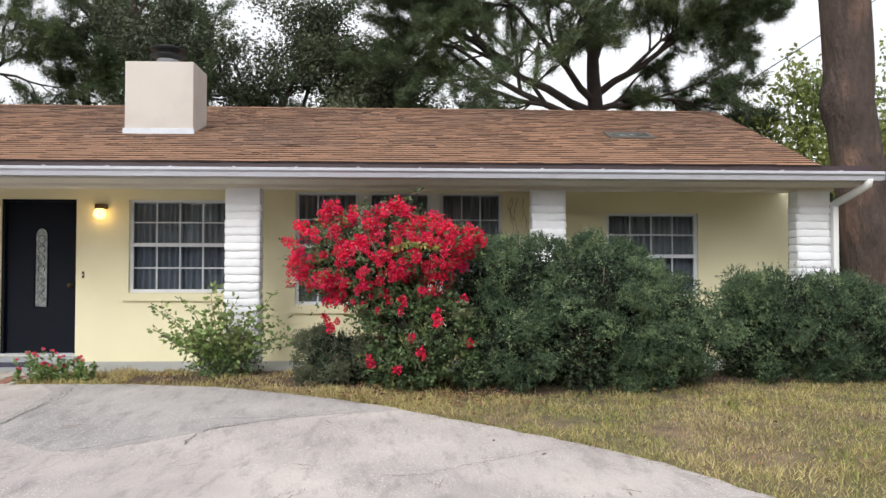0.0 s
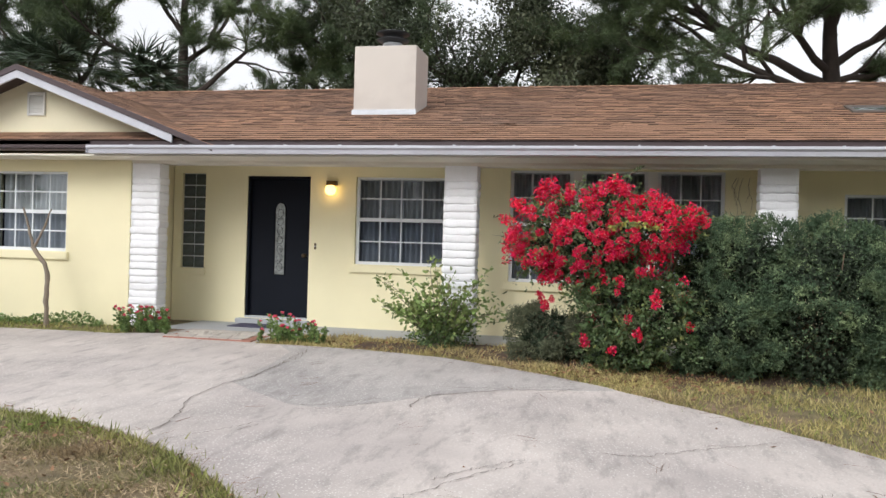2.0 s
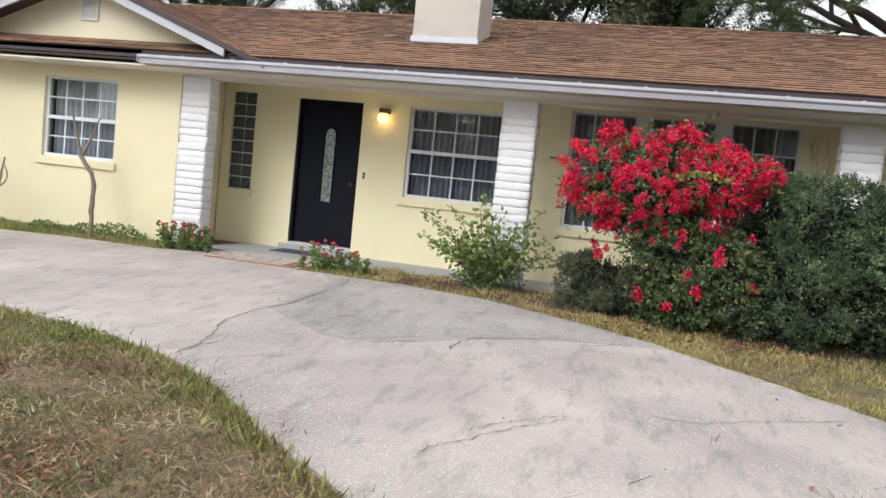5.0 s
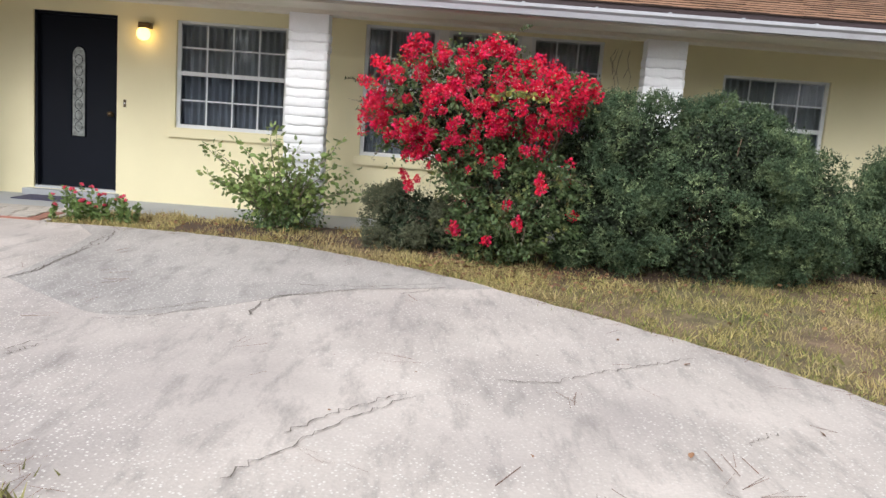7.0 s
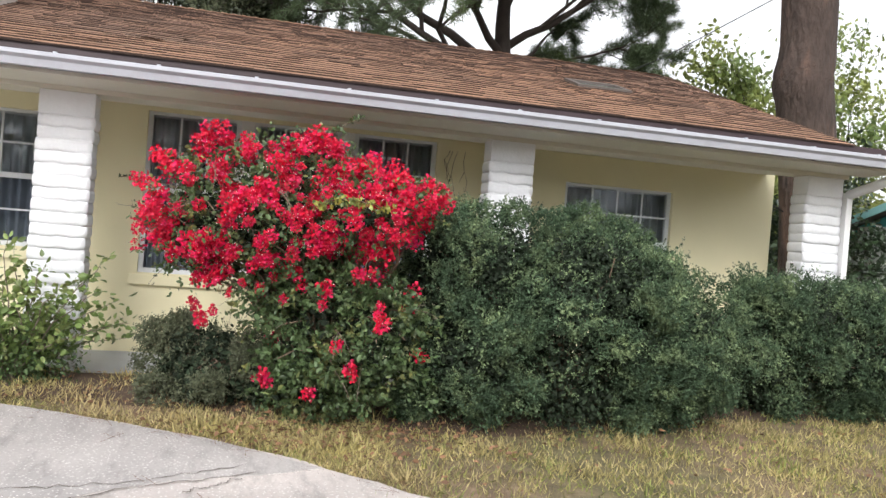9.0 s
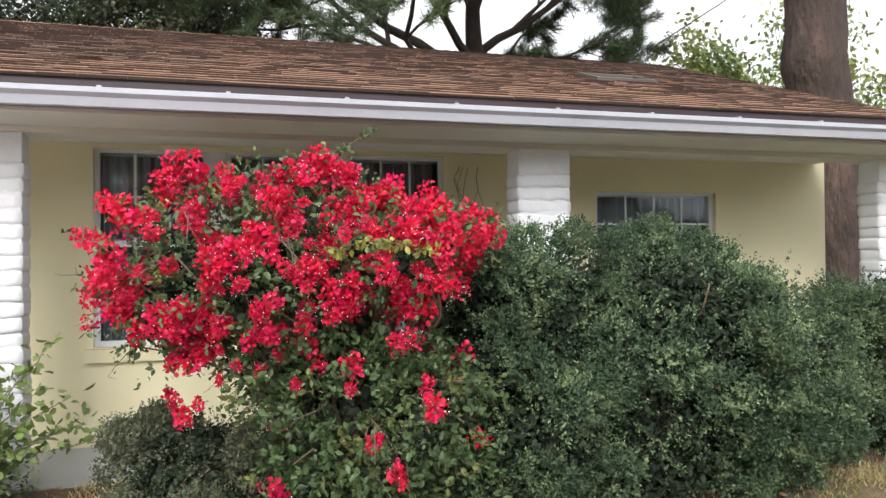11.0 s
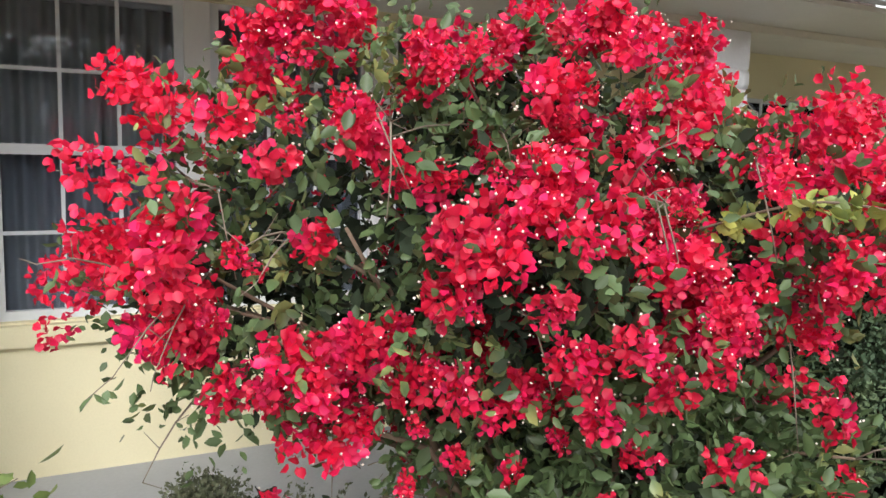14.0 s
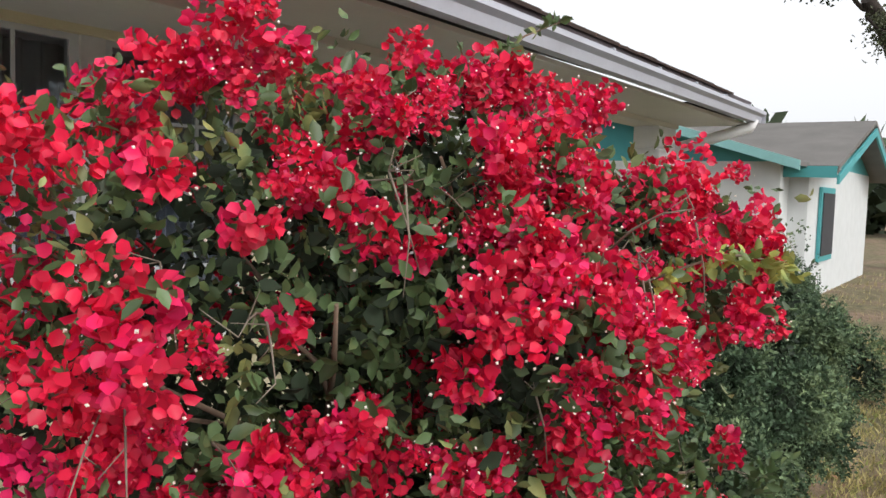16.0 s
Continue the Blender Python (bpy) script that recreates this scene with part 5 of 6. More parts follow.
     [(V3(7.6, 14.2, 7.2), (-1, -0.2, -0.1), 1.7, 0.05), (V3(7.9, 14.2, 10), (-0.8, -0.5, 0.5), 3, 0.12), (V3(8, 14.3, 11), (0.8, -0.3, 0.5), 3, 0.1), (V3(8, 14.3, 12), (0, 0.8, 0.7), 2.6, 0.1), (V3(8, 14.3, 9.4), (0.2, -1, 0.2), 2.5, 0.08)],
     62, "massive red-brown pine trunk rising beside the house", needle=0.32, per=30, depth=2, bark="bark", clump=0.15)
# pines to the left of the chimney
for bx, by, sd, lean, h in ((-8.6, 24.0, 63, 0.5, 7.2), (-13.0, 22.0, 64, 0.1, 7.0), (-17.5, 22.0, 65, 0.4, 7.4), (-22.5, 22.5, 66, 0.3, 7.4)):
    B = V3(bx + lean * 0.9, by, 5.2)
    pine("pine_tree", None, [(bx, by, 0.3, 0.3), (bx + lean * 0.4, by, 3, 0.26), (bx + lean * 0.9, by, 5.2, 0.22), (bx + lean * 1.1, by, h, 0.15), (bx + lean, by, h + 3.0, 0.05)],
         [(B, (-1, 0, 0.7), 2.6, 0.11), (B + V3(0, 0, 0.5), (1, -0.2, 0.6), 2.6, 0.11), (B + V3(0, 0, 1.1), (-0.7, -0.4, 0.7), 2.4, 0.09), (B + V3(0, 0, 1.7), (0.8, 0.3, 0.8), 2.4, 0.09), (B + V3(0, 0, 2.6), (-0.8, 0, 0.7), 2.2, 0.08), (B + V3(0, 0, 3.3), (0.6, 0, 0.9), 2.2, 0.07), (B + V3(0, 0, 0.2), (-1, 0.2, 0.12), 2.6, 0.08)],
         sd, "tall dark pine with crooked limbs behind the house", needle=0.22, per=56, depth=3, clump=0.16)


def leafy_tree(name, trunk, limbs, seed, label, material, leaf=0.09, per=26, clump=0.4, depth=3, shape=LEAF, category="tree", group="", keepf=1.0, child=3, aim=None):
    pr = random.Random(seed)
    rng = np.random.default_rng(seed)
    s = thing(name, (0, 0, 0), label, category, group)
    bm = bmesh.new()
    tube(bm, smooth_line3([p[:3] for p in trunk], 4), list(np.interp(np.linspace(0, len(trunk) - 1, (len(trunk) - 1) * 4 + 1), range(len(trunk)), [p[3] for p in trunk])), 10)
    part("trunk", bm, M["limb"], s)
    bm = bmesh.new()
    tips = []
    for st, way, ln, r in limbs:
        grow(bm, st, way, ln, r, depth, pr, tips, droop=0.0, spread=0.8, wig=0.28, child=child)
    part("limb", bm, M["limb"], s, kind="stuff")
    tips = [t for t in tips if pr.random() < keepf]
    P = np.array([t[0] for t in tips])
    n = len(P)
    pos = np.repeat(P, per, axis=0) + rng.normal(size=(n * per, 3)) * clump * np.array([1, 1, 0.75]) * 0.5
    al = rng.normal(size=(n * per, 3)) + ([0, 0, 0] if aim is None else aim)
    scatter("foliage", shape, pos, al, leaf * rng.uniform(0.6, 1.3, n * per), rng, M[material], s)
    return s


for bx, by, sd, wd in ((-3.6, 22.5, 71, 1.0), (-6.8, 23.5, 72, 0.9), (-0.6, 25.0, 73, 0.72)):
    B = V3(bx, by, 4.0)
    leafy_tree("oak_tree", [(bx, by, 0.3, 0.28), (bx, by, 2.5, 0.24), (bx, by, 4.4, 0.2), (bx + 0.2, by, 6.5, 0.1)],
               [(B, (-1, 0, 0.7), 2.3 * wd, 0.12), (B + V3(0, 0, 0.3), (1, 0, 0.7), 2.3 * wd, 0.12), (B + V3(0, 0, 0.5), (0.3, 0.2, 1), 2.4 * wd, 0.12), (B + V3(0, 0, 1.0), (-0.5, -0.4, 1), 2.3 * wd, 0.1), (B + V3(0, 0, 0.1), (0.6, -0.6, 0.3), 2.0 * wd, 0.09), (B + V3(0, 0, 2.0), (0.4, 0, 1), 2.0 * wd, 0.08)],
               sd, "dense grey-green oak behind the ridge", "oakleaf", leaf=0.10, per=30, clump=0.5, shape=SMALL, group="oaks")
# broad-leaved tree over the left lawn
B = V3(-14.3, 9.0, 2.3)
leafy_tree("magnolia_tree", [(-14.5, 9.2, 0.3, 0.16), (-14.4, 9.1, 1.6, 0.13), (-14.2, 9.0, 3.2, 0.08)],
           [(B, (1, -0.2, 0.8), 1.5, 0.06), (B + V3(0, 0, 0.8), (1, 0, 0.6), 1.4, 0.05), (B + V3(0, 0, 1.3), (0.6, -0.6, 1), 1.5, 0.05), (B + V3(0, 0, 1.4), (-0.6, 0, 1), 1.5, 0.05), (B, (-0.7, -0.6, 0.6), 1.5, 0.05), (B + V3(0, 0, -0.9), (0.9, -0.4, 0.15), 1.1, 0.05), (B + V3(0, 0, -0.8), (0, -0.8, 0.2), 1.1, 0.04), (B + V3(0, 0, 2.0), (0.7, 0, 0.9), 1.5, 0.04)],
           74, "large-leaved dark glossy tree at the edge of the lawn", "magleaf", leaf=0.19, per=14, clump=0.34, depth=2, group="")
# tall loose shrubs between the houses
for bx, by, sd in ((-13.5, 12.3, 75), (-14.7, 12.0, 76), (-15.7, 12.4, 77), (-12.7, 13.0, 84)):
    B = V3(bx, by, 0.7)
    leafy_tree("tall_shrub", [(bx, by, 0.3, 0.05), (bx, by, 0.8, 0.04), (bx, by, 1.6, 0.03)],
               [(B, (-0.5, 0, 1), 1.0, 0.03), (B, (0.5, -0.2, 1), 1.0, 0.03), (B + V3(0, 0, 0.5), (0, 0, 1), 1.1, 0.03), (B + V3(0, 0, -0.2), (0.6, -0.6, 0.4), 0.7, 0.02), (B + V3(0, 0, -0.2), (-0.7, -0.4, 0.4), 0.7, 0.02)],
               sd, "tall loose dark shrub between the two houses", "oakleaf", leaf=0.085, per=15, clump=0.30, depth=2, category="shrub", group="tall side shrubs", child=3)
# light foliage beyond the thick trunk
for bx, by, sd, h in ((11.2, 20.5, 78, 1.2), (13.6, 22, 79, 1.4), (8.6, 24, 80, 0.9), (15.5, 21, 81, 1.3)):
    B = V3(bx, by, 1.4)
    leafy_tree("bamboo_clump", [(bx, by, 0.3, 0.06), (bx, by, 2.0, 0.05), (bx, by, 4.0, 0.03)],
               [(B, (-0.5, 0, 1), 1.9 * h, 0.04), (B, (0.5, -0.2, 1), 1.9 * h, 0.04), (B + V3(0, 0, 0.8), (0, 0, 1), 2.2 * h, 0.04), (B + V3(0, 0, 0.5), (-0.3, -0.3, 1), 2.0 * h, 0.03), (B + V3(0, 0, -0.5), (0.2, -0.6, 0.6), 1.3, 0.03)],
               sd, "feathery yellow-green foliage behind the fence", "bamboo", leaf=0.17, per=26, clump=0.5, depth=2, shape=SMALL, group="light green clumps", aim=[0, 0, -0.7])
for bx, by, sd in ((10.2, 16.5, 82), (9.4, 18.0, 83)):
    B = V3(bx, by, 1.0)
    leafy_tree("side_shrub", [(bx, by, 0.3, 0.05), (bx, by, 1.2, 0.04), (bx, by, 2.0, 0.03)],
               [(B, (-0.5, 0, 1), 1.2, 0.03), (B, (0.5, -0.2, 1), 1.2, 0.03), (B + V3(0, 0, 0.5), (0, 0, 1), 1.2, 0.03), (B + V3(0, 0, -0.4), (0.2, -0.6, 0.5), 1.0, 0.03)],
               sd, "dark broad-leaved shrub beside the neighbouring house", "magleaf", leaf=0.12, per=14, clump=0.34, depth=2, category="shrub", group="neighbour shrubs")


def palm(x, y, z, seed):
    pr = random.Random(seed)
    rng = np.random.default_rng(seed)
    s = thing("cabbage_palm", (0, 0, 0), "cabbage palm with drooping fan leaves behind the wing", "palm tree", "palms")
    bm = bmesh.new()
    tube(bm, [(x, y, 0.3), (x + 0.05, y, z * 0.5), (x, y, z)], [0.2, 0.17, 0.16], 10)
    part("trunk", bm, M["limb"], s)
    P, A, Z = [], [], []
    for k in range(44):
        a, e = pr.uniform(0, 6.28), pr.uniform(-0.9, 1.3)
        d = V3(math.cos(a) * math.cos(e), math.sin(a) * math.cos(e), math.sin(e))
        hub = V3(x, y, z) + d * pr.uniform(0.6, 1.1)
        side = d.cross(V3(0, 0, 1)).normalized()
        for j in range(26):
            f = (j / 25 - 0.5) * 2.4
            w = (d * math.cos(f) + side * math.sin(f) + V3(0, 0, -0.25 - 0.2 * pr.random())).normalized()
            P.append(hub)
            A.append(w)
            Z.append(pr.uniform(0.6, 0.85))
    NB = (np.array([(-0.03, 0, 0), (0.03, 0, 0), (0.02, 0.6, -0.02), (0, 1, -0.22), (-0.02, 0.6, -0.02)]), [(0, 1, 2, 4), (4, 2, 3)])
    scatter("frond", NB, np.array(P), np.array(A), np.array(Z), rng, M["palmleaf"], s, twist=np.tile([0, 0, 1.0], (len(P), 1)))


palm(-13.2, 17.0, 5.3, 91)
palm(-14.6, 17.6, 5.4, 92)
palm(-11.8, 18.2, 5.2, 93)


def simple_box_house(label, x0, x1, y0, y1, z0, eave, peak, wall, roofm, trimm, vent=True):
    h = thing("neighbour_house", (0, 0, 0), label, "house", "neighbouring houses")
    part("wall", boxes((x0, x1, y0, y1, z0, eave)), wall, h)
    c = (x0 + x1) / 2
    bm = bmesh.new()
    for y in (y0, y1 - 0.15):
        a = [bm.verts.new(p) for p in ((x0, y, eave), (x1, y, eave), (c, y, peak))]
        b = [bm.verts.new(p) for p in ((x0, y + 0.15, eave), (x1, y + 0.15, eave), (c, y + 0.15, peak))]
        bm.faces.new(a)
        bm.faces.new(b[::-1])
        for i in range(3):
            bm.faces.new((a[i], b[i], b[(i + 1) % 3], a[(i + 1) % 3]))
    bmesh.ops.recalc_face_normals(bm, faces=bm.faces)
    part("gable", bm, trimm if trimm is M.get("teal") else wall, h)
    sl = (peak - eave) / (x1 - c)
    for nm, off, t, m, over in (("roof", 0.05, 0.08, roofm, 0.5), ("bargeboard", -0.10, 0.14, trimm, 0.52)):
        bm = bmesh.new()
        for s in (-1, 1):
            xe = c + s * ((x1 - c) + 0.45)
            ze = peak - sl * ((x1 - c) + 0.45)
            ya, yb = (y0 - over, y1 + over) if nm == "roof" else (y0 - over, y0 - over + 0.04)
            vs = [bm.verts.new(p) for p in ((c, ya, peak + off), (xe, ya, ze + off), (xe, yb, ze + off), (c, yb, peak + off), (c, ya, peak + off - t), (xe, ya, ze + off - t), (xe, yb, ze + off - t), (c, yb, peak + off - t))]
            for q in ((0, 1, 2, 3), (7, 6, 5, 4), (0, 4, 5, 1), (1, 5, 6, 2), (2, 6, 7, 3), (3, 7, 4, 0)):
                bm.faces.new([vs[k] for k in q])
        bmesh.ops.recalc_face_normals(bm, faces=bm.faces)
        part(nm, bm, m, h)
    xe = c - ((x1 - c) + 0.45)
    ze = peak - sl * ((x1 - c) + 0.45)
    part("fascia", boxes((xe - 0.03, xe - 0.003, y0 - 0.48, y1 + 0.48, ze - 0.14, ze + 0.04)), trimm, h)
    if vent:
        v = part("vent", boxes((c + 0.1, c + 0.55, y0 - 0.03, y0 - 0.002, eave + 0.35, eave + 0.85)), M["vent"], h)
        for k in range(7):
            part("louvre", boxes((c + 0.12, c + 0.53, y0 - 0.05, y0 - 0.03, eave + 0.38 + k * 0.065, eave + 0.41 + k * 0.065)), M["gutter"], v)
    return h


M["nwall"] = mat("pale_pink_stucco", (0.62, 0.50, 0.46), 0.9, 0.05, 1, 50, alt=(0.66, 0.62, 0.62), altscale=0.4)
M["ngable"] = mat("pale_blue_white_paint", (0.62, 0.64, 0.68), 0.8, 0.04)
M["greyroof"] = mat("grey_shingle", (0.17, 0.16, 0.15), 0.9, 0.15, 2, 60, 0.004)
M["teal"] = mat("teal_trim_paint", (0.08, 0.36, 0.38), 0.6, 0.05)
M["nwhite"] = mat("white_house_paint", (0.66, 0.68, 0.68), 0.8, 0.05)
h1 = simple_box_house("pale pink house with white gable beyond the lawn", -21.8, -16.0, 14.0, 16.0, 0.3, 2.75, 4.45, M["nwall"], M["greyroof"], M["ngable"])
for o in h1.children:
    if o.name.startswith("gable"):
        o.data.materials.clear()
        o.data.materials.append(M["ngable"])
# the pale house stands turned, its gable towards the drive
TURN_HOUSE = Matrix.Translation((-18.9, 13.5, 0)) @ Matrix.Rotation(radians(45), 4, "Z") @ Matrix.Translation((18.9, -13.5, 0))
h1.matrix_basis = TURN_HOUSE
# lattice panel on the pink wall
lat = thing("lattice_panel", (0, 0, 0), "white diagonal lattice panel on the pink wall", "lattice")
for k in range(16):
    for s in (-1, 1):
        bm = bmesh.new()
        tube(bm, [(-20.8 + k * 0.17 - s * 0.18, 13.95 - 0.01 * s, 2.0), (-20.8 + k * 0.17 + s * 0.18, 13.95 - 0.01 * s, 2.38)], 0.014, 4)
        part("lath", bm, M["nwhite"], lat)
lat.matrix_basis = TURN_HOUSE
part("rail", boxes((-21.0, -17.9, 13.92, 13.99, 1.96, 2.0), (-21.0, -17.9, 13.92, 13.99, 2.38, 2.42)), M["nwhite"], lat)
simple_box_house("white neighbouring house with teal trim and grey roof", 12.4, 19.4, 10.2, 21.0, 0.2, 2.68, 3.6, M["nwhite"], M["greyroof"], M["teal"], vent=False)


def side_gable():
    """A cross gable of the white house that faces the lawn."""
    h = thing("cross_gable", (0, 0, 0), "white cross wing with teal gable on the neighbouring house", "house", "neighbouring houses")
    x0, x1, y0, y1, eave, peak = 11.75, 15.8, 10.5, 16.9, 2.66, 3.6
    c = (y0 + y1) / 2
    part("wall", boxes((x0, x1, y0, y1, 0.2, eave)), M["nwhite"], h)
    sl = (peak - eave) / (c - y0)
    bm = bmesh.new()
    a = [bm.verts.new((x0 + dx, y, z)) for dx in (0, 0.12) for y, z in ((y0, eave), (y1, eave), (c, peak))]
    bm.faces.new(a[:3])
    bm.faces.new(a[3:][::-1])
    for i in range(3):
        bm.faces.new((a[i], a[i + 3], a[(i + 1) % 3 + 3], a[(i + 1) % 3]))
    bmesh.ops.recalc_face_normals(bm, faces=bm.faces)
    part("gable", bm, M["teal"], h)
    for nm, xa, xb, up, t, m in (("roof", x0 - 0.35, x1, 0.10, 0.07, "greyroof"), ("bargeboard", x0 - 0.39, x0 - 0.352, 0.11, 0.15, "teal_pale")):
        bm = bmesh.new()
        for s in (-1, 1):
            ye, ze = c + s * (c - y0 + 0.35), eave - 0.35 * sl
            vs = [bm.verts.new(p) for p in ((xa, c, peak + up), (xa, ye, ze + up), (xb, ye, ze + up), (xb, c, peak + up), (xa, c, peak + up - t), (xa, ye, ze + up - t), (xb, ye, ze + up - t), (xb, c, peak + up - t))]
            for q in ((0, 1, 2, 3), (7, 6, 5, 4), (0, 4, 5, 1), (1, 5, 6, 2), (2, 6, 7, 3), (3, 7, 4, 0)):
                bm.faces.new([vs[k] for k in q])
        bmesh.ops.recalc_face_normals(bm, faces=bm.faces)
        part(nm, bm, M[m], h)


M["teal_pale"] = mat("faded_teal_board", (0.28, 0.56, 0.56), 0.6, 0.08)
side_gable()
# Window added by guess; its pane is coloured like an unlit room.
nw = thing("guessed_window", (0, 0, 0), "guessed dark window added to the white neighbouring wall", "window")
part("window_frame", boxes((13.3, 14.6, 10.14, 10.19, 1.0, 2.3)), M["teal"], nw)
part("pane", boxes((13.4, 14.5, 10.12, 10.137, 1.1, 2.2)), M["dark"], nw)


def traffic_cone():
    c = thing("traffic_cone", (-18.7, 11.75, 0.38), "orange traffic cone standing by the drive", "traffic cone")
    orange = mat("orange_plastic", (0.85, 0.12, 0.04), 0.5, 0.05)
    bm = bmesh.new()
    lathe(bm, [(0.15, 0.03), (0.13, 0.06), (0.03, 0.5), (0.02, 0.52)], (0, 0, 0), 20)
    part("cone_body", bm, orange, c)
    part("cone_base", boxes((-0.19, 0.19, -0.19, 0.19, 0, 0.03), bevel=0.008), orange, c)


traffic_cone()


def boat_motor():
    s = thing("outboard_boat", (-18.3, 12.7, 0.38), "dark outboard motor and boat stern on a stand", "boat")
    blk = mat("black_cowling", (0.018, 0.018, 0.02), 0.35, 0.1)
    bm = bmesh.new()
    v0 = [(-0.75, 0, 1.25), (-0.55, -0.2, 1.0), (-0.1, -0.25, 0.85), (0.45, -0.25, 0.9), (0.6, 0, 1.3), (-0.1, -0.05, 1.42)]
    a = [bm.verts.new(p) for p in v0]
    b = [bm.verts.new((p[0], p[1] + 0.5, p[2])) for p in v0]
    bm.faces.new(a)
    bm.faces.new(b[::-1])
    for i in range(6):
        bm.faces.new((a[i], b[i], b[(i + 1) % 6], a[(i + 1) % 6]))
    bmesh.ops.recalc_face_normals(bm, faces=bm.faces)
    bmesh.ops.bevel(bm, geom=list(bm.edges), offset=0.05, segments=2, affect="EDGES")
    part("cowling", bm, blk, s)
    part("leg", boxes((-0.12, 0.22, -0.02, 0.22, 0.12, 0.95), bevel=0.03), blk, s)
    part("skeg", boxes((-0.3, 0.3, 0.05, 0.12, 0.3, 0.36), bevel=0.01), blk, s)
    part("stand", boxes((-1.1, 0.9, 0.0, 0.12, 0.34, 0.42), (-1.0, -0.9, 0, 0.1, 0, 0.34), (0.7, 0.8, 0, 0.1, 0, 0.34)), M["twig"], s)


boat_motor()


def fence():
    f = thing("metal_fence", (0, 0, 0), "black metal gate and fence beside the trunk", "fence")
    y = 12.3
    for k in range(4):
        x = (6.0, 8.15, 8.32, 10.4)[k]
        part("post", boxes((x - 0.03, x + 0.03, y - 0.03, y + 0.03, 0.3, 1.48), bevel=0.004), M["darkmetal"], f)
    part("top_rail", boxes((6.03, 8.12, y - 0.015, y + 0.015, 1.38, 1.42)), M["darkmetal"], f)
    part("top_rail", boxes((8.35, 10.37, y - 0.015, y + 0.015, 1.38, 1.42)), M["darkmetal"], f)
    for k in range(30):
        x = 6.12 + k * 0.14
        if abs(x - 8.23) < 0.1:
            continue
        part("picket", boxes((x - 0.007, x + 0.007, y - 0.006, y + 0.006, 0.36, 1.379)), M["darkmetal"], f)
    part("bottom_rail", boxes((6.03, 8.12, y - 0.012, y + 0.012, 0.48, 0.51), (8.35, 10.37, y - 0.012, y + 0.012, 0.48, 0.51)), M["darkmetal"], f)


fence()


def wire():
    w = thing("overhead_wire", (0, 0, 0), "thin black service wire hanging behind the house", "cable")
    bm = bmesh.new()
    tube(bm, [(6.0, 13.0, 2.9 + 0.0), (9, 14.9, 2.45), (13, 17, 2.9)], 0.012, 5)
    tube(bm, [(5.3, 19, 4.6), (8, 18.6, 6.0), (12, 18, 8.6)], 0.012, 5)
    part("strand", bm, M["darkmetal"], w)


wire()

# trees across the street, which the windows mirror and which close the view behind
for i, (bx, by, sd, sc) in enumerate(((-16, -24, 101, 1.3), (-9, -27, 102, 1.5), (-2.5, -25, 103, 1.2), (4.0, -28, 104, 1.5), (10.5, -25, 105, 1.3), (17, -27, 106, 1.4))):
    B = V3(bx, by, 2.4)
    leafy_tree("street_tree", [(bx, by, -0.4, 0.3), (bx, by, 2.5, 0.22), (bx, by, 5.0, 0.12)],
               [(B, (-1, 0, 0.7), 2.2 * sc, 0.12), (B, (1, 0, 0.7), 2.2 * sc, 0.12), (B + V3(0, 0, 1), (0.3, 0.2, 1), 2.3 * sc, 0.12), (B + V3(0, 0, 0.6), (-0.4, -0.4, 1), 2.2 * sc, 0.1), (B + V3(0, 0, -0.9), (0.3, 0.9, 0.1), 1.8, 0.08), (B + V3(0, 0, -0.9), (-0.7, 0.5, 0.1), 1.8, 0.08)],
               sd, "leafy street tree across the road", "farleaf", leaf=0.35, per=12, clump=0.9, depth=2, shape=SMALL, group="street trees")

B = V3(18.5, 11.0, 5.6)
leafy_tree("oak_tree", [(22, 9.5, 0.2, 0.4), (21.6, 9.6, 3.0, 0.34), (20.8, 9.9, 5.5, 0.25), (19.4, 10.5, 6.8, 0.15)],
           [(B + V3(1.0, -0.4, 1.0), (-1, 0.2, 0.2), 1.6, 0.06), (B + V3(1.2, -0.4, 1.0), (-0.8, -0.6, 0.4), 1.6, 0.06), (B + V3(0.9, -0.5, 0.8), (-0.5, -0.3, -0.5), 1.0, 0.04)],
           107, "oak branch hanging over the neighbouring roof", "oakleaf", leaf=0.11, per=22, clump=0.4, depth=2, shape=SMALL, group="oaks")

for bx, by, sd in ((-16.0, 9.6, 108), (-17.4, 10.2, 109), (-18.6, 9.4, 110)):
    B = V3(bx, by, 0.7)
    leafy_tree("tall_shrub", [(bx, by, 0.3, 0.05), (bx, by, 0.8, 0.04), (bx, by, 1.6, 0.03)],
               [(B, (-0.5, 0, 1), 1.0, 0.03), (B, (0.5, -0.2, 1), 1.0, 0.03), (B + V3(0, 0, 0.5), (0, 0, 1), 1.1, 0.03), (B + V3(0, 0, -0.2), (0.6, -0.6, 0.4), 0.7, 0.02), (B + V3(0, 0, -0.2), (-0.7, -0.4, 0.4), 0.7, 0.02)],
               sd, "dark bushy shrub below the large-leaved tree", "magleaf", leaf=0.15, per=13, clump=0.34, depth=2, category="shrub", group="tall side shrubs", child=3)


def far_woods():
    """The distant line of trees all round, too far off to count."""
    rng = np.random.default_rng(401)
    P = []
    for cx, cy, w, h in [(x, 46 + 6 * math.sin(x), 5.5, 6.5) for x in range(-66, 70, 5)] + [(-46 + 3 * math.sin(y), y, 5, 6.0) for y in range(-30, 46, 5)] + [(48 + 3 * math.sin(y), y, 5, 5.5) for y in range(-30, 46, 5)] + [(x, -48, 5.5, 6.5) for x in range(-45, 50, 5)]:
        n = 620
        d = rng.normal(size=(n, 3))
        d /= np.linalg.norm(d, axis=1, keepdims=True)
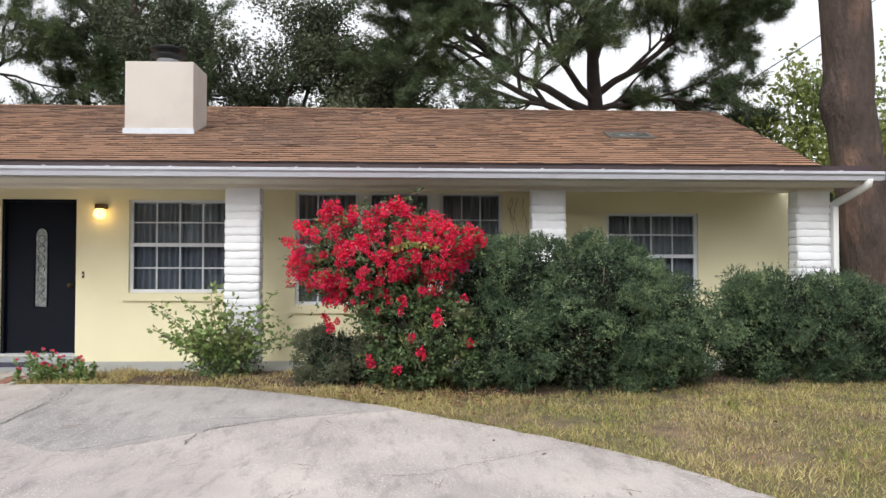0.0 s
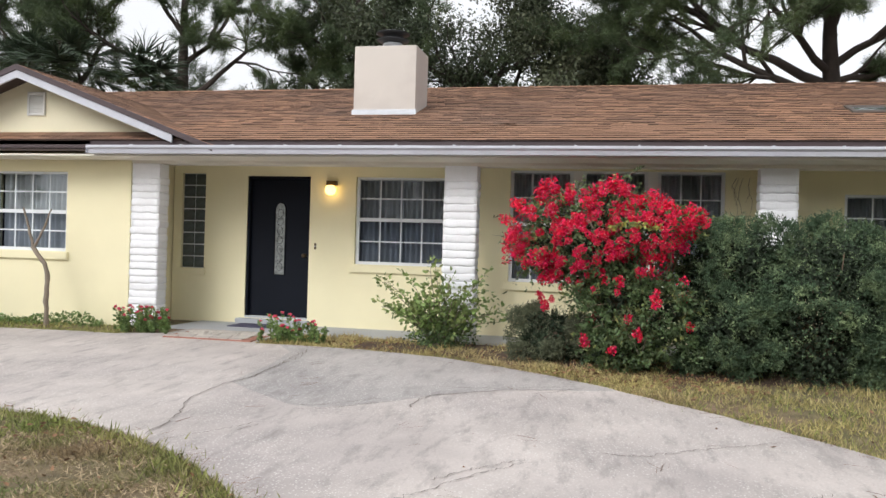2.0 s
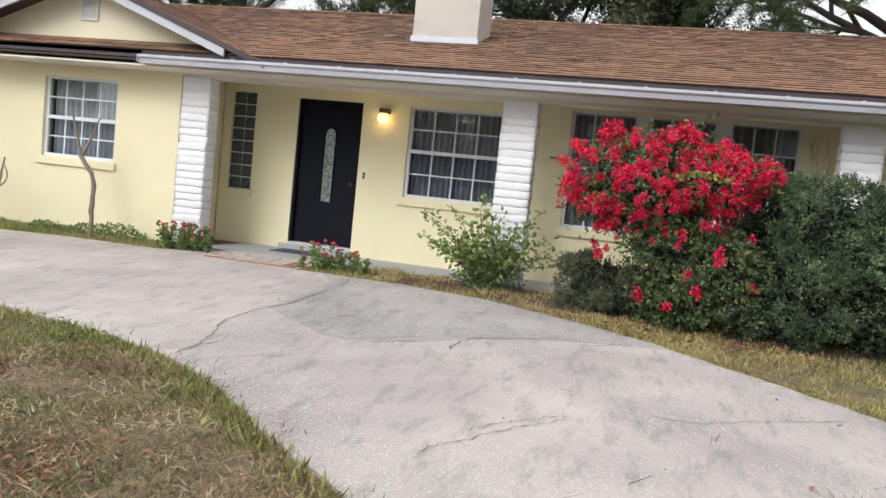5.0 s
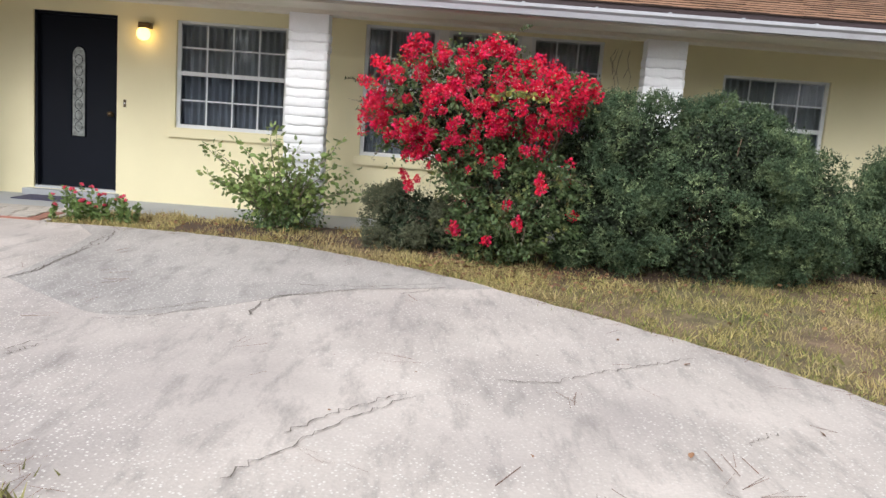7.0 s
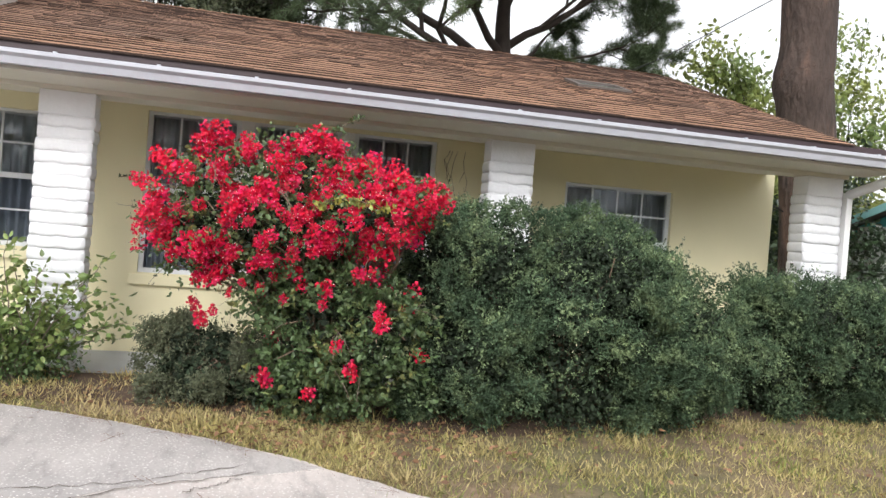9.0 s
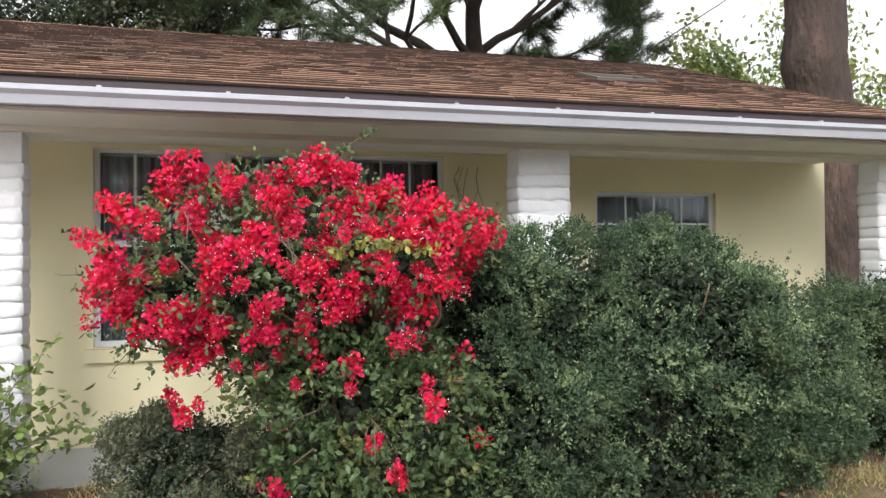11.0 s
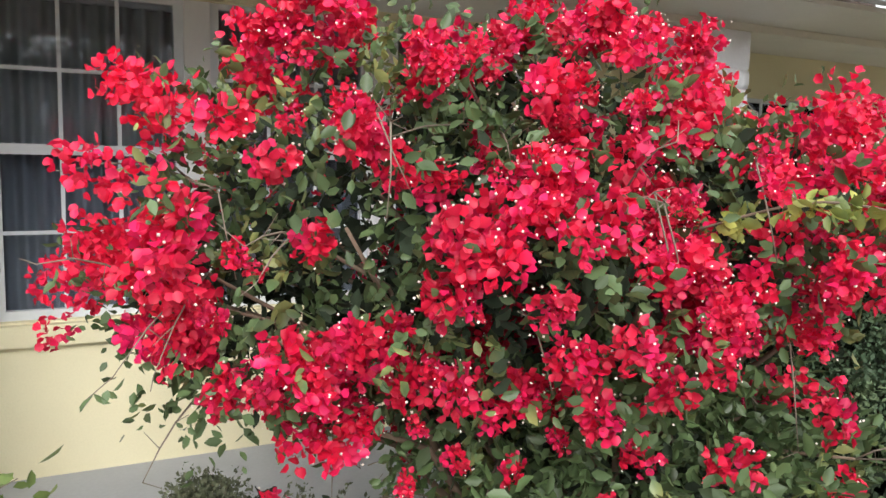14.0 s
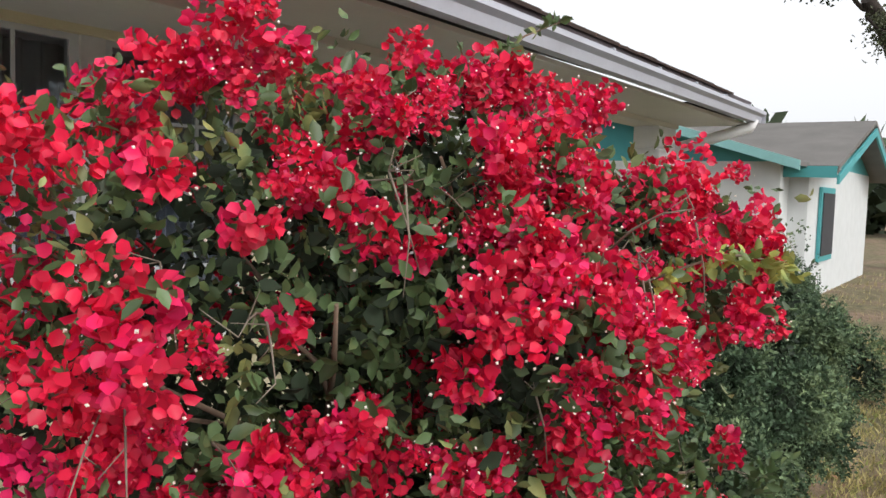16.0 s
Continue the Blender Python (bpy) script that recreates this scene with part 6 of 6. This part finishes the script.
        r = rng.uniform(0.6, 1.0, n) ** 0.5
        hh = h * rng.uniform(0.75, 1.25)
        q = d * r[:, None] * np.array([w * 0.62, w * 0.5, hh * 0.55]) + np.array([cx + rng.uniform(-1, 1), cy, hh * 0.5])
        P.append(q[q[:, 2] > 0.1])
    P = np.concatenate(P)
    me = scatter_mesh("far_woods", SMALL, P, rng.normal(size=P.shape), rng.uniform(0.7, 1.5, len(P)), rng, M["farleaf"])
    tagged(new("far_woods", me), "distant line of dark green trees", "woods", kind="stuff")


far_woods()


def wall_vine():
    s = thing("wall_vine", (0, 0, 0), "small dried vine sprig clinging to the window frame", "vine")
    rng = np.random.default_rng(402)
    bm = bmesh.new()
    line = [(-1.62, 11.14, 2.05), (-1.52, 11.15, 2.07), (-1.44, 11.16, 2.02), (-1.36, 11.17, 2.06)]
    tube(bm, line, 0.004, 5)
    part("stem", bm, M["twig"], s)
    t = rng.uniform(0, 1, 24)
    p = np.stack([np.interp(t, np.linspace(0, 1, 4), np.array(line)[:, k]) for k in range(3)], 1)
    scatter("foliage", LEAF, p, rng.normal(size=p.shape), rng.uniform(0.02, 0.04, len(p)), rng, M["bougleaf"], s)


wall_vine()


def hanging_stems():
    s = thing("dead_vine", (0, 0, 0), "thin brown dead vine stems on the yellow wall", "vine")
    pr = random.Random(77)
    bm = bmesh.new()
    for x, L in ((1.60, 0.55), (1.66, 0.75), (1.78, 0.62), (1.57, 0.3)):
        pts = [(x + 0.03 * math.sin(k * 1.3 + x * 9), 11.18 - 0.012 * (k % 2), 2.64 - L * k / 6) for k in range(7)]
        tube(bm, pts, [0.003, 0.003, 0.0025, 0.0025, 0.002, 0.002, 0.0015], 4)
        tube(bm, [pts[2], (pts[2][0] + pr.uniform(-0.1, 0.1), 11.165, pts[2][2] - 0.12)], [0.003, 0.0015], 4)
    part("stem", bm, M["twig"], s, kind="stuff")


hanging_stems()


def roof_litter():
    """Fallen twigs and needles lying on the shingles."""
    pr = random.Random(78)
    P, A, Z = [], [], []
    for cx, cy, sx, sy, n in ((-1.38, 10.48, 0.16, 0.06, 60), (-1.70, 9.85, 0.35, 0.08, 60), (-1.2, 10.7, 0.3, 0.15, 20), (-4.4, 9.7, 1.2, 0.12, 40), (2.5, 9.66, 1.6, 0.08, 40)):
        for k in range(n):
            x, y = pr.gauss(cx, sx), pr.gauss(cy, sy)
            y = max(y, FY + 0.03)
            P.append((x, y, roof_z(y) + 0.022))
            a = pr.uniform(0, 6.28)
            A.append((math.cos(a), math.sin(a), SL * math.sin(a) + 0.05))
            Z.append(pr.uniform(0.06, 0.17))
    STICK = (np.array([(-0.03, 0, 0), (0.03, 0, 0), (0.02, 1, 0.03), (-0.02, 1, 0.03)]), [(0, 1, 2, 3)])
    me = scatter_mesh("roof_litter", STICK, np.array(P), np.array(A), np.array(Z), np.random.default_rng(78), M["twig"], twist=np.tile([0, 0, 1.5], (len(P), 1)))
    tagged(new("roof_litter", me), "fallen twigs and needles on the shingles", "leaf litter", kind="stuff")


roof_litter()


def walkway():
    """Pale broken tiles with reddish joints before the porch."""
    red = mat("red_joint_mortar", (0.34, 0.16, 0.12), 0.9, 0.15, 5, 60)
    base = tagged(part("walkway", boxes((-5.5, -4.3, 9.14, 10.05, 0.2, 0.384)), red, None), "pale tiled walkway with reddish joints", "walkway", kind="structure")
    pale = mat("pale_walk_tile", (0.52, 0.48, 0.44), 0.8, 0.1, 3, 50, 0.002, rand=0.12)
    pr = random.Random(403)
    meshes = []
    for w in (0.17, 0.2, 0.23):
        bm = bmesh.new()
        box(bm, 0, w, 0, 0.125, 0, 0.012, bevel=0.004)
        me = bpy.data.meshes.new("paving_tile")
        bm.to_mesh(me)
        bm.free()
        me.materials.append(pale)
        meshes.append((w, me))
    for j in range(6):
        x = -5.48 + (0.08 if j % 2 else 0)
        while x < -4.5:
            w, me = meshes[pr.randrange(3)]
            piece("paving_tile", me, base, (x, 9.17 + j * 0.142, 0.3825), (0, 0, pr.uniform(-0.02, 0.02)))
            x += w + 0.025


walkway()

# ---- lawn, litter, cracks ----


def grass_mat(name, base, alt, tip):
    return mat(name, base, 0.7, 0.22, 1.3, 25, island=0.5, alt=alt, altscale=1.1, alt_lo=0.40, alt_hi=0.62, translucent=0.25)


M["grass_dry"] = grass_mat("dry_grass_blade", (0.45, 0.385, 0.165), (0.50, 0.41, 0.21), None)
M["grass_mix"] = grass_mat("mixed_grass_blade", (0.15, 0.19, 0.06), (0.29, 0.215, 0.125), None)
M["grass_green"] = grass_mat("green_grass_blade", (0.24, 0.27, 0.075), (0.36, 0.34, 0.13), None)
M["rim_grass"] = grass_mat("rim_grass_blade", (0.21, 0.25, 0.07), (0.32, 0.29, 0.12), None)
M["straw"] = mat("dead_straw", (0.42, 0.33, 0.21), 0.85, 0.15, 2, 30, island=0.35)
M["needle_red"] = mat("fallen_pine_needles", (0.16, 0.07, 0.035), 0.9, 0.15, 3, 30, island=0.3)
M["deadleaf"] = mat("dead_leaf", (0.24, 0.13, 0.07), 0.8, 0.15, 3, 30, island=0.5)
M["crack"] = mat("crack_dirt", (0.16, 0.14, 0.12), 0.95, 0.2, 6, 60)
BLADE = (np.array([(-0.05, 0, 0), (0.05, 0, 0), (0.035, 0.55, 0.06), (0, 1, 0.22), (-0.035, 0.55, 0.06)]), [(0, 1, 2, 4), (4, 2, 3)])
BLADE3 = (np.array([(-0.085, 0, 0), (0.085, 0, 0), (0, 1, 0.2)]), [(0, 1, 2)])


def gzv(x, y):
    return np.where(y > 10, 0.38, 0.10 + 0.028 * np.maximum(y, -12))


def patch(name, n, x0, x1, y0, y1, h, seed, material, label, shape=BLADE3, where=None, lean=0.5, margin=0.0, lump=0.6, flat=False, parent=None, kind="stuff"):
    rng = np.random.default_rng(seed)
    x, y = rng.uniform(x0, x1, n), rng.uniform(y0, y1, n)
    keep = ~in_drive(x, y)
    if where is not None:
        keep &= where(x, y)
    dens = np.array([noise.noise(Vector((a * 2.3, b * 2.3, seed))) for a, b in zip(x, y)])
    keep &= rng.uniform(0, 1, n) < 0.55 + lump * dens
    x, y, dens = x[keep], y[keep], dens[keep]
    m = len(x)
    al = rng.normal(size=(m, 3)) * lean
    al[:, 2] = (0.02 if flat else 1.0)
    pos = np.stack([x, y, gzv(x, y) - (0.012 if not flat else -0.002)], 1)
    if flat:
        al[:, :2] += rng.normal(size=(m, 2))
        pos[:, 2] += rng.uniform(0, 0.02, m)
    ob = new(name, scatter_mesh(name, shape, pos, al, h * rng.uniform(0.45, 1.3, m) * (1 + 0.7 * dens), rng, material))
    return tagged(ob, label, "grass", kind=kind)


def island(x, y):
    return (x < -0.3) & (y < 5.7)


def right_lawn(x, y):
    return ((x > -0.9) | (y > 6)) & (y < 10.0)


patch("grass", 210000, -9.5, -0.4, -0.5, 5.6, 0.042, 201, M["grass_mix"], "patchy green and brown lawn grass", where=island, shape=BLADE3, lean=1.0)
patch("grass", 36000, -22, -9.5, -4, 5.6, 0.08, 202, M["grass_mix"], "patchy green and brown lawn grass further off", where=island, shape=BLADE3)
patch("grass", 120000, -9.5, -0.4, -0.5, 5.6, 0.05, 203, M["straw"], "dead straw lying in the lawn", where=island, shape=BLADE3, lean=2.2)
patch("grass", 190000, -0.8, 9.5, 1.5, 9.6, 0.05, 204, M["grass_dry"], "dry yellow-green lawn grass", where=right_lawn, shape=BLADE3, lean=0.6)
patch("grass", 50000, -0.8, 9.5, 1.5, 9.6, 0.055, 205, M["grass_green"], "green blades in the dry lawn", where=right_lawn, shape=BLADE3, lean=0.6)
patch("grass", 46000, -4.3, 0.6, 7.4, 10.05, 0.07, 206, M["grass_dry"], "dry grass strip at the planting bed", where=lambda x, y: y < 10.05, shape=BLADE3, lean=0.7)
patch("grass", 40000, -13.5, -6.2, 7.3, 10.0, 0.06, 207, M["grass_green"], "green grass strip beside the wing", where=lambda x, y: (y > 6.5), shape=BLADE3, lean=0.6)
patch("grass", 45000, -30, -10.9, 5.5, 13.8, 0.08, 208, M["grass_green"], "green side lawn between the houses", where=lambda x, y: (y > 6.0), shape=BLADE3)
patch("grass", 14000, 6, 20, -4, 12, 0.08, 209, M["grass_dry"], "dry lawn at the side", shape=BLADE3)

M["red_straw"] = mat("red_brown_straw", (0.26, 0.14, 0.085), 0.9, 0.2, 3, 30, island=0.5)
patch("pine_straw", 90000, -9.5, -0.4, -0.5, 5.6, 0.06, 215, M["red_straw"], "red-brown pine straw lying in patches on the lawn", where=lambda x, y: island(x, y) & (np.array([noise.noise(Vector((a * 1.1, b * 1.1, 3.3))) for a, b in zip(x, y)]) > 0.16), shape=BLADE3, lean=2.5)
patch("grass", 90000, -9.5, -0.6, -0.5, 5.6, 0.055, 216, M["rim_grass"], "fresher green grass in patches on the lawn", where=lambda x, y: island(x, y) & (np.array([noise.noise(Vector((a * 0.9, b * 0.9, 7.3))) for a, b in zip(x, y)]) > 0.05), shape=BLADE3, lean=0.6)


def edge_tufts():
    """Longer grass hanging over the rim of the concrete."""
    rng = np.random.default_rng(211)
    P, A, Z = [], [], []
    for line, n, h in ((NEAR, 26000, 0.085), (FAR[3:10], 5000, 0.06), (FAR[13:], 9000, 0.05)):
        q = resample(line, 600)
        i = rng.integers(0, 599, n)
        p = q[i] + (q[i + 1] - q[i]) * rng.uniform(0, 1, (n, 1))
        t = q[i + 1] - q[i]
        t /= np.linalg.norm(t, axis=1, keepdims=True) + 1e-9
        nrm = np.stack([-t[:, 1], t[:, 0]], 1)
        off = np.abs(rng.normal(size=n)) * 0.12 * rng.choice((-1, 1), n)
        p = p + nrm * off[:, None]
        keep = ~in_drive(p[:, 0], p[:, 1]) | (rng.uniform(size=n) < 0.04)
        p = p[keep]
        P.append(np.column_stack([p, gzv(p[:, 0], p[:, 1]) - 0.01]))
        a = rng.normal(size=(len(p), 3)) * 0.6
        a[:, 2] = 1
        A.append(a)
        Z.append(h * rng.uniform(0.4, 1.2, len(p)))
    P, A, Z = np.concatenate(P), np.concatenate(A), np.concatenate(Z)
    me = scatter_mesh("edge_grass", BLADE3, P, A, Z, rng, M["rim_grass"])
    tagged(new("edge_grass", me), "longer grass along the rim of the driveway", "grass", kind="stuff")


edge_tufts()


def litter():
    rng = np.random.default_rng(221)
    n = 2600
    x = np.concatenate([rng.uniform(-8, -0.5, 900), rng.uniform(-1, 6, 600), np.concatenate([rng.normal(0.2, 0.7, 700), rng.uniform(-3.5, 0, 400)])])
    y = np.concatenate([rng.uniform(0.5, 5.5, 900), rng.uniform(4, 9, 600), np.concatenate([rng.normal(8.3, 0.3, 700), rng.uniform(8.9, 10.0, 400)])])
    keep = ~in_drive(x, y) | (rng.uniform(size=n) < 0.04)
    x, y = x[keep], y[keep]
    pos = np.stack([x, y, gzv(x, y) + 0.02 + rng.uniform(0, 0.025, len(x))], 1)
    al = rng.normal(size=(len(x), 3)) * [1, 1, 0.2]
    me = scatter_mesh("leaf_litter", LEAF, pos, al, rng.uniform(0.02, 0.055, len(x)), rng, M["deadleaf"], twist=np.tile([0, 0, 1.2], (len(x), 1)))
    tagged(new("leaf_litter", me), "dead brown leaves scattered on the lawn", "leaf litter", kind="stuff")
    # fallen pine needles: swept lines on the concrete and along its rim
    pr = random.Random(222)
    P, A, Z = [], [], []
    for k in range(70):
        cx, cy = pr.uniform(-4, 2.5), pr.uniform(1.5, 8.5)
        if not in_drive(np.array([cx]), np.array([cy]))[0]:
            continue
        th = pr.uniform(0, 3.14)
        for j in range(pr.choice((1, 1, 2, 3, 5))):
            x, y = cx + pr.gauss(0, 0.05), cy + pr.gauss(0, 0.05)
            P.append((x, y, gz(x, y) + 0.016))
            a = th + pr.gauss(0, 0.35)
            A.append((math.cos(a), math.sin(a), 0.02))
            Z.append(pr.uniform(0.08, 0.22))
    for line in (NEAR, FAR[13:]):
        q = resample(line, 500)
        for k in range(1500):
            i = pr.randrange(500)
            x, y = q[i] + (pr.gauss(0, 0.07), pr.gauss(0, 0.07))
            P.append((x, y, gz(x, y) + 0.02))
            a = pr.uniform(0, 6.28)
            A.append((math.cos(a), math.sin(a), 0.05))
            Z.append(pr.uniform(0.06, 0.16))
    SN = (np.array([(-0.009, 0, 0), (0.009, 0, 0), (0.007, 1, 0.02), (-0.007, 1, 0.02)]), [(0, 1, 2, 3)])
    me = scatter_mesh("pine_straw", SN, np.array(P), np.array(A), np.array(Z), rng, M["needle_red"], twist=np.tile([0, 0, 1.5], (len(P), 1)))
    tagged(new("pine_straw", me), "fallen brown pine needles on the concrete", "pine straw", kind="stuff")


litter()


def bed_soil():
    """Bare dark soil and litter under the shrubs, a little raised."""
    bm = bmesh.new()
    xs = np.linspace(-3.0, 6.2, 60)
    top, bot = [], []
    for x in xs:
        lo = 9.15 - 0.75 * math.exp(-((x - 1.4) / 1.9) ** 2) + 0.06 * noise.noise(Vector((x * 2, 0, 0)))
        bot.append((x, lo))
        top.append((x, 10.05))
    rows = []
    for f in np.linspace(0, 1, 8):
        rows.append([bm.verts.new((a[0], a[1] + (b[1] - a[1]) * f, gz(a[0], a[1] + (b[1] - a[1]) * f) + (0.02 if 0 < f < 1 else -0.01) + 0.02 * noise.noise(Vector((a[0] * 5, f * 7, 2))))) for a, b in zip(bot, top)])
    for r0, r1 in zip(rows, rows[1:]):
        for i in range(len(r0) - 1):
            f = bm.faces.new((r0[i], r0[i + 1], r1[i + 1], r1[i]))
            f.smooth = True
    tagged(part("planting_bed", bm, M["soil"], None), "dark soil and dead leaves under the shrubs", "planting bed", kind="structure")


bed_soil()


def cracks():
    pr = random.Random(231)
    lines = CRACKS
    bm = bmesh.new()
    for pts, w in lines:
        q = resample(smooth_line(pts, 5), max(8, len(pts) * 9))
        side = []
        for i, (x, y) in enumerate(q):
            a, b = q[max(0, i - 1)], q[min(len(q) - 1, i + 1)]
            d = b - a
            d = d / (np.linalg.norm(d) + 1e-9)
            n = np.array([-d[1], d[0]])
            j = pr.gauss(0, 0.012)
            ww = w * 0.6 * pr.uniform(0.3, 1.3) * (0.3 if i in (0, len(q) - 1) else 1)
            p0, p1 = (x, y) + n * (j - ww), (x, y) + n * (j + ww)
            side.append([bm.verts.new((p[0], p[1], gz(*p) + 0.0195)) for p in (p0, p1)])
        for s0, s1 in zip(side, side[1:]):
            bm.faces.new((s0[0], s1[0], s1[1], s0[1]))
    tagged(part("crack", bm, M["crack"], drive, kind="stuff"), "dark dirt-filled cracks")


CRACKS = [
([(-3.42, 8.62), (-3.31, 7.32), (-3.4, 6.74), (-3.37, 6.04), (-3.15, 5.47), (-3.09, 4.99)], 0.008) ,
([(-2.42, 6.15), (-2.19, 6.27), (-1.87, 6.6)], 0.006) ,
([(-1.59, 7.23), (-0.93, 7.33), (-0.32, 7.63)], 0.008) ,
([(-3.38, 6.78), (-3.3, 7.1), (-3.32, 7.78), (-3.32, 8.33), (-3.46, 8.9)], 0.009) ,
([(-2.54, 5.27), (-2.47, 5.48)], 0.009) ,
([(-2.42, 6.0), (-2.15, 6.12), (-1.86, 6.45)], 0.006) ,
([(-1.56, 6.32), (-1.49, 6.81), (-1.21, 7.04), (-0.86, 7.27), (-0.26, 7.49)], 0.009) ,
([(-1.12, 4.12), (-0.95, 4.39), (-0.76, 4.71), (-0.43, 5.11)], 0.006) ,
([(-0.02, 5.43), (0.25, 5.44), (0.53, 5.63), (0.82, 5.82), (1.26, 6.08)], 0.006) ,
([(1.1, 4.79), (1.32, 4.96)], 0.005) ,
([(-0.96, 4.56), (-0.76, 4.86), (-0.46, 5.15)], 0.006) ,
([(-2.89, 4.92), (-2.72, 5.17), (-2.47, 5.58)], 0.006) ,
([(-0.64, 7.19), (-0.46, 7.31), (-0.34, 7.41)], 0.009) ,
]
cracks()

# ---- roof shingles: each tab a thin piece, the lowest courses as parts ----


def shingle_mesh(name, tabs, frame_m, material):
    """Tabs given as (u0, u1, v0, v1, lift) in the plane of a slope; frame_m takes (u, v, h) to the world."""
    verts, faces = [], []
    for u0, u1, v0, v1, h in tabs:
        k = len(verts)
        for (u, v, w) in ((u0, v0, 0.002), (u1, v0, 0.002), (u0, v0, h), (u1, v0, h), (u1, v1, 0.008), (u0, v1, 0.008)):
            verts.append(tuple(frame_m @ Vector((u, v, w))))
        faces += [(k, k + 1, k + 3, k + 2), (k + 2, k + 3, k + 4, k + 5), (k, k + 2, k + 5), (k + 1, k + 4, k + 3)]
    me = mesh_of(name, verts, faces, material)
    me.materials.append(M["shingle_edge"])
    me.polygons.foreach_set("material_index", [1 if i % 4 == 0 else 0 for i in range(len(faces))])
    return me


def shingles():
    rng = random.Random(301)
    ang = math.atan(SL)
    expo = 0.145
    length = (RY - FY) / math.cos(ang)
    m = Matrix.Translation((0, FY - 0.03, EZ - 0.004)) @ Matrix.Rotation(ang, 4, "X")
    n = int(length / expo) + 1
    var = []
    for w in (0.22, 0.27, 0.32):
        for h in (0.017, 0.022):
            me = shingle_mesh("shingle", [(0, w, 0, expo * 1.25, h)], Matrix.Identity(4), M["shingle"])
            var.append((w, me))
    joined = []
    count = 0
    for j in range(n):
        u = XL + 0.0
        off = rng.uniform(0, 0.3)
        u -= off
        while u < XR - 0.1:
            v0 = j * expo + rng.uniform(-0.003, 0.003)
            xr = rake_x(FY + (v0 + expo) * math.cos(ang)) + 0.02
            if j < 7 and count < 300 and u > XL + 5.2 and u < XF - 0.38:
                w, me = var[rng.randrange(6)]
                o = piece("shingle", me, roof)
                o.matrix_basis = m @ Matrix.Translation((u, v0, 0)) @ Matrix.Rotation(rng.uniform(-0.006, 0.006), 4, "Z")
                count += 1
            else:
                w = rng.choice((0.13, 0.16, 0.19, 0.24, 0.30))
                a, b = max(u, XL), min(u + w - 0.004, xr)
                if b - a > 0.02:
                    joined.append((a, b, v0, min(v0 + expo * 1.25, length), rng.choice((0.017, 0.020, 0.023))))
            u += w + 0.002
    o = new("shingle_field", shingle_mesh("shingle_field", joined, m, M["shingle"]))
    o.parent = roof
    tagged(o, kind="stuff")
    # the wing's two slopes and its skirt
    wing = bpy.data.objects["wing_roof"]
    c, half, pk, gy, sl = -7.98, 2.95, 3.92, 9.5, 0.375
    a2 = math.atan(sl)
    for s in (-1, 1):
        tabs = []
        ln = half / math.cos(a2)
        for j in range(int(ln / 0.2) + 1):
            y = 0.0
            d_from_peak = ln - j * 0.2
            ymax = 4.0
            if s > 0:
                z_here = pk - sl * (d_from_peak * math.cos(a2))
                ymax = max(0.1, (z_here - EZ) / SL + 0.25)
            while y < ymax:
                w = rng.choice((0.25, 0.3, 0.34))
                y1 = min(y + w, ymax)
                tabs.append((y, y1 - 0.004, j * 0.2, min(j * 0.2 + 0.25, ln), 0.018))
                y = y1
        if s > 0:
            fm = Matrix.Translation((c + half, gy - 0.06, pk - sl * half)) @ Matrix(((0, -math.cos(a2), math.sin(a2), 0), (1, 0, 0, 0), (0, math.sin(a2), math.cos(a2), 0), (0, 0, 0, 1)))
        else:
            fm = Matrix.Translation((c - half, gy - 0.06, pk - sl * half)) @ Matrix(((0, math.cos(a2), -math.sin(a2), 0), (1, 0, 0, 0), (0, math.sin(a2), math.cos(a2), 0), (0, 0, 0, 1)))
        o = new("shingle_field", shingle_mesh("shingle_field", tabs, fm, M["shingle"]))
        o.parent = wing
        tagged(o, kind="stuff")
    tabs = []
    a3 = math.atan(0.165 / 0.38)
    for j in range(2):
        x = -10.9 + j * 0.1
        while x < -5.75:
            tabs.append((x, min(x + 0.3, -5.7), j * 0.2, j * 0.2 + 0.22, 0.016))
            x += 0.304
    fm = Matrix.Translation((0, gy - 0.02, 2.893)) @ Matrix.Rotation(a3, 4, "X")
    o = new("shingle_field", shingle_mesh("shingle_field", tabs, fm, M["shingle"]))
    o.parent = wing
    tagged(o, kind="stuff")


shingles()
